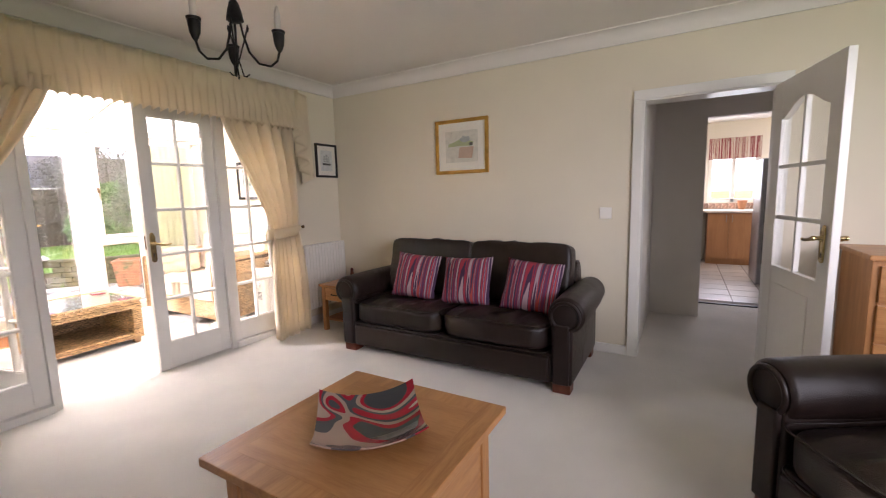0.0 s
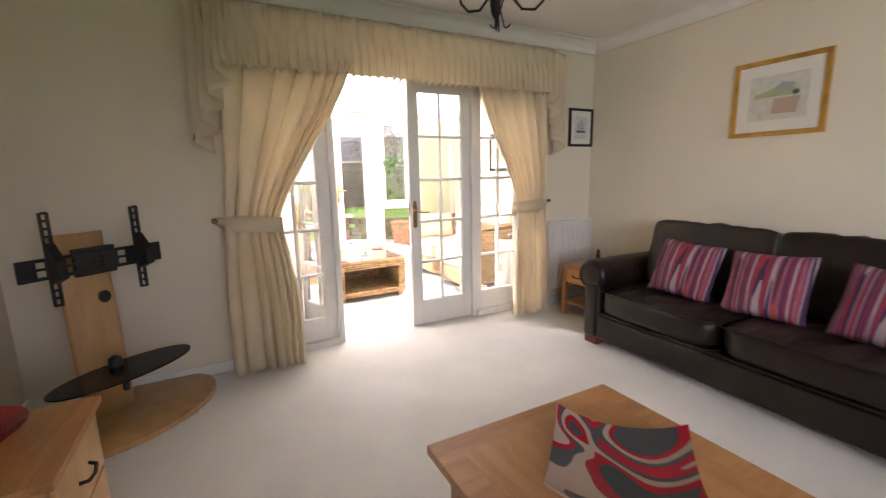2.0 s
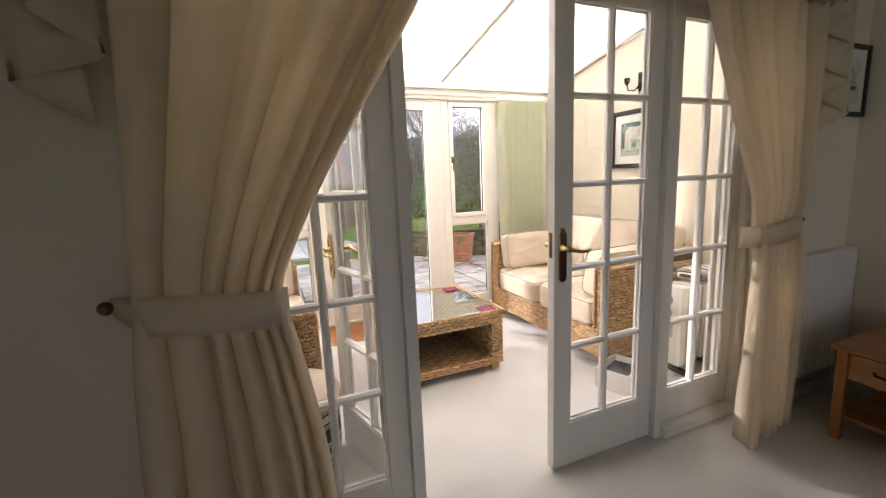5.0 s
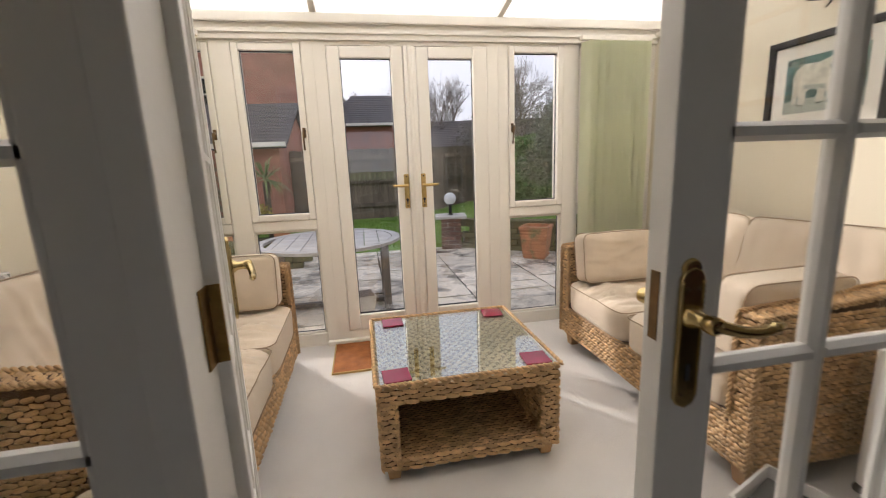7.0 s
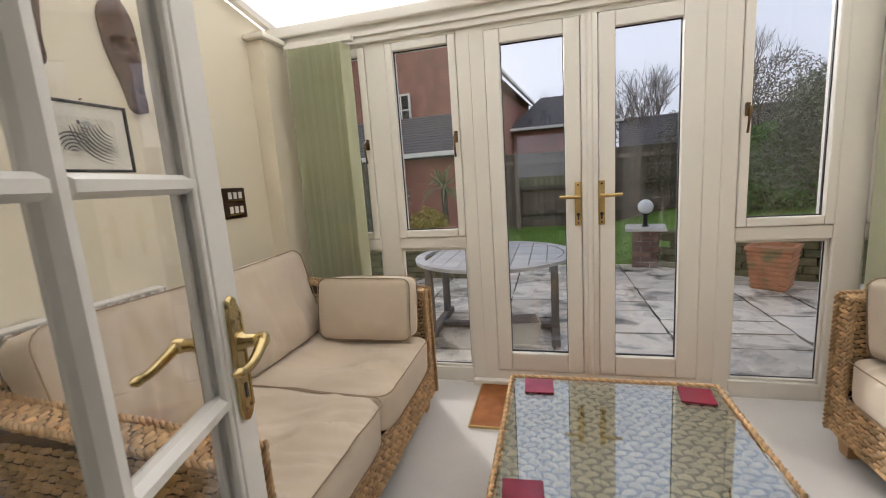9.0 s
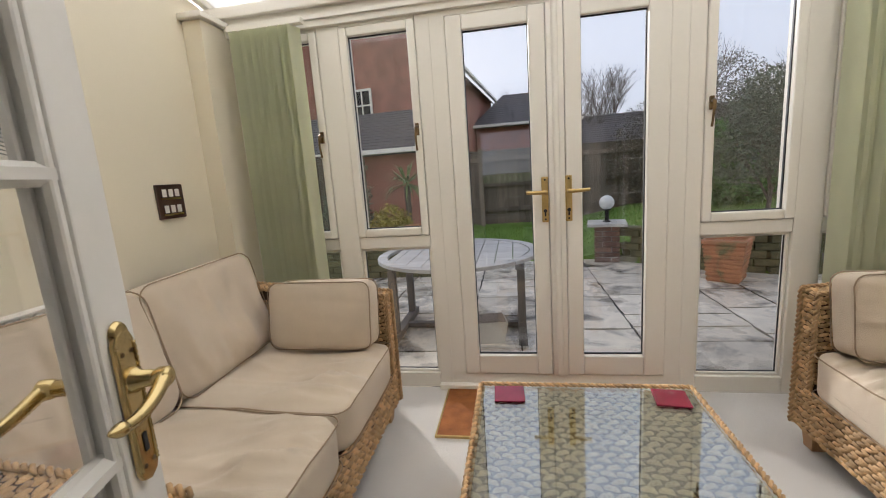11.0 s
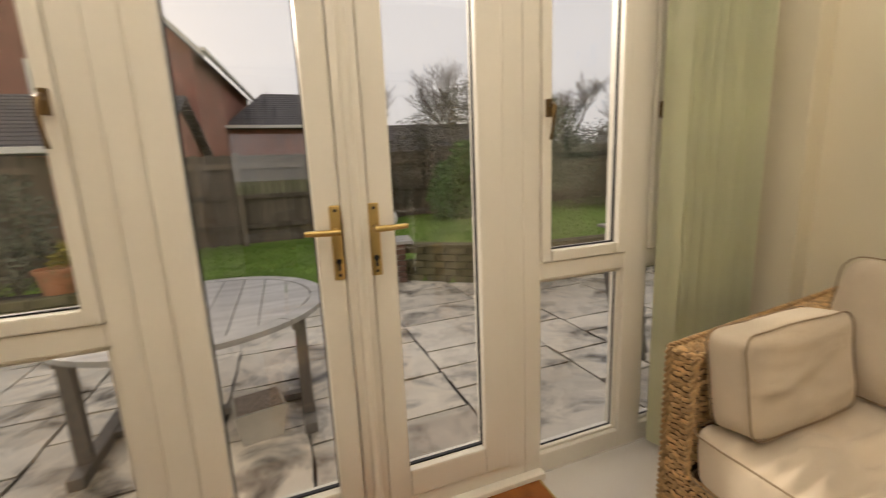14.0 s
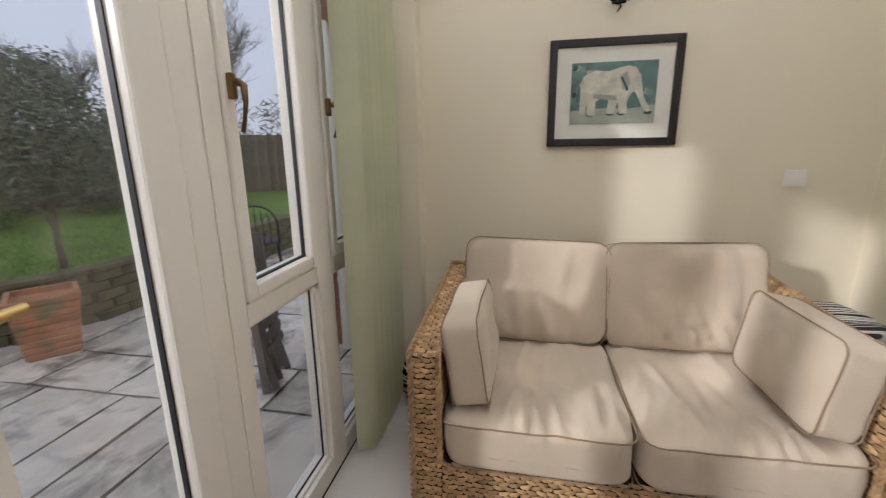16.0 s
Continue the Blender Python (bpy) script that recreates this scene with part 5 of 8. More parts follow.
def chandelier():
    c = thing("chandelier", "black wrought iron three-arm ceiling light", "ceiling light", pose(0.27, -1.66, 0))
    part("ceiling_rose", lathe([(0.05, 2.399), (0.05, 2.385), (0.03, 2.36), (0.008, 2.345)], 20), M_IRON, c, smooth=True)
    part("chain", tube([(0, 0, 2.35), (0, 0, 2.12)], 0.006, 8), M_IRON, c)
    part("hub", lathe([(0.006, 2.12), (0.02, 2.10), (0.03, 2.06), (0.035, 2.03), (0.015, 2.02)], 18), M_IRON, c, smooth=True)
    for a in (0, 120, 240):
        m = pose(0, 0, 0, 0, 0, a - 60)
        pts = [(0.02, 0, 2.03), (0.03, 0, 1.97), (0.05, 0, 1.90), (0.09, 0, 1.85), (0.14, 0, 1.838), (0.17, 0, 1.86), (0.182, 0, 1.90)]
        part("arm", moved(tube(pts, 0.005, 8), m), M_IRON, c, smooth="all")
        h = part("candle_cup", moved(joined(lathe([(0.006, 1.895), (0.012, 1.905), (0.020, 1.925), (0.024, 1.965), (0.020, 1.975)], 14, pose(0.182, 0, 0)), lathe([(0.026, 1.972), (0.028, 1.982), (0.022, 1.984)], 14, pose(0.182, 0, 0))), m), M_IRON, c, smooth=True)
        part("candle_tube", moved(lathe([(0.013, 1.98), (0.013, 2.05), (0.004, 2.085)], 14, pose(0.182, 0, 0)), m), translucent("frosted_candle_glass", (0.8, 0.78, 0.74), 0.5), h, "frosted candle bulb", smooth=True)
        part("twig", moved(tube([(0.02, 0.0, 1.80), (-0.01, 0.01, 1.90), (-0.04, 0.02, 2.00)], [0.003, 0.003, 0.004], 6), m), M_IRON, c, smooth="all")
        part("leaf_tip", moved(lathe([(0.002, -0.014), (0.006, 0), (0.002, 0.016)], 8, Matrix.Translation((-0.042, 0.021, 2.005))), m), M_IRON, c)
        part("root", moved(tube([(0.018, 0, 1.802), (0.03, 0.0, 1.797), (0.045, 0, 1.808)], 0.003, 6), m), M_IRON, c)


chandelier()

# hall door standing open
frame2 = thing("door_frame_hall", "white painted frame round the hall doorway", "door frame", kind="structure")
for y0, y1 in ((-3.09, -3.025), (-3.92, -3.855)):
    part("architrave", boxes((2.42, y0, 0, 2.4395, y1, 1.90), bevel=0.005), M_WHITE, frame2)
part("architrave", boxes((2.42, -3.92, 1.90, 2.4392, -3.025, 1.965), bevel=0.005), M_WHITE, frame2)
part("lining", boxes((2.43, -3.1, 0, 2.61, -3.088, 1.90)), M_WHITE, frame2)
part("lining", boxes((2.43, -3.857, 0, 2.61, -3.845, 1.90)), M_WHITE, frame2)
part("lining", boxes((2.43, -3.857, 1.888, 2.61, -3.088, 1.902)), M_WHITE, frame2)


def hall_door():
    d = thing("door_5", "white six-pane hall door standing open", "door", pose(2.425, -3.850, 0, 0, 0, 191.5), kind="structure")
    w, h, t = 0.745, 1.885, 0.018
    part("stile", boxes((0, -t, 0.01, 0.11, t, h), bevel=0.003), M_WHITE, d)
    part("stile", boxes((w - 0.11, -t, 0.01, w, t, h), bevel=0.003), M_WHITE, d)
    part("lower_panel", boxes((0.11, -t + 0.001, 0.01, w - 0.11, t - 0.001, 0.78), bevel=0.003), M_WHITE, d)
    part("raised_field", boxes((0.17, -t - 0.004, 0.16, w - 0.17, t + 0.004, 0.68), bevel=0.006), M_WHITE, d)
    arch = [(0.11, h), (0.11, 1.66)] + [(0.11 + (w - 0.22) * i / 16, 1.66 + 0.09 * math.sin(math.pi * i / 16) ** 1.5) for i in range(1, 16)] + [(w - 0.11, 1.66), (w - 0.11, h)]
    part("top_rail", prism(arch, 2 * t - 0.002, "Y", -t + 0.001), M_WHITE, d)
    part("glazing_bar", boxes((w / 2 - 0.011, -0.014, 0.78, w / 2 + 0.011, 0.014, 1.76), bevel=0.004), M_WHITE, d)
    for z in (1.08, 1.38):
        part("glazing_bar", boxes((0.11, -0.0135, z - 0.011, w / 2 - 0.011, 0.0135, z + 0.011), bevel=0.004), M_WHITE, d)
        part("glazing_bar", boxes((w / 2 + 0.011, -0.0135, z - 0.011, w - 0.11, 0.0135, z + 0.011), bevel=0.004), M_WHITE, d)
    for z0, z1 in ((0.78, 1.08), (1.08, 1.38), (1.38, 1.76)):
        for a, b in ((0.11, w / 2), (w / 2, w - 0.11)):
            part("pane", boxes((a, -0.002, z0, b, 0.002, z1)), M_GLASS, d).visible_shadow = False
    lever_handle(d, w - 0.055, 0.97, -1, -1, M_BRASS, plate=(0.038, 0.17))
    lever_handle(d, w - 0.055, 0.97, 1, -1, M_BRASS, plate=(0.038, 0.17))


hall_door()


def chest_of_drawers():
    t = thing("chest_of_drawers", "honey oak chest of drawers behind the open door", "chest", pose(2.16, -4.62, 0, 0, 0, -90))
    part("top", boxes((-0.44, -0.27, 0.885, 0.44, 0.25, 0.912), bevel=0.005), M_OAK, t)
    part("body", boxes((-0.42, -0.24, 0.03, 0.42, 0.24, 0.885), bevel=0.003), M_OAKZ, t)
    for k in range(4):
        z0 = 0.07 + 0.2 * k
        d = part("drawer", boxes((-0.39, -0.256, z0, 0.39, -0.239, z0 + 0.185), bevel=0.003), M_OAK, t)
        for x in (-0.2, 0.2):
            part("knob", lathe([(0.006, 0), (0.008, 0.012), (0.016, 0.02), (0.014, 0.028)], 12, Matrix.Translation((x, -0.255, z0 + 0.09)) @ pose(0, 0, 0, 90)), M_OAK, d, smooth=True)


chest_of_drawers()

# ---- kitchen seen through the hall ----
M_TILE = surface("stone_floor_tile", (0.46, 0.40, 0.33), 0.35, 0.15, 4.0, 0.03, 40.0, piece=0.1)
M_GROUT = surface("floor_grout", (0.22, 0.18, 0.15), 0.8, 0.1)
M_BEECH = wood("beech_cupboard_door", (0.42, 0.20, 0.075), (0.34, 0.15, 0.055), 0.4, 12.0, "Z")
M_STEEL = surface("brushed_steel", (0.35, 0.35, 0.36), 0.35, 0.1, 10.0, 0.02, 200.0, metal=1.0)
M_WORKTOP = surface("worktop", (0.72, 0.62, 0.50), 0.4, 0.1, 30.0, 0.0)
kf = solid("floor_kitchen", boxes((4.4, -6.0, -0.12, 8.0, -3.4, 0.0)), M_GROUT, "pale stone tiled kitchen floor", "tiled floor")
tile_me = mesh_of("floor_tile", boxes((-0.16, -0.16, 0.0005, 0.16, 0.16, 0.004), bevel=0.0015, seg=1), M_TILE)
for i in range(10):
    for j in range(4):
        piece("floor_tile", tile_me, kf, pose(4.75 + 0.33 * i, -3.72 - 0.33 * j, 0))
solid("trim_threshold", boxes((4.40, -4.6, 0.0, 4.44, -3.53, 0.012), bevel=0.003), M_GASKET, "dark threshold strip at the kitchen", "threshold")
for k in range(3):
    c = thing("base_cabinet", "beech kitchen base cabinet with steel bar handles", "cabinet", pose(7.29, -4.02 - 0.605 * k, 0), "kitchen base cabinets")
    part("body", boxes((0.02, -0.30, 0.10, 0.60, 0.30, 0.86)), M_BEECH, c)
    part("plinth", boxes((0.06, -0.30, 0.0, 0.60, 0.30, 0.10)), M_BEECH, c)
    for s in (-1, 1):
        d = part("door", boxes((0, min(0.003 * s, 0.297 * s), 0.11, 0.019, max(0.003 * s, 0.297 * s), 0.855), bevel=0.003), M_BEECH, c)
        part("handle", tube([(0.0, s * 0.04, 0.72), (-0.02, s * 0.04, 0.73), (-0.02, s * 0.04, 0.81), (0.0, s * 0.04, 0.82)], 0.005, 8), M_STEEL, d, "steel bar handle")
solid("worktop", boxes((7.26, -5.95, 0.865, 7.898, -3.535, 0.90), bevel=0.006), M_WORKTOP, "pale stone-effect kitchen worktop", "worktop", "thing")
M_SPLASH = surface("splashback_tile", (0.45, 0.28, 0.20), 0.25, 0.5, 30.0, 0.0, piece=0.35)
splash = thing("splashback", "brown and cream chequered tile splashback", "tiles", kind="structure")
spl_me = mesh_of("wall_tile", boxes((-0.006, -0.048, -0.048, 0, 0.048, 0.048), bevel=0.002, seg=1), M_SPLASH)
for i in range(14):
    for j in range(1):
        piece("wall_tile", spl_me, splash, pose(7.899, -3.60 - 0.1 * i, 0.955))
kw = thing("window_5", "white kitchen window above the worktop", "window", kind="structure")
part("frame", joined(boxes((7.92, -4.45, 1.02, 7.98, -4.39, 2.1), (7.92, -3.78, 1.02, 7.98, -3.72, 2.1), (7.92, -4.12, 1.02, 7.98, -4.06, 2.1), bevel=0.004), boxes((7.92, -4.39, 1.02, 7.98, -3.78, 1.08), (7.92, -4.39, 2.04, 7.98, -3.78, 2.1), bevel=0.004)), M_UPVC, kw)
part("pane", boxes((7.945, -4.39, 1.08, 7.95, -3.78, 2.04)), M_GLASS, kw).visible_shadow = False
rb = thing("roman_blind", "red and cream striped roman blind, half raised", "blind", pose(7.87, -4.085, 0))
M_RB = striped("red_cream_stripe", [(0.0, (0.22, 0.03, 0.03)), (0.45, (0.6, 0.5, 0.38)), (0.55, (0.22, 0.03, 0.03)), (0.62, (0.55, 0.42, 0.3))], 40.0, "Y")
for k, (z0, z1, y) in enumerate(((1.98, 2.12, 0.0), (1.86, 1.99, 0.012), (1.76, 1.87, 0.02))):
    part("fold", boxes((-0.015 - y, -0.37, z0, 0.0 - y, 0.37, z1), bevel=0.006), M_RB, rb)
pot = solid("plant_pot", joined(lathe([(0.045, 0), (0.07, 0.12), (0.075, 0.15), (0.065, 0.15), (0.055, 0.13)], 20)), flat("terracotta_pot", (0.45, 0.2, 0.09)), "small terracotta pot on the kitchen worktop", "pot", "thing", True)
pot.matrix_world = pose(7.72, -4.22, 0.901) @ Matrix.Scale(1.0, 4)
fr = thing("fridge_freezer", "tall dark steel fridge freezer in the kitchen", "fridge", pose(5.95, -4.50, 0))
part("body", boxes((-0.3, -0.3, 0.02, 0.3, 0.3, 1.62), bevel=0.01), M_STEEL, fr)
part("door", boxes((-0.328, -0.298, 0.72, -0.301, 0.298, 1.615), bevel=0.008), M_STEEL, fr)
part("door", boxes((-0.328, -0.298, 0.025, -0.301, 0.298, 0.715), bevel=0.008), M_STEEL, fr)
for z0, z1 in ((0.8, 1.3), (0.3, 0.66)):
    part("handle", tube([(-0.328, 0.25, z0), (-0.365, 0.25, z0 + 0.02), (-0.365, 0.25, z1 - 0.02), (-0.328, 0.25, z1)], 0.009, 8), M_BLACK, fr)

# ---- garden room things ----


def wicker_sofa(m, label):
    """A two-seat woven sofa: local x along its width, front towards -y, on the floor."""
    s = thing("wicker_sofa", label, "sofa", m, "wicker sofas")
    L, D, zf, zb = 1.40, 0.86, 0.655, 0.72
    h = L / 2
    a = 0.10
    part("base", boxes((-h + a, -D / 2 + 0.02, 0.085, h - a, D / 2 - 0.02, 0.26)), M_WEAVE_SHADE, s)
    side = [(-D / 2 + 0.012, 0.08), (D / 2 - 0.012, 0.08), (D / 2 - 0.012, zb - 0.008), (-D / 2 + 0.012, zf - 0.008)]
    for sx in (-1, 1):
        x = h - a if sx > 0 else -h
        arm = part("arm", prism(side, a - 0.02, "X", x + 0.01), M_WEAVE_SHADE, s)
        # outer, inner, front and top faces of the arm
        out = Matrix.Translation((sx * (h - 0.012), -sx * (D / 2), 0.08)) @ pose(0, 0, 0, 0, 0, 90 * sx)
        weave_panel(arm, D, zf - 0.085, out, 3 + sx)
        weave_panel(arm, D, zf - 0.30, Matrix.Translation((sx * (h - a + 0.012), sx * (D / 2), 0.29)) @ pose(0, 0, 0, 0, 0, -90 * sx), 9 + sx)
        weave_panel(arm, a, zf - 0.08, Matrix.Translation((x, -D / 2 + 0.012, 0.08)), 13 + sx, 0.033)
        weave_panel(arm, a, D, Matrix.Translation((x, -D / 2, zf - 0.012)) @ pose(0, 0, 0, -90 + math.degrees(math.atan2(zb - zf, D))) , 17 + sx, 0.033)
        xe = sx * (h - 0.004)
        part("edge_braid", braid([(xe, D / 2, zb), (xe, -D / 2, zf), (xe, -D / 2 - 0.002, 0.085)], 0.010), M_WICKER, arm, smooth="all")
        xi = sx * (h - a + 0.004)
        part("edge_braid", braid([(xi, D / 2, zb), (xi, -D / 2, zf), (xi, -D / 2 - 0.002, 0.27)], 0.010), M_WICKER, arm, smooth="all")
        for y in (-D / 2 + 0.06, D / 2 - 0.06):
            xx = sx * (h - 0.06)
            part("foot", moved(lathe([(0.035, 0.0), (0.048, 0.09)], 4), Matrix.Translation((xx, y, 0)) @ pose(0, 0, 0, 0, 0, 45)), M_FOOT, s, "pale tapered wooden foot")
    weave_panel(s, L - 2 * a, 0.19, Matrix.Translation((-h + a, -D / 2 + 0.012, 0.08)), 31)
    bk = part("back", boxes((-h + a, D / 2 - 0.08, 0.085, h - a, D / 2 - 0.012, zb)), M_WEAVE_SHADE, s)
    weave_panel(bk, L, zb - 0.085, Matrix.Translation((h, D / 2 - 0.010, 0.085)) @ pose(0, 0, 0, 0, 0, 180), 37)
    part("edge_braid", braid([(-h, D / 2 - 0.02, zb + 0.003), (h, D / 2 - 0.02, zb + 0.003)], 0.011), M_WICKER, bk, smooth="all")
    w = (L - 2 * a) / 2
    for i, sx in enumerate((-1, 1)):
        cx = sx * w / 2
        m1 = Matrix.Translation((cx, -D / 2 + 0.325, 0.36)) @ pose(0, 0, 0, 1.5, 0, 0.8 * sx)
        c = part("seat_cushion", moved(cushion(w - 0.004, 0.69, 0.18, 40 + i + 7 * (m.translation.x > 0), 9.0, 0.16, 0.011, 44, 0.050), m1), M_CANVAS, s, smooth="all")
        part("piping", moved(piping(w - 0.004, 0.69, 0.18, 40 + i, 0.0027, 0.05), m1), M_PIPING, c, smooth="all")
        m2 = Matrix.Translation((cx, D / 2 - 0.175, 0.655)) @ pose(0, 0, 0, 90 - 14, 0, 0) @ pose(0, 0, 0, 0, 0, 1.5 * sx)
        c = part("back_cushion", moved(cushion(w + 0.01, 0.44, 0.17, 50 + i + 7 * (m.translation.x > 0), 8.5, 0.20, 0.013, 34, 0.030), m2), M_CANVAS, s, smooth="all")
        part("piping", moved(piping(w + 0.01, 0.44, 0.17, 50 + i, 0.0027, 0.06), m2), M_PIPING, c, smooth="all")
        m3 = Matrix.Translation((sx * (h - a - 0.075), -D / 2 + 0.27, 0.60)) @ pose(0, 0, 0, 0, 90 + 9 * sx, 0) @ pose(0, 0, 0, 0, 0, 0)
        if m.translation.x < 0 and sx < 0:
            continue
        c = part("arm_cushion", moved(cushion(0.30, 0.48, 0.13, 60 + i, 9.0, 0.16, 0.007, 26, 0.008), m3), M_CANVAS, s, smooth="all")
        part("piping", moved(piping(0.30, 0.48, 0.13, 60 + i, 0.0027, 0.045), m3), M_PIPING, c, smooth="all")
    return s


wicker_sofa(pose(-0.70, 1.345, 0, 0, 0, 90), "seagrass woven sofa with beige piped cushions below the masks")
wicker_sofa(pose(1.855, 1.255, 0, 0, 0, -90), "seagrass woven sofa with beige piped cushions below the elephant print")


def wicker_table():
    t = thing("wicker_coffee_table", "seagrass woven coffee table with a glass top and open shelf", "table", pose(0.545, 1.26, 0))
    w, d, z = 0.362, 0.35, 0.405
    # solid bodies behind the weave, coloured as the shade of its gaps
    part("top_core", boxes((-w + 0.012, -d + 0.012, z - 0.075, w - 0.012, d - 0.012, z - 0.020)), M_WEAVE_SHADE, t)
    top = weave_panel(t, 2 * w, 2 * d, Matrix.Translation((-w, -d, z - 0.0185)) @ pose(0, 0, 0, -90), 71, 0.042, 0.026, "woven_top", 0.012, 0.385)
    top.data.materials[0] = M_SHEEN_WEAVE
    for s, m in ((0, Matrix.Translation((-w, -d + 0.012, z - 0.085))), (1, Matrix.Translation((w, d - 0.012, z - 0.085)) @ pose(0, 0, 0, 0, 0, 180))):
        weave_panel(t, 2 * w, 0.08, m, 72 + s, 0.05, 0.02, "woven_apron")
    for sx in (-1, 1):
        sd = part("side", boxes((sx * (w - 0.012), -d + 0.012, 0.055, sx * (w - 0.065), d - 0.012, z - 0.07)), M_WEAVE_SHADE, t)
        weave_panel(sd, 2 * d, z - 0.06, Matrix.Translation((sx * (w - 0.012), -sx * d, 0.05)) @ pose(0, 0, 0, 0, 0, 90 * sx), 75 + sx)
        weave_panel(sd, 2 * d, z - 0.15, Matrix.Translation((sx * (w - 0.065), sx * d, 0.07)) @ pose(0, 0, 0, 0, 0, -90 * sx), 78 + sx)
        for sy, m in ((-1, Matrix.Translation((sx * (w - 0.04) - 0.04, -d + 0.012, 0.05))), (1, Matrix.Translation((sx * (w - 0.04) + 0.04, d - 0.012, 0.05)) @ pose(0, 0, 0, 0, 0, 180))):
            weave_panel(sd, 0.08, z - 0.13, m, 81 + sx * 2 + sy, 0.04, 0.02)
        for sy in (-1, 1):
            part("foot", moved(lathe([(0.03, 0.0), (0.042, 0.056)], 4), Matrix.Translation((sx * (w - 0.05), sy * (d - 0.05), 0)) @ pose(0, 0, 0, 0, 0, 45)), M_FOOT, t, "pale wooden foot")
    part("shelf_core", boxes((-w + 0.06, -d + 0.012, 0.055, w - 0.06, d - 0.012, 0.085)), M_WEAVE_SHADE, t)
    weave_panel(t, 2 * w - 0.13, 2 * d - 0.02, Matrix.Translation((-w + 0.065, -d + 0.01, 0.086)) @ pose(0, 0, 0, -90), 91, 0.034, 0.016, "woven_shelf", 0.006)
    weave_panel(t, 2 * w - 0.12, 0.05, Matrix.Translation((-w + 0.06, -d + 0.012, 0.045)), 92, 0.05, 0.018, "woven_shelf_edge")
    bk = part("back", boxes((-w + 0.06, d - 0.05, 0.085, w - 0.06, d - 0.03, z - 0.07)), M_WEAVE_SHADE, t)
    weave_panel(bk, 2 * w - 0.13, z - 0.155, Matrix.Translation((-w + 0.065, d - 0.048, 0.085)), 95, 0.034, 0.017, "woven_panel", 0.008)
    part("edge_braid", braid([(-w, -d, z + 0.004), (w, -d, z + 0.004), (w, d, z + 0.004), (-w, d, z + 0.004), (-w, -d, z + 0.004)], 0.0085, 0.03), M_WICKER, t, smooth="all")
    part("glass_top", boxes((-w + 0.016, -d + 0.016, z - 0.004, w - 0.016, d - 0.016, z + 0.003), bevel=0.001, seg=1), M_TABLE_GLASS, t, "clear glass top").visible_shadow = False


wicker_table()
for x, y, r in ((0.265, 0.975, 4), (0.825, 0.978, -3), (0.29, 1.535, 2), (0.815, 1.53, -6)):
    c = solid("coaster", boxes((-0.052, -0.052, 0, 0.052, 0.052, 0.006), bevel=0.002), M_WINE, "square wine red coaster on the glass table top", "coaster", "thing", False, "coasters on the wicker table")
    c.matrix_world = pose(x, y, 0.4085, 0, 0, r)

solid("door_mat", boxes((-0.06, 1.87, 0.001, 1.17, 2.315, 0.012), bevel=0.003), M_COIR, "rust-brown coir mat set before the garden doors", "mat", "thing")
solid("trim_mat_edge", boxes((-0.068, 1.86, 0.0, -0.061, 2.318, 0.013), (1.171, 1.86, 0.0, 1.178, 2.318, 0.013), (-0.061, 1.86, 0.0, 1.171, 1.869, 0.0125), bevel=0.001, seg=1), M_SATIN_BRASS, "brass edging round the door mat", "trim")


def vertical_blind(x0, x1, label):
    b = thing("vertical_blind", label, "blind", pose((x0 + x1) / 2, 2.225, 0), "vertical blinds drawn aside")
    w = x1 - x0
    part("head_rail", boxes((-w / 2 - 0.02, -0.02, 1.955, w / 2 + 0.02, 0.02, 1.985), bevel=0.003), M_UPVC, b)
    n = 24
    slat = mesh_of("slat", prism([(-0.044, 0.0), (-0.02, 0.006), (0.0, 0.0075), (0.02, 0.006), (0.044, 0.0), (0.02, 0.0048), (0.0, 0.0063), (-0.02, 0.0048)], 1.90, "Z", 0.05), M_BLIND, True)
    for i in range(n):
        u = i / (n - 1) - 0.5
        piece("slat", slat, b, pose(u * (w - 0.05), 0.004 * math.sin(i * 2.1), 0, 0, 0, (66 if x0 < 0 else 114) + 9 * math.sin(i * 1.7)))
    part("chain", tube([(-w / 2 + 0.02 + (w - 0.04) * i / 24, -0.045 + 0.004 * math.sin(i), 0.06 + 0.012 * math.cos(i * 2.6)) for i in range(25)], 0.0018, 5), M_SWITCH, b)
    return b


vertical_blind(-1.03, -0.67, "sage green vertical blind drawn aside at the corner")
vertical_blind(1.69, 2.165, "sage green vertical blind drawn aside beside the sofa")
radiator(0.95, 0.18, 0.845, pose(-1.219, 0.39, 0, 0, 0, 90), "white panel radiator behind the wicker sofa")


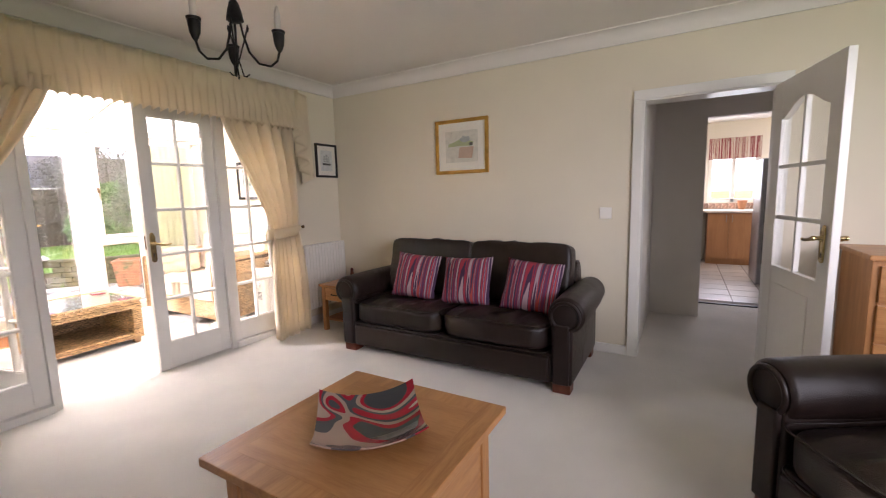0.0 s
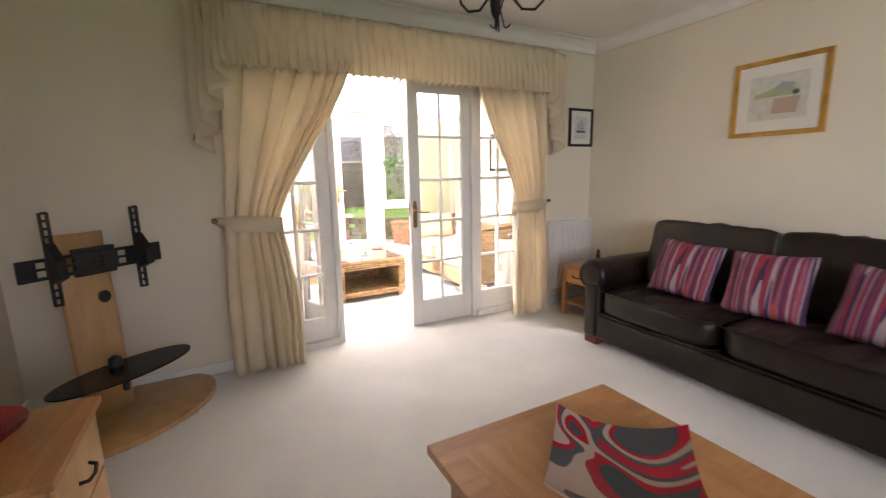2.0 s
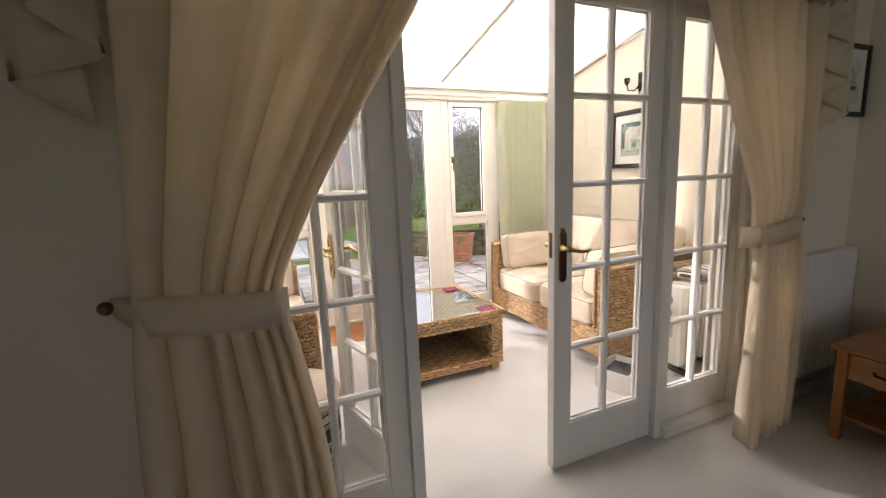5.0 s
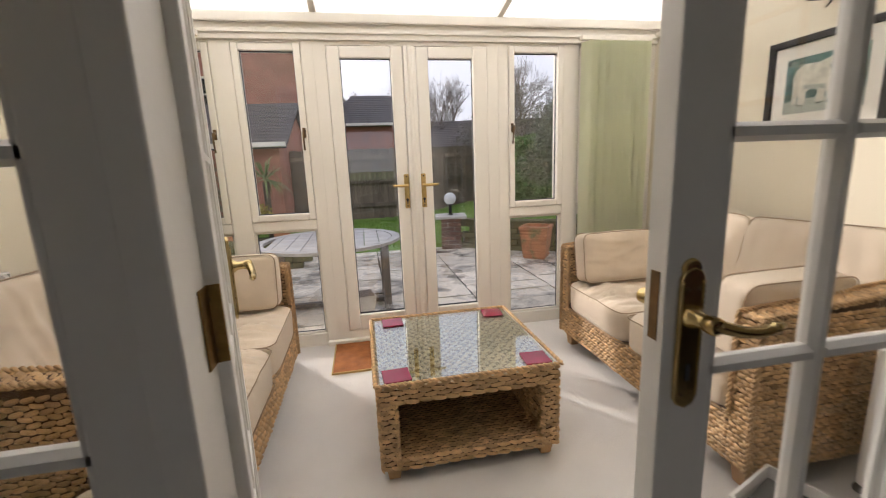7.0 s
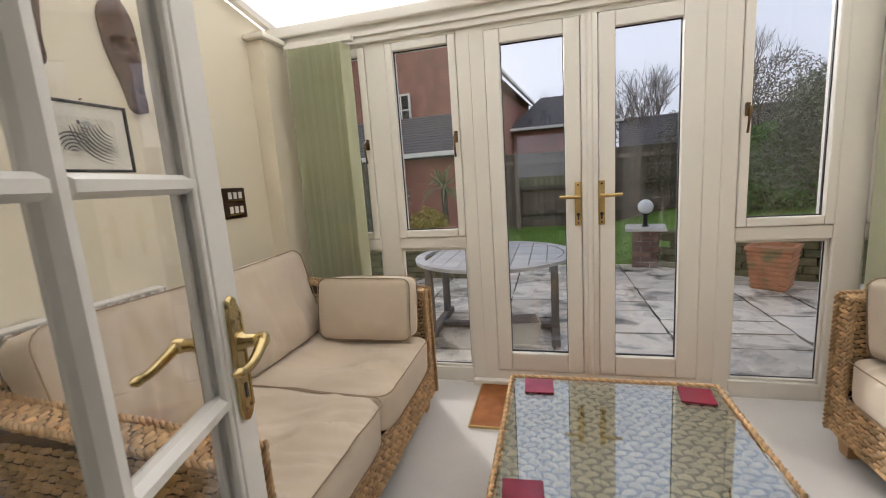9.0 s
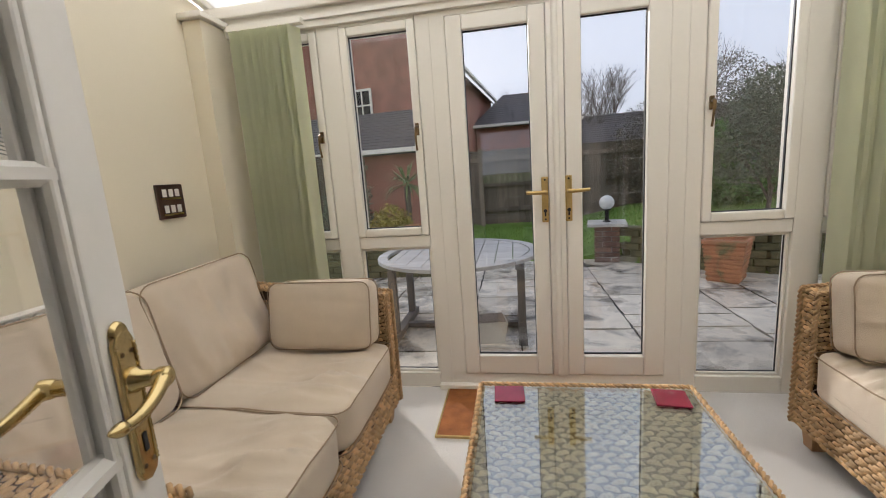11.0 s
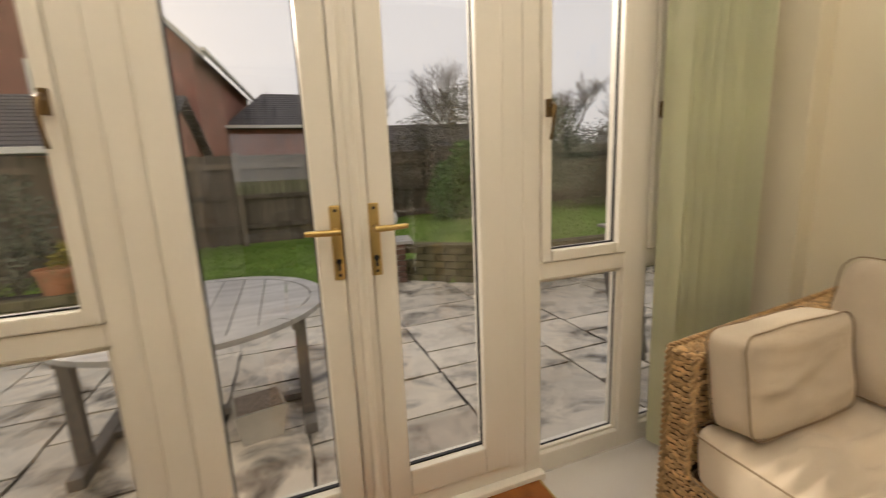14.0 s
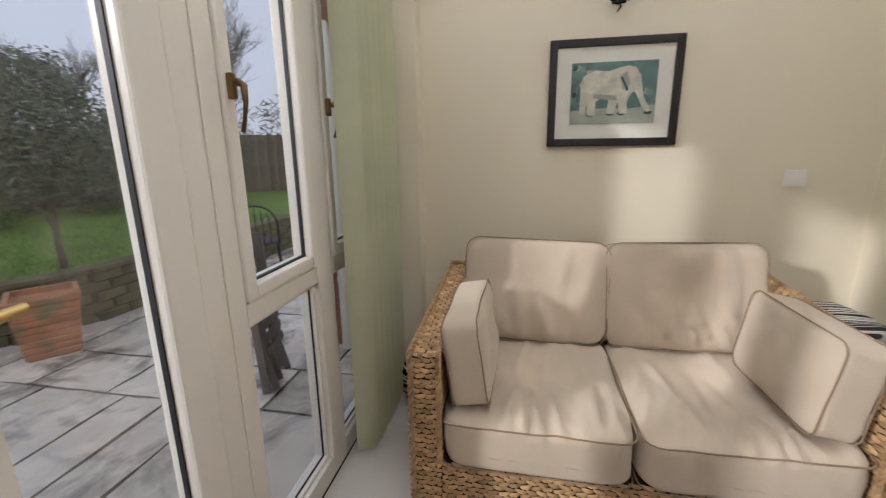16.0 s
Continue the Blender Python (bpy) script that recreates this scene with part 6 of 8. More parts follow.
def elephant(p, w, h, y):
    part("print", boxes((-w / 2, y - 0.001, -h / 2, w / 2, y, h / 2)), A_GLADE, p)
    pale, deep, mid = flat("pale_clearing", (0.40, 0.43, 0.36)), flat("dark_green_ink", (0.025, 0.06, 0.05)), flat("ear_shade", (0.34, 0.36, 0.31))
    for k in range(22):
        cx, cz = -0.46 + 0.92 * ((k * 0.381) % 1.0), -0.02 + 0.46 * ((k * 0.617) % 1.0)
        blot(p, "leaf_mass", oval(cx * w, cz * h, w * (0.03 + 0.012 * (k % 3)), h * 0.045, 11, wob=0.7, seed=k), y - 0.0011 - 0.00006 * k, (deep, flat("leaf_wash", (0.17, 0.28, 0.25)), mid)[k % 3])
    blot(p, "clearing", [(-w / 2, -h / 2), (w / 2, -h / 2), (w / 2, -h * 0.20), (w * 0.2, -h * 0.26), (-w * 0.1, -h * 0.24), (-w / 2, -h * 0.28)], y - 0.0028, pale)
    body = [(-0.38, -0.02), (-0.40, 0.14), (-0.35, 0.29), (-0.22, 0.37), (-0.06, 0.35), (0.06, 0.40), (0.16, 0.43), (0.25, 0.39), (0.31, 0.27), (0.33, 0.10), (0.36, -0.08), (0.42, -0.22), (0.45, -0.30), (0.41, -0.33), (0.34, -0.22), (0.27, -0.03), (0.24, 0.02), (0.20, -0.04), (0.17, -0.16), (0.18, -0.34), (0.09, -0.34), (0.06, -0.14), (0.02, -0.34), (-0.06, -0.34), (-0.05, -0.12), (-0.14, -0.08), (-0.20, -0.14), (-0.20, -0.36), (-0.29, -0.36), (-0.30, -0.16), (-0.33, -0.34), (-0.39, -0.33)]
    blot(p, "animal_shape", [(a * w, b * h) for a, b in body], y - 0.0034, A_BODY)
    blot(p, "belly_shade", [(-0.22 * w, -0.08 * h), (-0.05 * w, -0.11 * h), (0.06 * w, -0.12 * h), (0.03 * w, -0.04 * h), (-0.10 * w, -0.02 * h), (-0.24 * w, -0.01 * h)], y - 0.0044, mid)
    blot(p, "ear", [(0.07 * w, 0.26 * h), (0.14 * w, 0.34 * h), (0.19 * w, 0.16 * h), (0.16 * w, 0.02 * h), (0.10 * w, 0.06 * h)], y - 0.0044, mid)
    blot(p, "ear_edge", [(0.08 * w, 0.24 * h), (0.10 * w, 0.25 * h), (0.18 * w, 0.04 * h), (0.16 * w, 0.02 * h)], y - 0.0054, deep)
    blot(p, "tusk", [(0.25 * w, 0.02 * h), (0.27 * w, 0.03 * h), (0.33 * w, -0.10 * h), (0.31 * w, -0.09 * h)], y - 0.0054, M_MOUNT)
    blot(p, "tail", [(-0.40 * w, 0.12 * h), (-0.385 * w, 0.12 * h), (-0.41 * w, -0.14 * h), (-0.43 * w, -0.14 * h)], y - 0.0044, deep)
    for a, b in ((-0.26, -0.35), (0.11, -0.34), (-0.02, -0.34), (0.42, -0.33)):
        blot(p, "foot_shade", oval(a * w, b * h, w * 0.05, h * 0.03, 10, wob=0.3, seed=a), y - 0.0030, deep)


picture("elephant_picture", 0.565, 0.464, pose(2.399, 1.229, 1.508, 0, 0, -90), 0.034, 0.024, M_BLACKFRAME, 0.065, elephant, "black-framed faded elephant print on the side wall")


def zebra(p, w, h, y):
    part("print", boxes((-w / 2, y - 0.001, -h / 2, w / 2, y, h / 2)), flat("cream_print", (0.72, 0.70, 0.60)), p)
    pale, ink = flat("zebra_pale", (0.55, 0.54, 0.48)), A_DARK

    def arc(cx, cz, r0, r1, a0, a1, y1, mat, name="stripe"):
        st = [radians(a0 + (a1 - a0) * i / 8) for i in range(9)]
        taper = [0.25 + 0.75 * math.sin(math.pi * i / 8) for i in range(9)]
        mid, hw = (r0 + r1) / 2, (r1 - r0) / 2
        blot(p, name, [(cx + (mid + hw * k) * math.cos(a), cz + (mid + hw * k) * math.sin(a)) for a, k in zip(st, taper)] + [(cx + (mid - hw * k) * math.cos(a), cz + (mid - hw * k) * math.sin(a)) for a, k in reversed(list(zip(st, taper)))], y1, mat)

    blot(p, "flank", [(-0.44 * w, -0.36 * h), (-0.44 * w, 0.0), (-0.30 * w, 0.10 * h), (-0.10 * w, 0.06 * h), (-0.10 * w, -0.36 * h)], y - 0.0012, pale)
    blot(p, "neck", [(-0.12 * w, -0.36 * h), (-0.12 * w, 0.30 * h), (0.0, 0.38 * h), (0.20 * w, 0.22 * h), (0.44 * w, -0.22 * h), (0.44 * w, -0.36 * h)], y - 0.0016, pale)
    for k in range(6):
        arc(-0.27 * w, -0.40 * h, 0.06 * w * (k + 0.6), 0.06 * w * (k + 1.0), 25, 160, y - 0.0026, ink)
    for k in range(9):
        arc(0.46 * w, 0.42 * h, (0.24 + 0.062 * k) * w, (0.268 + 0.062 * k) * w, 188, 262, y - 0.0026, ink)
    for k in range(7):
        z = (0.26 - 0.075 * k) * h
        blot(p, "stripe", [(-0.11 * w, z), (0.02 * w - 0.006 * k * w, z - 0.05 * h), (0.02 * w - 0.006 * k * w, z - 0.085 * h), (-0.11 * w, z - 0.03 * h)], y - 0.0030, ink)
    blot(p, "mane", [(-0.14 * w, 0.34 * h), (0.02 * w, 0.42 * h), (0.20 * w, 0.24 * h), (0.05 * w, 0.30 * h)], y - 0.0034, A_GREY)
    blot(p, "ear", oval(-0.13 * w, 0.36 * h, 0.025 * w, 0.06 * h, 10), y - 0.0038, ink)


zb = picture("zebra_picture", 0.303, 0.240, pose(-1.219, 1.199, 1.425, 0, 0, 90), 0.010, 0.014, M_BLACKFRAME, 0.042, zebra, "thin black-framed zebra print on the yellow wall")
part("nail", tube([(0, -0.001, 0.128), (0, -0.008, 0.130)], 0.003, 8), M_BRONZE, zb)


def mask(m, label):
    """A long carved face-shaped board: one plain mesh."""
    bm = bmesh.new()
    rows, cols = 60, 24
    top = []
    for r in range(rows + 1):
        v = r / rows
        k = min(1.0, max(0.0, (v - 0.12) / 0.5))
        half = 0.036 + 0.032 * k * k * (3 - 2 * k)
        half *= max(0.05, 1 - (1 - min(1, v / 0.10)) ** 2) ** 0.5 * max(0.05, 1 - max(0.0, (v - 0.78) / 0.22) ** 2) ** 0.5
        row = []
        for c in range(cols + 1):
            u = c / cols * 2 - 1
            y = -0.012 - 0.035 * (1 - u * u)
            y -= 0.018 * math.exp(-(u / 0.18) ** 2) * (1 if 0.3 < v < 0.62 else 0.2)
            for eu in (-0.45, 0.45):
                y += 0.034 * math.exp(-((u - eu) / 0.26) ** 4 - ((v - 0.60) / 0.055) ** 4)
            y += 0.030 * math.exp(-(u / 0.4) ** 4 - ((v - 0.2) / 0.04) ** 4)
            y += 0.0028 * math.sin(v * 130 + abs(u) * 16) * (1 if abs(u) > 0.5 or v < 0.3 else 0.2)
            row.append(bm.verts.new((u * half, y, v * 0.41 - 0.205)))
        top.append(row)
    back = [[bm.verts.new((v.co.x, 0.0, v.co.z)) for v in row] for row in top]
    for a, b in ((top, 0), (back, 1)):
        for r in range(rows):
            for c in range(cols):
                q = (a[r][c], a[r][c + 1], a[r + 1][c + 1], a[r + 1][c])
                bm.faces.new(q if not b else q[::-1])
    loop_t = [top[0][c] for c in range(cols + 1)] + [top[r][cols] for r in range(1, rows + 1)] + [top[rows][c] for c in range(cols - 1, -1, -1)] + [top[r][0] for r in range(rows - 1, 0, -1)]
    loop_b = [back[0][c] for c in range(cols + 1)] + [back[r][cols] for r in range(1, rows + 1)] + [back[rows][c] for c in range(cols - 1, -1, -1)] + [back[r][0] for r in range(rows - 1, 0, -1)]
    for i in range(len(loop_t)):
        j = (i + 1) % len(loop_t)
        bm.faces.new((loop_t[i], loop_b[i], loop_b[j], loop_t[j]))
    bmesh.ops.recalc_face_normals(bm, faces=bm.faces[:])
    ob = solid("wooden_mask", bm, M_MASK, label, "mask", "thing", "all", "masks on the yellow wall")
    ob.matrix_world = m


mask(pose(-1.219, 1.392, 1.735, 0, -6, 90), "long carved dark wooden mask on the yellow wall")
mask(pose(-1.219, 1.065, 1.841, 0, -5, 90), "long carved dark wooden mask hung higher up")

# six-gang switch panel
pn = thing("switch_panel", "dark wooden six-gang switch plate with brass switches", "switch", pose(-1.219, 1.854, 1.150, 0, 0, 90))
part("plate", boxes((-0.075, -0.012, -0.077, 0.075, 0, 0.077), bevel=0.004), M_DARKWOOD, pn)
for z in (-0.036, 0.036):
    part("brass_strip", boxes((-0.056, -0.0145, z - 0.026, 0.056, -0.012, z - 0.018)), M_BRASS, pn)
    for x in (-0.036, 0, 0.036):
        part("switch", boxes((x - 0.011, -0.017, z - 0.014, x + 0.011, -0.012, z + 0.020), bevel=0.002), M_SWITCH, pn)
so = thing("wall_socket", "white spur socket plate above the sofa", "socket", pose(2.399, 0.438, 1.125, 0, 0, -90))
part("plate", boxes((-0.043, -0.009, -0.036, 0.043, 0, 0.036), bevel=0.003), M_SWITCH, so)
part("rocker", boxes((-0.008, -0.012, -0.01, 0.008, -0.009, 0.01), bevel=0.001), M_SWITCH, so)


def sconce(m, label):
    s = thing("wall_light", label, "wall light", m)
    part("back_plate", boxes((-0.03, -0.012, -0.07, 0.03, 0, 0.07), bevel=0.008), M_IRON, s)
    for sx in (-1, 1):
        part("arm", tube([(0, -0.012, -0.02), (sx * 0.03, -0.05, -0.07), (sx * 0.07, -0.07, -0.06), (sx * 0.08, -0.075, -0.01)], 0.005, 8), M_IRON, s, smooth="all")
        part("candle_cup", lathe([(0.006, -0.02), (0.02, 0.0), (0.024, 0.03), (0.02, 0.035)], 14, pose(sx * 0.08, -0.075, 0)), M_IRON, s, smooth=True)
    part("twig", tube([(0, -0.015, -0.06), (0.004, -0.03, -0.09), (-0.01, -0.035, -0.11)], [0.004, 0.004, 0.002], 6), M_IRON, s)


sconce(pose(2.399, 1.23, 1.945, 0, 0, -90), "black iron twin-arm wall light above the print")

# pouffe by the inner doors
pf = thing("pouffe", "round black and white striped stool with a cream seat", "stool", pose(-0.42, 0.46, 0))
part("body", lathe([(0.15, 0.0), (0.185, 0.02), (0.20, 0.15), (0.20, 0.29), (0.19, 0.335)], 36), M_ZEBRA_CLOTH, pf, smooth=True)
part("seat_pad", lathe([(0.19, 0.337), (0.205, 0.35), (0.207, 0.38), (0.19, 0.405), (0.12, 0.418), (0.001, 0.42)], 36), M_CANVAS, pf, "round cream seat pad", smooth=True)
part("edge_braid", moved(braid([(0.205 * math.cos(2 * math.pi * i / 40), 0.205 * math.sin(2 * math.pi * i / 40), 0.35) for i in range(41)], 0.009), Matrix.Identity(4)), M_WICKER, pf, smooth="all")

# oil heater
ht = thing("oil_heater", "white finned oil-filled heater beside the sofa", "heater", pose(1.985, 0.385, 0, 0, 0, 0))
for i in range(7):
    part("fin", boxes((-0.16 + 0.045 * i, -0.075, 0.09, -0.145 + 0.045 * i, 0.075, 0.56), bevel=0.007, seg=3), M_RADIATOR, ht, smooth=True)
bx_ctl = part("control_box", boxes((-0.23, -0.08, 0.07, -0.165, 0.08, 0.57), bevel=0.02, seg=3), M_RADIATOR, ht, smooth=True)
for z in (0.40, 0.48):
    part("dial", lathe([(0.026, 0), (0.028, 0.022)], 20, Matrix.Translation((-0.231, 0, z)) @ pose(0, 0, 0, 0, -90)), M_SWITCH, bx_ctl, smooth=True)
for k in range(6):
    part("vent_slot", boxes((-0.232, -0.03, 0.25 + 0.014 * k, -0.2295, 0.03, 0.256 + 0.014 * k)), M_GASKET, bx_ctl)
for x in (-0.15, 0.12):
    part("foot", boxes((x - 0.02, -0.12, 0.0, x + 0.02, 0.12, 0.03), bevel=0.01), M_BLACK, ht)
    part("leg", boxes((x - 0.012, -0.02, 0.028, x + 0.012, 0.02, 0.095)), M_BLACK, ht)
# magazine crate on the floor
cr = thing("magazine_box", "low white open box of papers on the carpet", "box", pose(1.42, 0.42, 0, 0, 0, 20))
part("box_body", boxes((-0.13, -0.10, 0, -0.12, 0.10, 0.12), (0.12, -0.10, 0, 0.13, 0.10, 0.12), (-0.12, -0.10, 0, 0.12, -0.09, 0.12), (-0.12, 0.09, 0, 0.12, 0.10, 0.12), (-0.12, -0.09, 0, 0.12, 0.09, 0.01)), M_SWITCH, cr)
for k in range(4):
    part("magazine", moved(boxes((-0.105, -0.08, 0.01 + 0.02 * k, 0.105, 0.08, 0.026 + 0.02 * k)), pose(0.004 * (k % 2), 0, 0, 0, 0, 2 * k - 3)), (M_PAPER, A_GREY, M_PAPER, A_DARK)[k], cr)

# striped bag between sofa and wall
bg = solid("striped_bag", cushion(0.30, 0.20, 0.06, 77, 4.0, 0.2, 0.008, 14), M_ZEBRA_X, "black and white striped bag lying on the heater", "bag", "thing", "all", "striped bags")
bg.matrix_world = pose(2.05, 0.40, 0.605, 0, 0, 4)
bg = solid("striped_bag", cushion(0.17, 0.30, 0.26, 78, 3.0, 0.1, 0.01, 14), M_ZEBRA_CLOTH, "black and white striped bag on the floor by the blind", "bag", "thing", "all", "striped bags")
bg.matrix_world = pose(2.16, 2.05, 0.135, 0, 0, 0)

# ---- garden ----
M_SOIL = surface("wet_mortar_bed", (0.026, 0.022, 0.018), 0.9, 0.3, 4.0, 0.2, 60.0)
M_LAWN = surface("lawn_turf", (0.15, 0.25, 0.035), 0.95, 0.35, 1.6, 0.4, 120.0)
M_GRASS = surface("grass_blades", (0.18, 0.32, 0.045), 0.7, 0.4, 5.0, 0.0)
M_SLAB = surface("wet_sandstone_slab", (0.76, 0.69, 0.57), 0.45, 0.16, 5.0, 0.30, 14.0, piece=0.20)


def weathering(m, stain, scale, low, high, wet):
    """Dark algae stains with a shape of their own, and puddled wet gloss."""
    n, l = m.node_tree.nodes, m.node_tree.links
    b = n["Principled BSDF"]
    src = b.inputs["Base Color"].links[0].from_socket
    geo, tx, rp, mix = n.new("ShaderNodeNewGeometry"), n.new("ShaderNodeTexNoise"), n.new("ShaderNodeMapRange"), n.new("ShaderNodeMix")
    mix.data_type = "RGBA"
    tx.inputs["Scale"].default_value, tx.inputs["Detail"].default_value, tx.inputs["Roughness"].default_value, tx.inputs["Distortion"].default_value = scale, 7, 0.62, 0.5
    l.new(geo.outputs["Position"], tx.inputs["Vector"])
    rp.inputs["From Min"].default_value, rp.inputs["From Max"].default_value = low, high
    l.new(tx.outputs[0], rp.inputs[0])
    l.new(rp.outputs[0], mix.inputs[0])
    l.new(src, mix.inputs[6])
    mix.inputs[7].default_value = (*stain, 1)
    l.new(mix.outputs[2], b.inputs["Base Color"])
    t2, r2 = n.new("ShaderNodeTexNoise"), n.new("ShaderNodeMapRange")
    t2.inputs["Scale"].default_value, t2.inputs["Detail"].default_value = 1.7, 4
    l.new(geo.outputs["Position"], t2.inputs["Vector"])
    r2.inputs["From Min"].default_value, r2.inputs["From Max"].default_value = 0.4, 0.6
    r2.inputs["To Min"].default_value, r2.inputs["To Max"].default_value = 0.6, wet
    l.new(t2.outputs[0], r2.inputs[0])
    l.new(r2.outputs[0], b.inputs["Roughness"])


weathering(M_SLAB, (0.13, 0.115, 0.095), 2.6, 0.49, 0.66, 0.10)
M_BRICK = surface("red_garden_brick", (0.30, 0.13, 0.085), 0.85, 0.35, 14.0, 0.2, 60.0, piece=0.25)
M_PILLAR = surface("brown_pillar_brick", (0.20, 0.115, 0.08), 0.85, 0.4, 12.0, 0.2, 60.0, piece=0.25)
M_HOUSE_BRICK = surface("red_house_brick", (0.42, 0.185, 0.135), 0.9, 0.32, 2.6, 0.15, 18.0, piece=0.12)
M_BLOCK = surface("mossy_walling_block", (0.135, 0.125, 0.06), 0.9, 0.5, 9.0, 0.25, 50.0, piece=0.15)
M_SLATE = surface("grey_roof_tile", (0.10, 0.09, 0.09), 0.7, 0.3, 3.0, 0.2, 20.0, piece=0.15)
M_FENCE = wood("weathered_fence_board", (0.24, 0.19, 0.135), (0.115, 0.09, 0.065), 0.85, 8.0, "Z", 0.1, piece=0.3)
M_TEAK = wood("silvered_teak", (0.52, 0.51, 0.49), (0.36, 0.35, 0.33), 0.42, 14.0, "X", 0.05, piece=0.1)
M_TEAK_DARK = wood("weathered_teak_legs", (0.20, 0.18, 0.16), (0.11, 0.10, 0.09), 0.7, 14.0, "Z", 0.05)
M_TERRA = surface("terracotta", (0.52, 0.23, 0.11), 0.85, 0.3, 6.0, 0.15, 60.0)
M_CAPSTONE = surface("pale_cap_stone", (0.50, 0.48, 0.43), 0.6, 0.2, 5.0, 0.1, 50.0)
M_GLOBE = translucent("white_globe_plastic", (0.88, 0.88, 0.86), 0.4, 0.3)
M_BARK = surface("grey_bark", (0.14, 0.115, 0.09), 0.9, 0.4, 12.0, 0.3, 60.0)
M_TWIG = surface("bare_twigs", (0.13, 0.10, 0.08), 0.9, 0.4, 2.0, 0.0)


def leaf_material(name, base, vary=0.5):
    m = bpy.data.materials.new(name)
    n, l = nodes_of(m)
    b = n["Principled BSDF"]
    b.inputs["Roughness"].default_value = 0.55
    g, hsv, rng = n.new("ShaderNodeNewGeometry"), n.new("ShaderNodeHueSaturation"), n.new("ShaderNodeMapRange")
    rng.inputs["To Min"].default_value, rng.inputs["To Max"].default_value = 1 - vary, 1 + vary
    l.new(g.outputs["Random Per Island"], rng.inputs[0])
    l.new(rng.outputs[0], hsv.inputs["Value"])
    hsv.inputs["Color"].default_value = (*base, 1)
    l.new(hsv.outputs[0], b.inputs["Base Color"])
    return m


M_OLIVE = leaf_material("olive_leaf", (0.15, 0.17, 0.115))
M_LAUREL = leaf_material("laurel_leaf", (0.09, 0.19, 0.035))
M_SHRUB = leaf_material("dull_hedge_leaf", (0.115, 0.105, 0.068), 0.4)
M_GOLD_LEAF = leaf_material("golden_leaf", (0.32, 0.27, 0.04))
M_CYPRESS = leaf_material("cypress_leaf", (0.03, 0.055, 0.03))
M_BLADE_LEAF = leaf_material("palm_blade", (0.17, 0.22, 0.08), 0.3)


def wall_line(x):
    """y of the low retaining wall at x."""
    return 6.1 - 0.60 * (x - 1.75) - 0.07 * math.sin(3 * x) if x < 3.2 else 5.23 - 0.04 * (x - 3.2) - 0.07 * math.sin(3 * 3.2)


def ground_z(x, y):
    if y < 5.0 or (y < 6.3 and x < 1.75) or (x >= 1.75 and y < wall_line(x) + 0.02):
        return -0.24
    k = min(1.0, max(0.0, (x - 1.2) / 1.6))
    near = -0.13 + 0.33 * k
    far = min(1.0, max(0.0, (y - 6.3) / 3.2))
    return near + (0.12 if k < 0.01 else 0.10) * far


def ground_sheet():
    xs = [-300, -90, -40, -20, -12, -8, -5] + [-4 + 0.15 * i for i in range(84)] + [9, 10, 12, 14, 20, 40, 90, 300]
    ys = [2.42, 3.5, 4.6] + [4.8 + 0.08 * i for i in range(21)] + [6.5, 6.8, 7.4, 8.0, 8.8, 9.6, 11, 14, 18, 25, 40, 90, 400]
    bm = bmesh.new()
    g = [[bm.verts.new((x, y, ground_z(x, y))) for x in xs] for y in ys]
    for a, b in zip(g, g[1:]):
        for i in range(len(xs) - 1):
            bm.faces.new((a[i], a[i + 1], b[i + 1], b[i]))
    return bm


solid("ground", ground_sheet(), M_LAWN, "damp green lawn and garden ground", "ground", smooth=True)
solid("ground_around_house", boxes((-300, -200, -0.6, 300, 2.41, -0.26)), M_LAWN, "ground round the house", "ground")


def grass():
    rng = np.random.default_rng(5)
    verts, faces = [], []
    for _ in range(26000):
        x, y = rng.uniform(-3.0, 7.0), rng.uniform(5.1, 9.4)
        if x < 1.75 and y < 6.35 or x >= 1.75 and y < wall_line(x) + 0.1:
            continue
        z = ground_z(x, y)
        a, h, w = rng.uniform(0, 6.28), rng.uniform(0.02, 0.055), 0.006
        dx, dy = math.cos(a) * w, math.sin(a) * w
        k = len(verts)
        verts += [(x - dx, y - dy, z), (x + dx, y + dy, z), (x + rng.uniform(-0.02, 0.02), y + rng.uniform(-0.02, 0.02), z + h)]
        faces.append((k, k + 1, k + 2))
    me = bpy.data.meshes.new("grass")
    me.from_pydata(verts, [], faces)
    me.materials.append(M_GRASS)
    tagged(new("grass", me), "short damp lawn grass", "grass", "", "stuff")


grass()


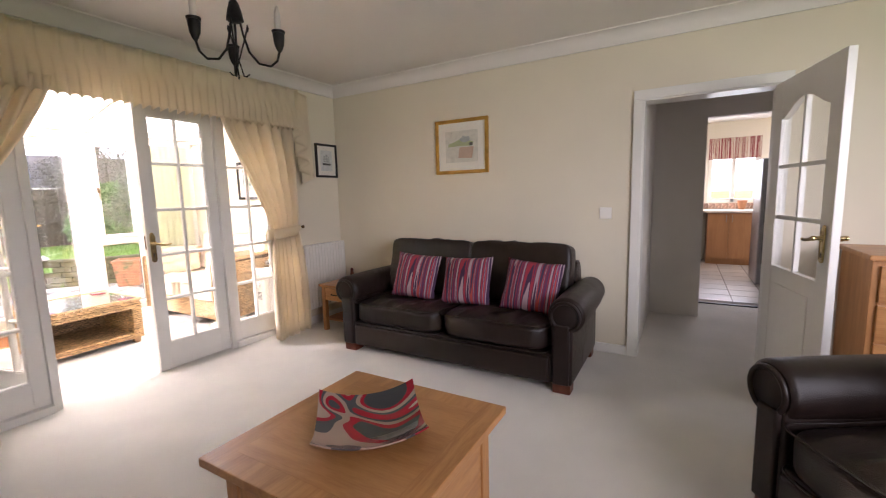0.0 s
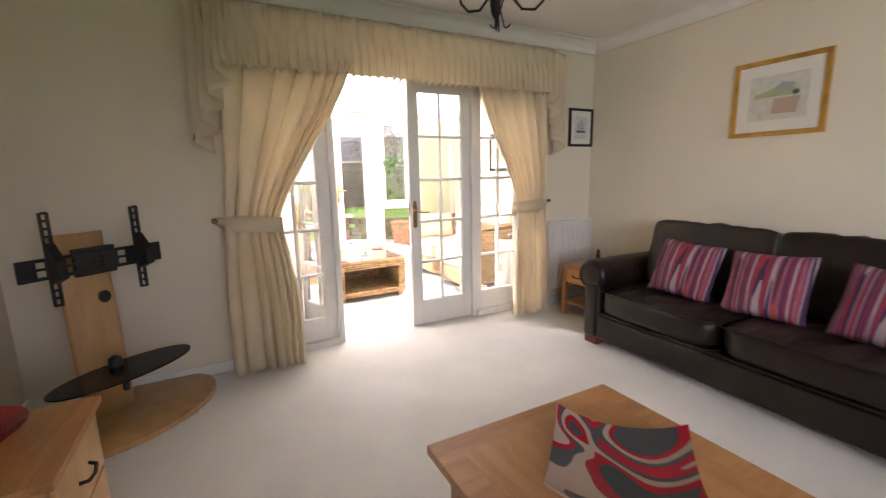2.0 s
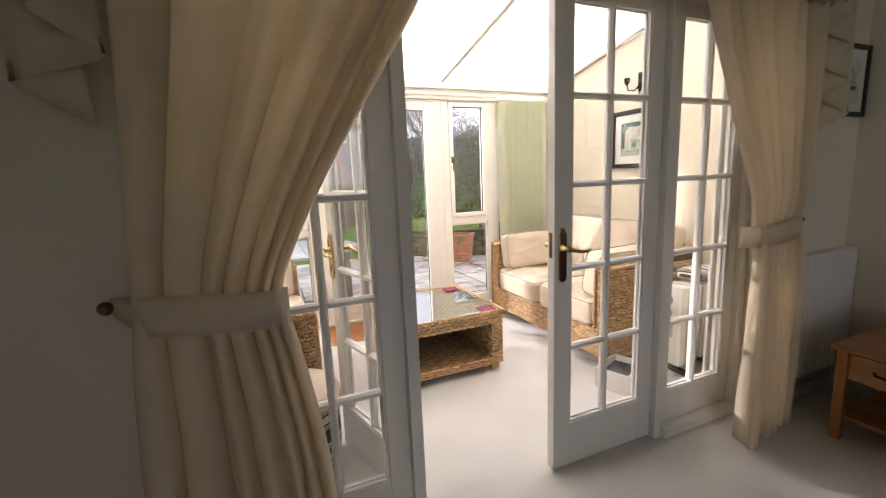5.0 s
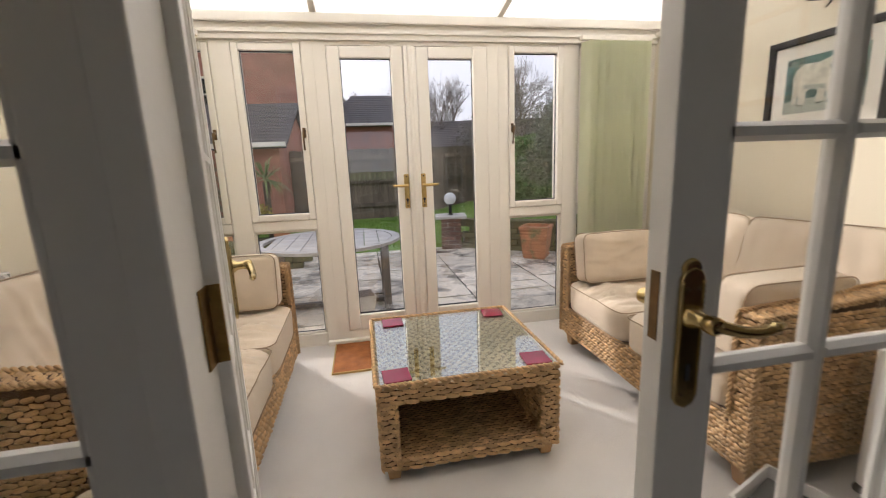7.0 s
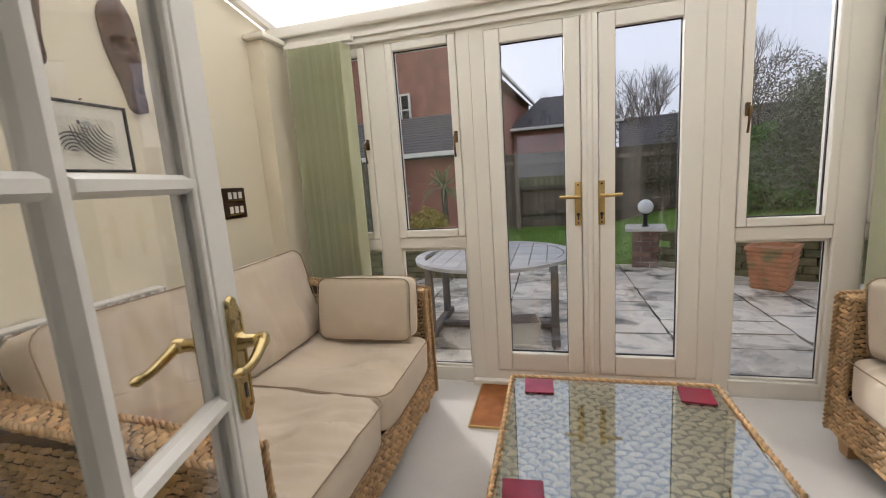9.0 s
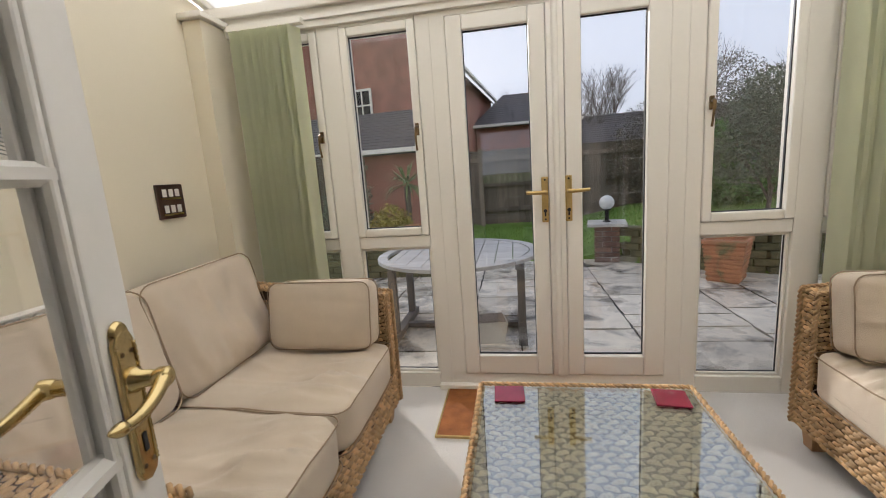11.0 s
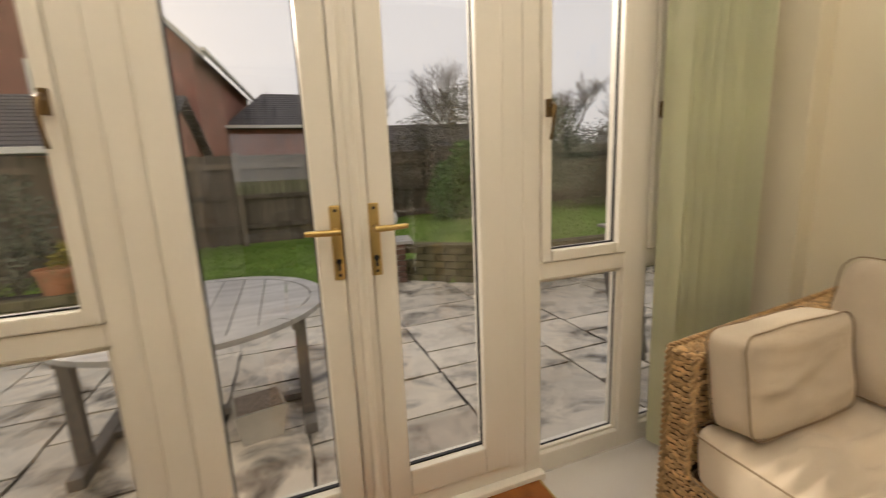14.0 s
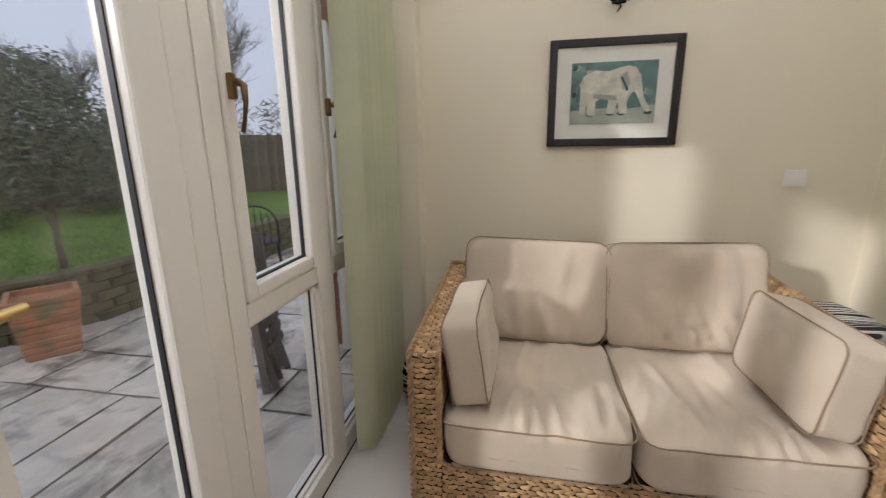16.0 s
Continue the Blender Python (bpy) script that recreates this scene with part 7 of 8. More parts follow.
def leaves(owner, name, blobs, count, size, material, seed, slim=0.4, droop=0.0):
    """Many small leaves through a set of blobs (x, y, z, rx, ry, rz), thinner inside."""
    rng = np.random.default_rng(seed)
    verts, faces = [], []
    weights = np.array([b[3] * b[4] * b[5] for b in blobs])
    weights = weights / weights.sum()
    pick = rng.choice(len(blobs), count, p=weights)
    for b in pick:
        x, y, z, rx, ry, rz = blobs[b]
        d = rng.normal(size=3)
        d /= np.linalg.norm(d)
        r = rng.uniform(0.35, 1.0) ** 0.5 * (1 + 0.22 * noise.noise(Vector(d * 2.2 + b * 3.1)))
        p = np.array((x, y, z)) + d * r * (rx, ry, rz)
        a = rng.normal(size=3)
        a[2] -= droop
        a /= np.linalg.norm(a)
        c = np.cross(a, rng.normal(size=3))
        c /= np.linalg.norm(c)
        s = size * rng.uniform(0.6, 1.4)
        k = len(verts)
        verts += [tuple(p - a * s), tuple(p + c * s * slim), tuple(p + a * s), tuple(p - c * s * slim)]
        faces.append((k, k + 1, k + 2, k + 3))
    me = bpy.data.meshes.new(name)
    me.from_pydata(verts, [], faces)
    me.materials.append(material)
    ob = new(name, me)
    ob.parent = owner
    ob["kind"] = "stuff"
    return ob


def limbs(seed, height, spread, r0, levels=5, split=3, lean=0.0):
    """Tapered branching limbs as one mesh, from the origin up."""
    rng = random.Random(seed)
    verts, faces = [], []

    def stick(a, b, ra, rb, sides):
        d = (b - a).normalized()
        u = d.orthogonal().normalized()
        v = d.cross(u)
        k = len(verts)
        for p, r in ((a, ra), (b, rb)):
            for i in range(sides):
                t = 2 * math.pi * i / sides
                verts.append(tuple(p + (u * math.cos(t) + v * math.sin(t)) * r))
        for i in range(sides):
            j = (i + 1) % sides
            faces.append((k + i, k + j, k + sides + j, k + sides + i))

    def grow(p, d, length, r, level):
        mid = p + d * length * 0.5 + Vector((rng.uniform(-1, 1), rng.uniform(-1, 1), 0)) * length * 0.06
        end = p + d * length
        sides = 7 if level == 0 else (5 if level < 3 else 3)
        stick(p, mid, r, r * 0.82, sides)
        stick(mid, end, r * 0.82, r * 0.62, sides)
        if level >= levels:
            return
        for k in range(split + (1 if level > 0 and rng.random() < 0.4 else 0)):
            nd = (d + Vector((rng.uniform(-1, 1), rng.uniform(-1, 1), rng.uniform(-0.25, 0.75))) * spread).normalized()
            start = p.lerp(end, rng.uniform(0.55, 1.0)) if k else end
            grow(start, nd, length * rng.uniform(0.6, 0.82), r * 0.55, level + 1)

    grow(Vector((0, 0, 0)), Vector((lean, 0, 1)).normalized(), height, r0, 0)
    return verts, faces


def tree(name, label, m, seed, height, spread, r0, levels, material, split=3):
    t = thing(name, label, "tree", m)
    v, f = limbs(seed, height, spread, r0, levels, split)
    me = bpy.data.meshes.new("trunk")
    me.from_pydata(v, [], f)
    me.materials.append(material)
    me.polygons.foreach_set("use_smooth", [True] * len(me.polygons))
    ob = new("trunk", me)
    ob.parent = t
    return t


# olive tree on the lawn
ol = tree("olive_tree", "small grey-green olive tree on the lawn", pose(3.47, 5.98, 0.15), 3, 0.60, 0.75, 0.035, 3, M_BARK, 3)
leaves(ol, "crown", [(0.1, 0, 1.30, 0.66, 0.62, 0.62), (-0.3, 0.1, 1.0, 0.45, 0.45, 0.38), (0.5, -0.1, 1.1, 0.45, 0.45, 0.42), (0.2, 0.2, 1.72, 0.45, 0.45, 0.40), (-0.15, -0.1, 1.6, 0.42, 0.4, 0.42)], 12000, 0.030, M_OLIVE, 8, 0.28)

# hedge shrubs before the fence
for nm, lab, x, y, z, blobs, mat, cnt, sz, seed in (
        ("laurel_shrub", "large glossy green shrub before the fence", 3.9, 8.7, 0.15, [(0, 0, 0.75, 0.85, 0.6, 0.75), (-0.5, -0.1, 0.5, 0.5, 0.5, 0.5), (0.6, 0.1, 0.6, 0.55, 0.5, 0.6), (0.05, 0, 1.3, 0.5, 0.45, 0.4)], M_LAUREL, 10000, 0.042, 21),
        ("brown_shrub", "tall dull brown-green shrub behind the laurel", 4.2, 9.9, 0.15, [(0, -0.3, 1.5, 1.5, 0.6, 1.2), (-1.2, -0.3, 1.1, 0.8, 0.5, 1.0), (1.4, -0.3, 1.3, 1.0, 0.5, 1.1), (0.3, -0.3, 2.4, 0.9, 0.5, 0.6), (2.2, -0.2, 1.9, 0.8, 0.5, 0.9), (-0.7, -0.3, 2.0, 0.6, 0.4, 0.5)], M_SHRUB, 34000, 0.023, 22),
        ("hedge_shrub", "dense dull green hedge shrub at the garden side", 7.2, 8.6, 0.15, [(0, 0, 1.0, 1.2, 0.7, 1.0), (-0.9, 0.2, 0.8, 0.7, 0.6, 0.8), (0.9, -0.6, 1.2, 1.0, 0.8, 1.1)], M_SHRUB, 26000, 0.024, 23)):
    s = thing(nm, lab, "shrub", pose(x, y, z))
    v, f = limbs(seed, 0.6, 0.8, 0.03, 3, 4)
    me = bpy.data.meshes.new("stems")
    me.from_pydata(v, [], f)
    me.materials.append(M_BARK)
    o = new("stems", me)
    o.parent = s
    leaves(s, "foliage", blobs, cnt, sz, mat, seed)

cy = thing("cypress_tree", "narrow dark green cypress beyond the fence", "tree", pose(9.0, 9.15, 0.1))
part("trunk", lathe([(0.09, 0), (0.06, 2.0), (0.02, 4.6)], 8), M_BARK, cy)
leaves(cy, "crown", [(0, 0, 0.9, 0.32, 0.32, 0.8), (0, 0, 2.0, 0.34, 0.34, 1.0), (0.02, 0, 3.1, 0.28, 0.28, 1.0), (0, 0, 4.1, 0.18, 0.18, 0.8)], 6000, 0.05, M_CYPRESS, 31, 0.35)
for k, (x, y, sc, seed) in enumerate(((3.6, 24, 1.7, 41), (5.6, 26, 1.8, 42), (8.5, 20, 1.6, 43), (12.5, 17, 1.6, 44), (13, 11.5, 1.35, 45), (16, 14, 1.9, 46), (10.2, 10.8, 1.0, 47), (0.5, 27, 1.6, 48), (7.2, 13.0, 1.0, 49))):
    tree("bare_tree", "leafless winter tree with fine twigs", Matrix.Translation((x, y, 0.1)) @ Matrix.Scale(sc, 4), seed, 1.25, 0.62, 0.05, 5, M_TWIG, 4)
# tangle of far winter woods
wd = thing("far_woods", "hazy line of bare winter woods", "woods", kind="stuff")
leaves(wd, "twig_mass", [(-6 + 3.4 * i, 34 + 3 * math.sin(i * 1.9), 1.6 + 0.9 * math.sin(i * 2.7), 2.8, 1.5, 2.6) for i in range(14)] + [(17 + 2.0 * (i % 3), 8 + 3 * i, 1.8, 1.6, 2.0, 2.4) for i in range(6)], 16000, 0.28, leaf_material("winter_wood", (0.10, 0.085, 0.08), 0.4), 55, 0.10)

# planting on the raised bed
pb = thing("yucca", "spiky green yucca in the raised bed", "plant", pose(-1.25, 6.35, 0.10))
part("trunk", lathe([(0.05, 0), (0.045, 0.5), (0.05, 0.95)], 10), M_BARK, pb)
rng2 = random.Random(9)
bl = []
for i in range(70):
    a, e = rng2.uniform(0, 6.28), rng2.uniform(-0.4, 1.2)
    ln = rng2.uniform(0.32, 0.5)
    d = Vector((math.cos(a) * math.cos(e), math.sin(a) * math.cos(e), math.sin(e)))
    side = d.cross(Vector((0, 0, 1))).normalized() * 0.014
    p0 = Vector((0, 0, 1.0)) + d * 0.03
    p1, p2 = p0 + d * ln * 0.6, p0 + d * ln - Vector((0, 0, 0.10 * ln / 0.4))
    bl.append((p0, p1, p2, side))
bm = bmesh.new()
for p0, p1, p2, side in bl:
    v = [bm.verts.new(q) for q in (p0 - side, p0 + side, p1 + side, p1 - side, p2)]
    bm.faces.new(v[:4])
    bm.faces.new((v[3], v[2], v[4]))
part("leaf_crown", bm, M_BLADE_LEAF, pb)
gs = thing("golden_shrub", "low golden-leaved shrub in the raised bed", "shrub", pose(-1.42, 5.95, 0.12))
part("stems", tube([(0, 0, 0), (0.02, 0, 0.3), (0.06, 0.02, 0.5)], [0.02, 0.015, 0.006], 6), M_BARK, gs)
leaves(gs, "foliage", [(0, 0, 0.50, 0.26, 0.22, 0.20), (-0.15, 0, 0.38, 0.2, 0.2, 0.2), (0.17, 0, 0.36, 0.18, 0.18, 0.18)], 1500, 0.03, M_GOLD_LEAF, 61)
gs = thing("grey_shrub", "feathery grey-green shrub in the raised bed", "shrub", pose(-2.15, 6.2, 0.12))
part("stems", tube([(0, 0, 0), (0.02, 0, 0.5), (0.0, 0.02, 1.0)], [0.03, 0.02, 0.006], 6), M_BARK, gs)
leaves(gs, "foliage", [(0, 0, 0.8, 0.38, 0.3, 0.5), (-0.2, 0, 0.4, 0.35, 0.3, 0.35), (0.15, 0, 0.4, 0.3, 0.3, 0.3)], 2600, 0.03, M_OLIVE, 62)


def pot_round(x, y, z, r, h, label):
    p = solid("flower_pot", lathe([(r * 0.7, 0), (r * 0.95, h * 0.85), (r * 1.05, h * 0.86), (r * 1.06, h), (r * 0.92, h), (r * 0.88, h * 0.9), (0.01, h * 0.88)], 24), M_TERRA, label, "plant pot", "thing", True, "terracotta pots on the raised bed")
    p.matrix_world = pose(x, y, z)


pot_round(-0.98, 5.72, 0.275, 0.15, 0.26, "round terracotta flower pot on the raised bed")
pot_round(-1.62, 5.70, 0.275, 0.15, 0.24, "round terracotta flower pot with trailing leaves")

# square terracotta planter with ribs
pl = thing("terracotta_planter", "tall square ribbed terracotta planter on the patio", "planter", pose(2.57, 5.02, -0.15, 0, 0, -36) @ Matrix.Diagonal((0.95, 0.95, 0.97, 1.0)))
part("body", lathe([(r * 1.414, z) for r, z in ((0.150, 0.0), (0.196, 0.44), (0.172, 0.44), (0.15, 0.30), (0.01, 0.29))], 4, pose(0, 0, 0, 0, 0, 45)), M_TERRA, pl)
for k in range(8):
    z, r = 0.012 + 0.0515 * k, 0.1525 + 0.0054 * k
    part("rib", lathe([(r * 1.414, z), ((r + 0.010) * 1.414, z + 0.006), ((r + 0.013) * 1.414, z + 0.034), ((r + 0.005) * 1.414, z + 0.042)], 4, pose(0, 0, 0, 0, 0, 45)), M_TERRA, pl)
part("rim", lathe([(r * 1.414, z) for r, z in ((0.200, 0.425), (0.214, 0.43), (0.216, 0.468), (0.206, 0.472), (0.180, 0.472), (0.176, 0.43))], 4, pose(0, 0, 0, 0, 0, 45)), M_TERRA, pl)
part("soil", boxes((-0.148, -0.148, 0.285, 0.148, 0.148, 0.30)), M_SOIL, pl)
weathering(M_TERRA, (0.22, 0.20, 0.09), 6.0, 0.5, 0.66, 0.5)

# globe lamps on brick pillars
brick_me = mesh_of("brick", boxes((-0.105, -0.05, -0.031, 0.105, 0.05, 0.031), bevel=0.004, seg=1), M_PILLAR)


def pillar(x, y, z0, courses, label):
    p = thing("brick_pillar", label, "pillar", pose(x, y, z0, 0, 0, -10), "brick pillars with globe lamps")
    part("core", boxes((-0.14, -0.14, 0, 0.14, 0.14, courses * 0.072)), M_CAPSTONE, p)
    for c in range(courses):
        for k in range(4):
            piece("brick", brick_me, p, pose(0, 0, 0.036 + c * 0.072, 0, 0, 90 * k + 90 * (c % 2)) @ pose(0.055, 0.11, 0) if c % 2 == 0 else pose(0, 0, 0.036 + c * 0.072, 0, 0, 90 * k) @ pose(-0.055, 0.11, 0))
    part("cap_stone", boxes((-0.25, -0.25, courses * 0.072, 0.25, 0.25, courses * 0.072 + 0.04), bevel=0.006), M_CAPSTONE, p)
    g = thing("globe_lamp", "white globe garden lamp on a dark post", "lamp", pose(x, y, z0 + courses * 0.072 + 0.04), "globe lamps on pillars")
    part("post", lathe([(0.05, 0), (0.05, 0.012), (0.028, 0.02), (0.026, 0.15), (0.055, 0.165), (0.055, 0.175)], 18), M_IRON, g, smooth=True)
    part("globe", lathe([(0.03, 0.175)] + [(0.098 * math.sin(a), 0.265 - 0.098 * math.cos(a)) for a in [0.45 + (math.pi - 0.46) * i / 14 for i in range(15)]], 24), M_GLOBE, g, "white plastic globe", smooth="all")


pillar(1.575, 6.18, -0.15, 7, "square brick pillar at the lawn's edge")
pillar(4.62, 5.42, -0.15, 7, "square brick pillar by the far patio")

# round teak table
tt = thing("garden_table", "round silvered teak table on the patio", "table", pose(-0.16, 3.66, -0.15))
R, ZT = 0.685, 0.655
for k in range(9):
    x0, x1 = -0.60 + 0.1335 * k, -0.60 + 0.1335 * k + 0.127
    pts = []
    r = R - 0.085
    for x in (x0, (x0 + x1) / 2, x1):
        xx = max(-r, min(r, x))
        pts.append((xx, math.sqrt(max(0.0, r * r - xx * xx))))
    out = [(a, b) for a, b in pts] + [(a, -b) for a, b in pts[::-1]]
    if abs(pts[0][1]) < 0.02:
        out = out[1:-1]
    part("slat", prism(out, 0.022, "Z", ZT, 0.002), M_TEAK, tt)
for k in range(8):
    a0, a1 = 2 * math.pi * k / 8 + 0.006, 2 * math.pi * (k + 1) / 8 - 0.006
    arc = [(R * math.cos(a0 + (a1 - a0) * i / 6), R * math.sin(a0 + (a1 - a0) * i / 6)) for i in range(7)]
    inn = [((R - 0.08) * math.cos(a0 + (a1 - a0) * i / 6), (R - 0.08) * math.sin(a0 + (a1 - a0) * i / 6)) for i in range(6, -1, -1)]
    part("rim_segment", prism(arc + inn, 0.028, "Z", ZT - 0.004, 0.002), M_TEAK, tt)
for s in (-1, 1):
    part("foot_beam", boxes((s * 0.52 - 0.035, -0.42, 0.0, s * 0.52 + 0.035, 0.42, 0.06), bevel=0.008), M_TEAK_DARK, tt)
    for y in (-0.28, 0.28):
        part("leg", boxes((s * 0.52 - 0.03, y - 0.03, 0.06, s * 0.52 + 0.03, y + 0.03, ZT - 0.004), bevel=0.004), M_TEAK_DARK, tt)
    part("top_rail", boxes((s * 0.50 - 0.02, -0.40, ZT - 0.06, s * 0.50 + 0.02, 0.40, ZT - 0.004)), M_TEAK_DARK, tt)
part("stretcher", boxes((-0.52, -0.03, 0.01, 0.52, 0.03, 0.05), bevel=0.004), M_TEAK_DARK, tt)
tb = thing("gravel_tray", "pale square tray of gravel under the table", "tray", pose(0.10, 3.40, -0.15, 0, 0, 10))
part("tray_body", prism([(-0.10, 0.0), (0.10, 0.0), (0.13, 0.17), (-0.13, 0.17)], 0.24, "Y", -0.12, 0.004), M_CAPSTONE, tb)
part("gravel", boxes((-0.115, -0.105, 0.165, 0.115, 0.105, 0.175)), surface("gravel", (0.3, 0.25, 0.22), 0.9, 0.6, 60.0, 0.5, 80.0), tb)

# folded wooden chairs leaning by the house corner
for k in range(2):
    fc = thing("folded_chair", "weathered folded wooden garden chair leaning by the wall", "chair", pose(2.45 + 0.10 * k, 3.14 + 0.06 * k, -0.15, -8, 6, 20 + 6 * k), "folded garden chairs")
    for s in (-1, 1):
        part("leg", moved(boxes((s * 0.19 - 0.014, -0.022, 0.0, s * 0.19 + 0.014, 0.022, 0.92), bevel=0.003), pose(0, 0, 0, 3)), M_TEAK_DARK, fc)
        part("leg", moved(boxes((s * 0.16 - 0.012, -0.02, 0.0, s * 0.16 + 0.012, 0.02, 0.66), bevel=0.003), pose(0, -0.05, 0, -6)), M_TEAK_DARK, fc)
    for z in (0.50, 0.62, 0.74, 0.86):
        part("back_slat", boxes((-0.19, -0.012, z, 0.19, 0.008, z + 0.05), bevel=0.002), M_TEAK_DARK, fc)
    for z in (0.22, 0.30, 0.38):
        part("seat_slat", boxes((-0.17, -0.07, z, 0.17, -0.055, z + 0.05), bevel=0.002), M_TEAK_DARK, fc)

# metal garden chair
mc = thing("metal_chair", "black scrolled metal garden chair on the far patio", "chair", pose(4.55, 4.6, -0.15, 0, 0, 120))
hoop = [(-0.23, 0.22, 0.42)] + [(0.23 * -math.cos(a), 0.25, 0.62 + 0.24 * math.sin(a)) for a in [math.pi * i / 12 for i in range(13)]] + [(0.23, 0.22, 0.42)]
part("back_frame", tube(hoop, 0.012, 8), M_IRON, mc, smooth="all")
for x in (-0.14, -0.07, 0, 0.07, 0.14):
    part("back_rod", tube([(x, 0.22, 0.43), (x * 1.1, 0.245, 0.62), (x * 0.9, 0.25, 0.83 - abs(x) * 0.4)], 0.006, 6), M_IRON, mc)
part("seat", lathe([(0.22, 0.41), (0.23, 0.42), (0.22, 0.43)], 24), M_IRON, mc)
for x, y in ((-0.19, -0.17), (0.19, -0.17), (-0.2, 0.2), (0.2, 0.2)):
    part("leg", tube([(x, y, 0.42), (x * 1.15, y * 1.15, 0.0)], 0.011, 8), M_IRON, mc)

# houses beyond the fence


def house(name, label, m, w, d, h, ridge, windows=(), hip=0.0):
    """A brick house: x from 0 to w, y from 0 to d, eaves at h, ridge along x."""
    t = thing(name, label, "house", m)
    part("wall", boxes((0, 0, -0.2, w, d, h)), M_HOUSE_BRICK, t)
    for x in (0.0, w):
        if not hip:
            part("gable", prism([(0, h), (d, h), (d / 2, ridge)], 0.02, "X", x - (0.02 if x else 0)), M_HOUSE_BRICK, t)
    n = 16
    for s in (0, 1):
        y0, y1 = (-0.25, d / 2) if not s else (d + 0.25, d / 2)
        slope = (ridge - h) / (d / 2)
        z0 = h - slope * 0.25
        rows = []
        for k in range(n):
            a, b = k / n, (k + 1) / n + 0.02
            xa, xb = -0.2 + hip * a, w + 0.2 - hip * a
            ya, yb = y0 + (y1 - y0) * a, y0 + (y1 - y0) * min(1, b)
            za, zb = z0 + (ridge - z0) * a + 0.05, z0 + (ridge - z0) * min(1, b) + 0.03
            q = bmesh.new()
            v = [q.verts.new(p) for p in ((xa, ya, za), (xb, ya, za), (xb, yb, zb), (xa, yb, zb), (xa, ya, za - 0.04), (xb, ya, za - 0.04), (xb, yb, zb - 0.04), (xa, yb, zb - 0.04))]
            for f in ((0, 1, 2, 3), (7, 6, 5, 4), (0, 4, 5, 1), (1, 5, 6, 2), (2, 6, 7, 3), (3, 7, 4, 0)):
                q.faces.new([v[i] for i in f])
            rows.append(q)
        part("roof", joined(*rows), M_SLATE, t, "grey tiled roof slope")
    part("gutter", boxes((-0.2, -0.34, h - 0.10, w + 0.2, -0.24, h - 0.01), bevel=0.01), M_UPVC, t, "white gutter and fascia")
    for x, z, ww, hh in windows:
        wi = part("window", boxes((x, -0.03, z, x + ww, 0.02, z + hh)), M_BLACK_GLASS, t, "dark pane in a white frame")
        part("frame", boxes((x - 0.05, -0.06, z - 0.05, x, 0.0, z + hh + 0.05), (x + ww, -0.06, z - 0.05, x + ww + 0.05, 0.0, z + hh + 0.05), (x, -0.06, z - 0.05, x + ww, 0.0, z), (x, -0.06, z + hh, x + ww, 0.0, z + hh + 0.05), (x + ww / 2 - 0.02, -0.05, z, x + ww / 2 + 0.02, 0.0, z + hh), (x, -0.05, z + hh / 2 - 0.02, x + ww, 0.0, z + hh / 2 + 0.02)), M_UPVC, wi)
        part("sill", boxes((x - 0.08, -0.10, z - 0.10, x + ww + 0.08, 0.0, z - 0.05)), M_CAPSTONE, wi)
    return t


bh = house("brick_house", "tall red brick neighbouring house with a gable", pose(-1.25, 12.6, 0.0, 0, 0, 84), 7.0, 6.2, 4.2, 7.4)
gw = part("window", boxes((-0.03, 2.60, 3.00, 0.02, 3.12, 3.83)), M_BLACK_GLASS, bh, "dark pane in a white frame")
part("frame", boxes((-0.06, 2.54, 2.94, 0.0, 2.60, 3.89), (-0.06, 3.12, 2.94, 0.0, 3.18, 3.89), (-0.06, 2.60, 2.94, 0.0, 3.12, 3.00), (-0.06, 2.60, 3.83, 0.0, 3.12, 3.89), (-0.05, 2.84, 3.00, 0.0, 2.88, 3.83), (-0.05, 2.60, 3.39, 0.0, 3.12, 3.43)), M_UPVC, gw)
part("sill", boxes((-0.10, 2.50, 2.88, 0.0, 3.22, 2.94)), M_CAPSTONE, gw)
for sy in (0, 1):
    y0 = -0.28 if not sy else 6.48
    part("bargeboard", prism([(y0, 3.93), (3.1, 7.43), (3.1, 7.61), (y0, 4.11)], 0.03, "X", -0.06), M_UPVC, bh, "white bargeboard along the gable")
house("brick_garage", "low brick garage with a grey tiled roof", pose(-6.6, 8.9, 0.0, 0, 0, -3), 5.2, 3.4, 1.78, 2.75)
house("brick_bungalow", "low red brick building behind the fence", pose(-0.9, 15.5, 0.0), 3.4, 4.5, 2.8, 4.1, (), 1.2)
house("far_house", "brick house with a slate roof beyond the garden", pose(3.6, 21.0, 0.0, 0, 0, -8), 8.0, 5.0, 2.05, 3.6)

# corner of this house with its downpipe
hw = solid("wall_house_return", boxes((3.012, 2.41, -0.3, 3.40, 3.12, 3.4)), M_BRICK, "red brick return of the house", "brick wall")
rb_me = mesh_of("brick", boxes((-0.05, -0.105, -0.031, 0.05, 0.105, 0.031), bevel=0.003, seg=1), M_BRICK)
for c in range(46):
    for k in range(4):
        y = 2.47 + 0.22 * k + (0.11 if c % 2 else 0)
        if y < 3.06:
            piece("brick", rb_me, hw, pose(3.05, y, -0.12 + 0.072 * c))
dp = thing("downpipe", "white plastic downpipe at the house corner", "pipe", pose(2.955, 2.86, -0.15))
part("pipe", tube([(0, 0, 0), (0, 0, 2.05), (0.03, 0.03, 2.18), (0.10, 0.05, 2.24)], 0.034, 14), M_UPVC, dp, smooth=True)
for z in (0.5, 1.4):
    part("bracket", lathe([(0.04, z), (0.04, z + 0.04)], 14), M_UPVC, dp)

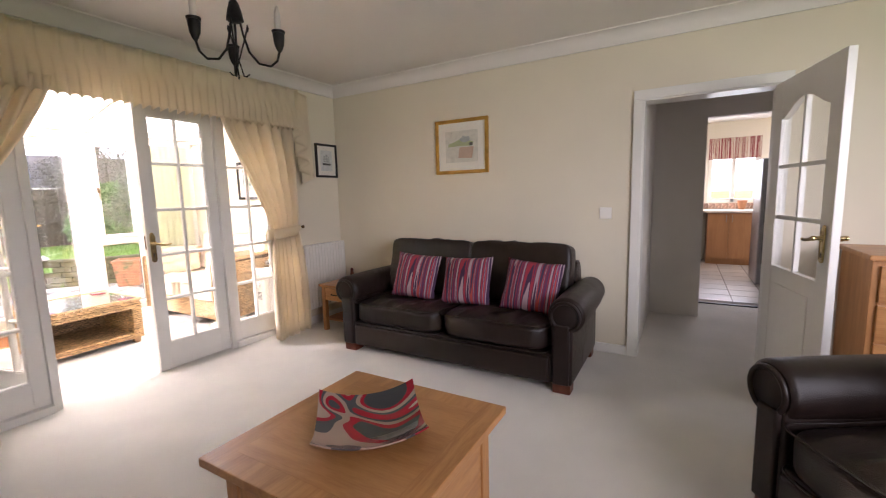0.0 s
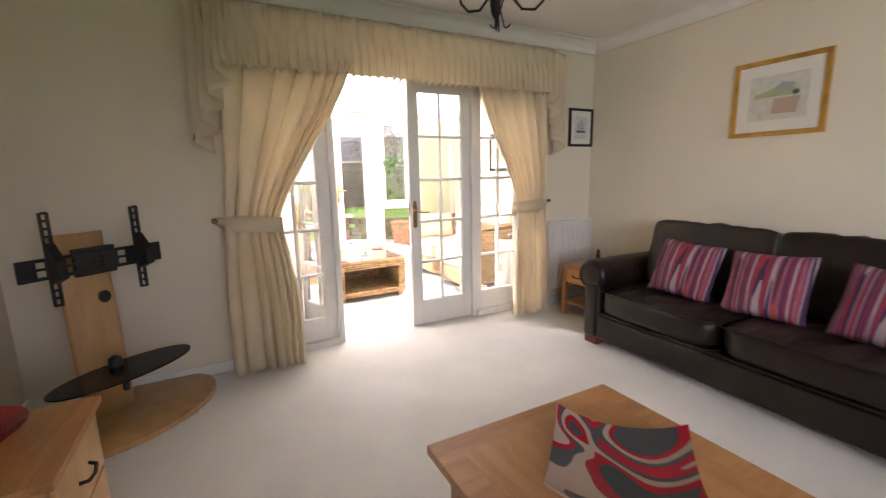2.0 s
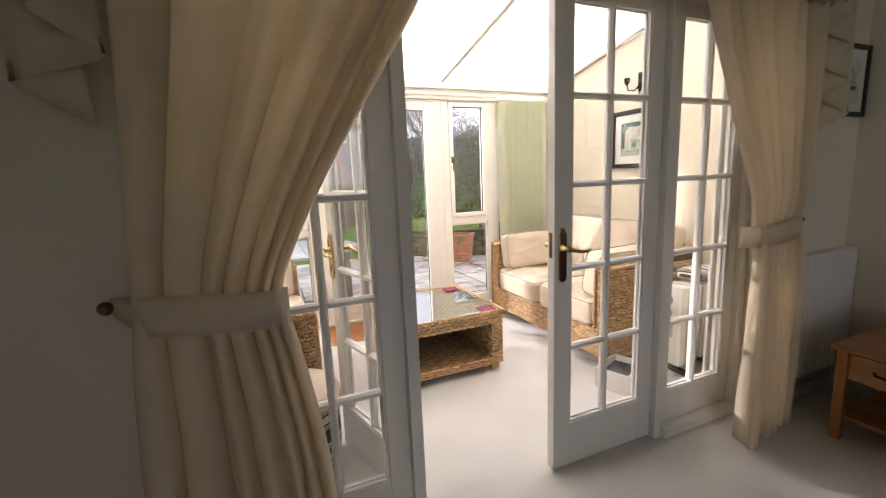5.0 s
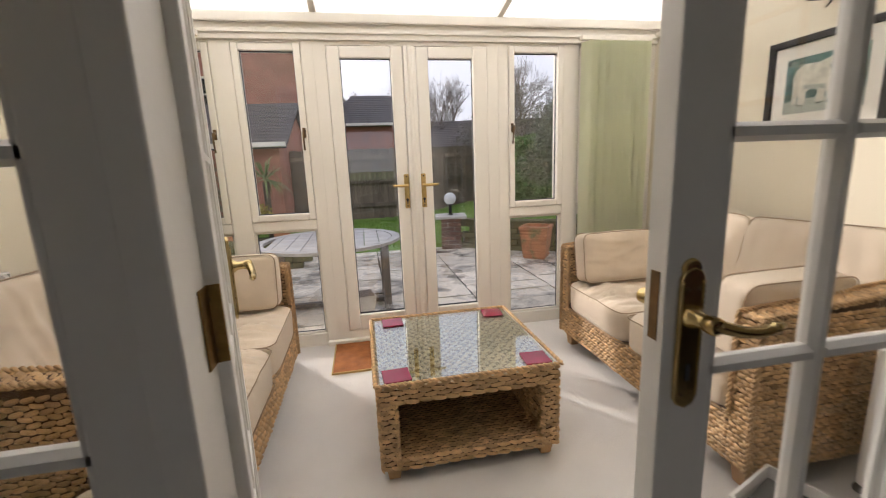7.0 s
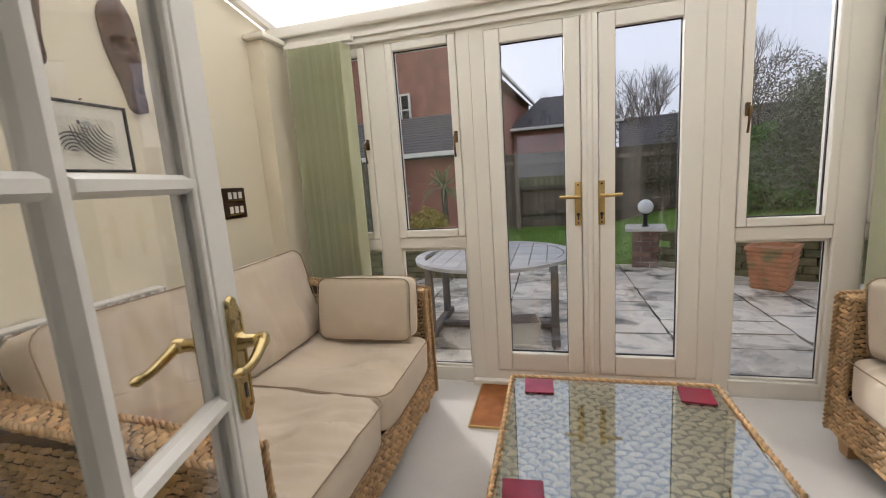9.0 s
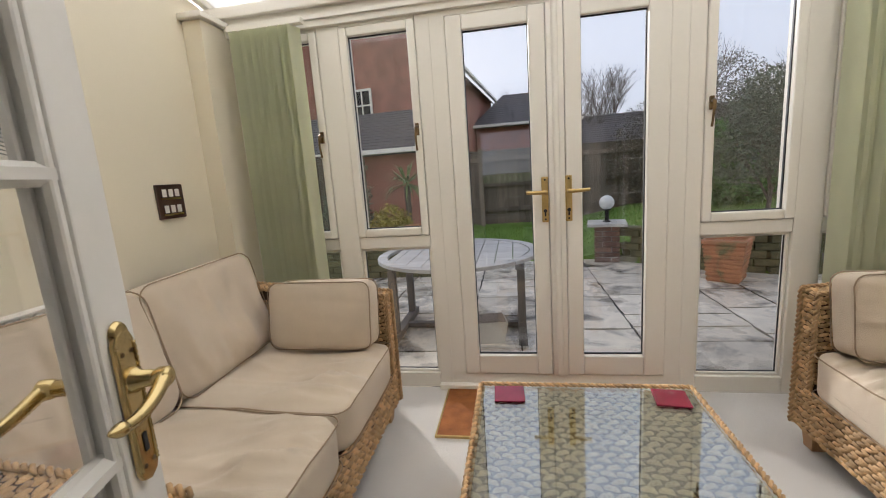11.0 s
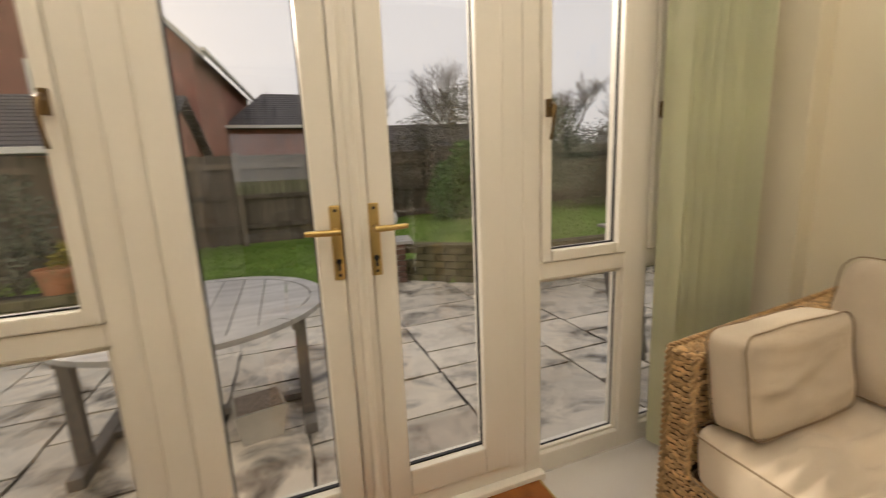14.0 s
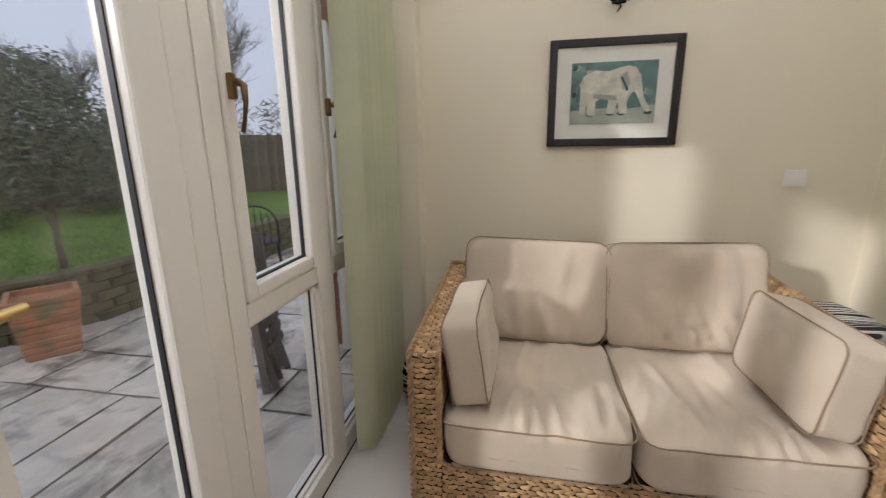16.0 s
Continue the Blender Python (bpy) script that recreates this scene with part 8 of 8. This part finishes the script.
# low retaining wall of mossy blocks, and the raised bed
lw = solid("wall_garden_low", boxes((-4.5, 5.90, -0.3, -0.75, 6.6, 0.10), (-4.5, 5.60, -0.3, -0.75, 5.90, 0.262)), M_SOIL, "low raised bed of mossy blocks", "garden wall")
block_me = mesh_of("block", boxes((-0.13, -0.06, -0.042, 0.13, 0.06, 0.042), bevel=0.008, seg=1), M_BLOCK)
for c in range(5):
    for k in range(14):
        piece("block", block_me, lw, pose(-4.35 + 0.27 * k + (0.13 if c % 2 else 0), 5.58, -0.115 + 0.09 * c, 0, 0, 1.5 * math.sin(k * 2.3 + c)))
rw = solid("wall_garden_retaining", boxes((1.78, 6.1, -0.3, 1.86, 6.2, 0.05)), M_BLOCK, "low curved retaining wall of mossy blocks below the lawn", "garden wall")
cap_me = mesh_of("coping_block", boxes((-0.14, -0.09, -0.02, 0.14, 0.09, 0.02), bevel=0.006, seg=1), M_BLOCK)
for c in range(5):
    x = 1.86 + (0.12 if c % 2 else 0.0)
    while x < 6.4:
        x2 = x + 0.01
        a = math.atan2(wall_line(x2) - wall_line(x), 0.01)
        piece("block", block_me, rw, pose(x, wall_line(x), -0.115 + 0.09 * c, 0, 0, math.degrees(a)))
        if c == 4:
            piece("coping_block", cap_me, rw, pose(x, wall_line(x), 0.31, 0, 0, math.degrees(a)))
        x += 0.272 * math.cos(a)

# close-boarded fence
fn = thing("fence", "weathered close-boarded timber fence with posts", "fence", kind="structure")
board_me = mesh_of("board", prism([(-0.06, 0.0), (0.06, 0.004), (0.06, 0.018), (-0.06, 0.008)], 1.62, "Z", 0.0), M_FENCE)


def fence_run(x0, y0, x1, y1, z):
    d = Vector((x1 - x0, y1 - y0, 0))
    n = int(d.length / 0.115)
    yaw = math.degrees(math.atan2(d.y, d.x))
    for i in range(n):
        p = Vector((x0, y0, 0)) + d * (i / n)
        piece("board", board_me, fn, pose(p.x, p.y, z + 0.02 + 0.01 * math.sin(i * 3.3), 0, 0, yaw))
    for i in range(int(d.length / 1.83) + 1):
        p = Vector((x0, y0, 0)) + d * min(1, i * 1.83 / d.length)
        part("post", moved(boxes((-0.05, -0.09, 0.0, 0.05, -0.01, 1.78), bevel=0.006), pose(p.x, p.y, z - 0.1, 0, 0, yaw)), M_FENCE, fn)
    for zz in (0.3, 0.85, 1.4):
        part("rail", moved(boxes((0, -0.05, zz, d.length, -0.012, zz + 0.09)), pose(x0, y0, z, 0, 0, yaw)), M_FENCE, fn)


fence_run(-2.2, 9.5, 3.4, 9.75, 0.0)
fence_run(3.4, 9.75, 8.6, 10.6, 0.1)
fence_run(8.6, 10.6, 12.5, 6.0, 0.1)
fence_run(-4.3, 6.2, -2.2, 9.5, 0.0)

# patio paving
pv = solid("pavement_patio", boxes((-5.0, 2.42, -0.40, 6.6, 6.35, -0.178)), M_SOIL, "riven sandstone patio with dark open joints", "patio")
rp = random.Random(12)
x = -4.9
while x < 6.4:
    w = rp.choice((0.6, 0.6, 0.9, 0.45))
    y = 2.44 + rp.choice((0.0, -0.2, -0.35))
    while y < 6.3:
        dl = rp.choice((0.6, 0.9, 0.6, 0.45, 0.3))
        ya, yb = max(y, 2.43), min(y + dl, 6.33)
        cx, cy = x + w / 2, (ya + yb) / 2
        if yb - ya > 0.12 and not (cx > 1.9 and cy > wall_line(cx) + 0.25):
            g = rp.uniform(0.006, 0.012)
            a, b = (w / 2 - g), (yb - ya) / 2 - g
            bm = bmesh.new()
            n = 4
            gv = [[None] * (n + 1) for _ in range(n + 1)]
            for i in range(n + 1):
                for j in range(n + 1):
                    u, v = 2 * i / n - 1, 2 * j / n - 1
                    edge = i in (0, n) or j in (0, n)
                    gv[i][j] = bm.verts.new((u * a + (rp.uniform(-0.008, 0.006) if edge else 0), v * b + (rp.uniform(-0.005, 0.005) if edge else 0), rp.uniform(-0.002, 0.003) - (0.004 if edge else 0)))
            for i in range(n):
                for j in range(n):
                    bm.faces.new((gv[i][j], gv[i + 1][j], gv[i + 1][j + 1], gv[i][j + 1]))
            rim = [gv[i][0] for i in range(n + 1)] + [gv[n][j] for j in range(1, n + 1)] + [gv[i][n] for i in range(n - 1, -1, -1)] + [gv[0][j] for j in range(n - 1, 0, -1)]
            low = [bm.verts.new((q.co.x * 0.97, q.co.y * 0.97, -0.03)) for q in rim]
            for i in range(len(rim)):
                j = (i + 1) % len(rim)
                bm.faces.new((rim[i], low[i], low[j], rim[j]))
            me = mesh_of("slab", bm, M_SLAB)
            piece("slab", me, pv, pose(cx, cy, -0.15))
        y += dl
    x += w
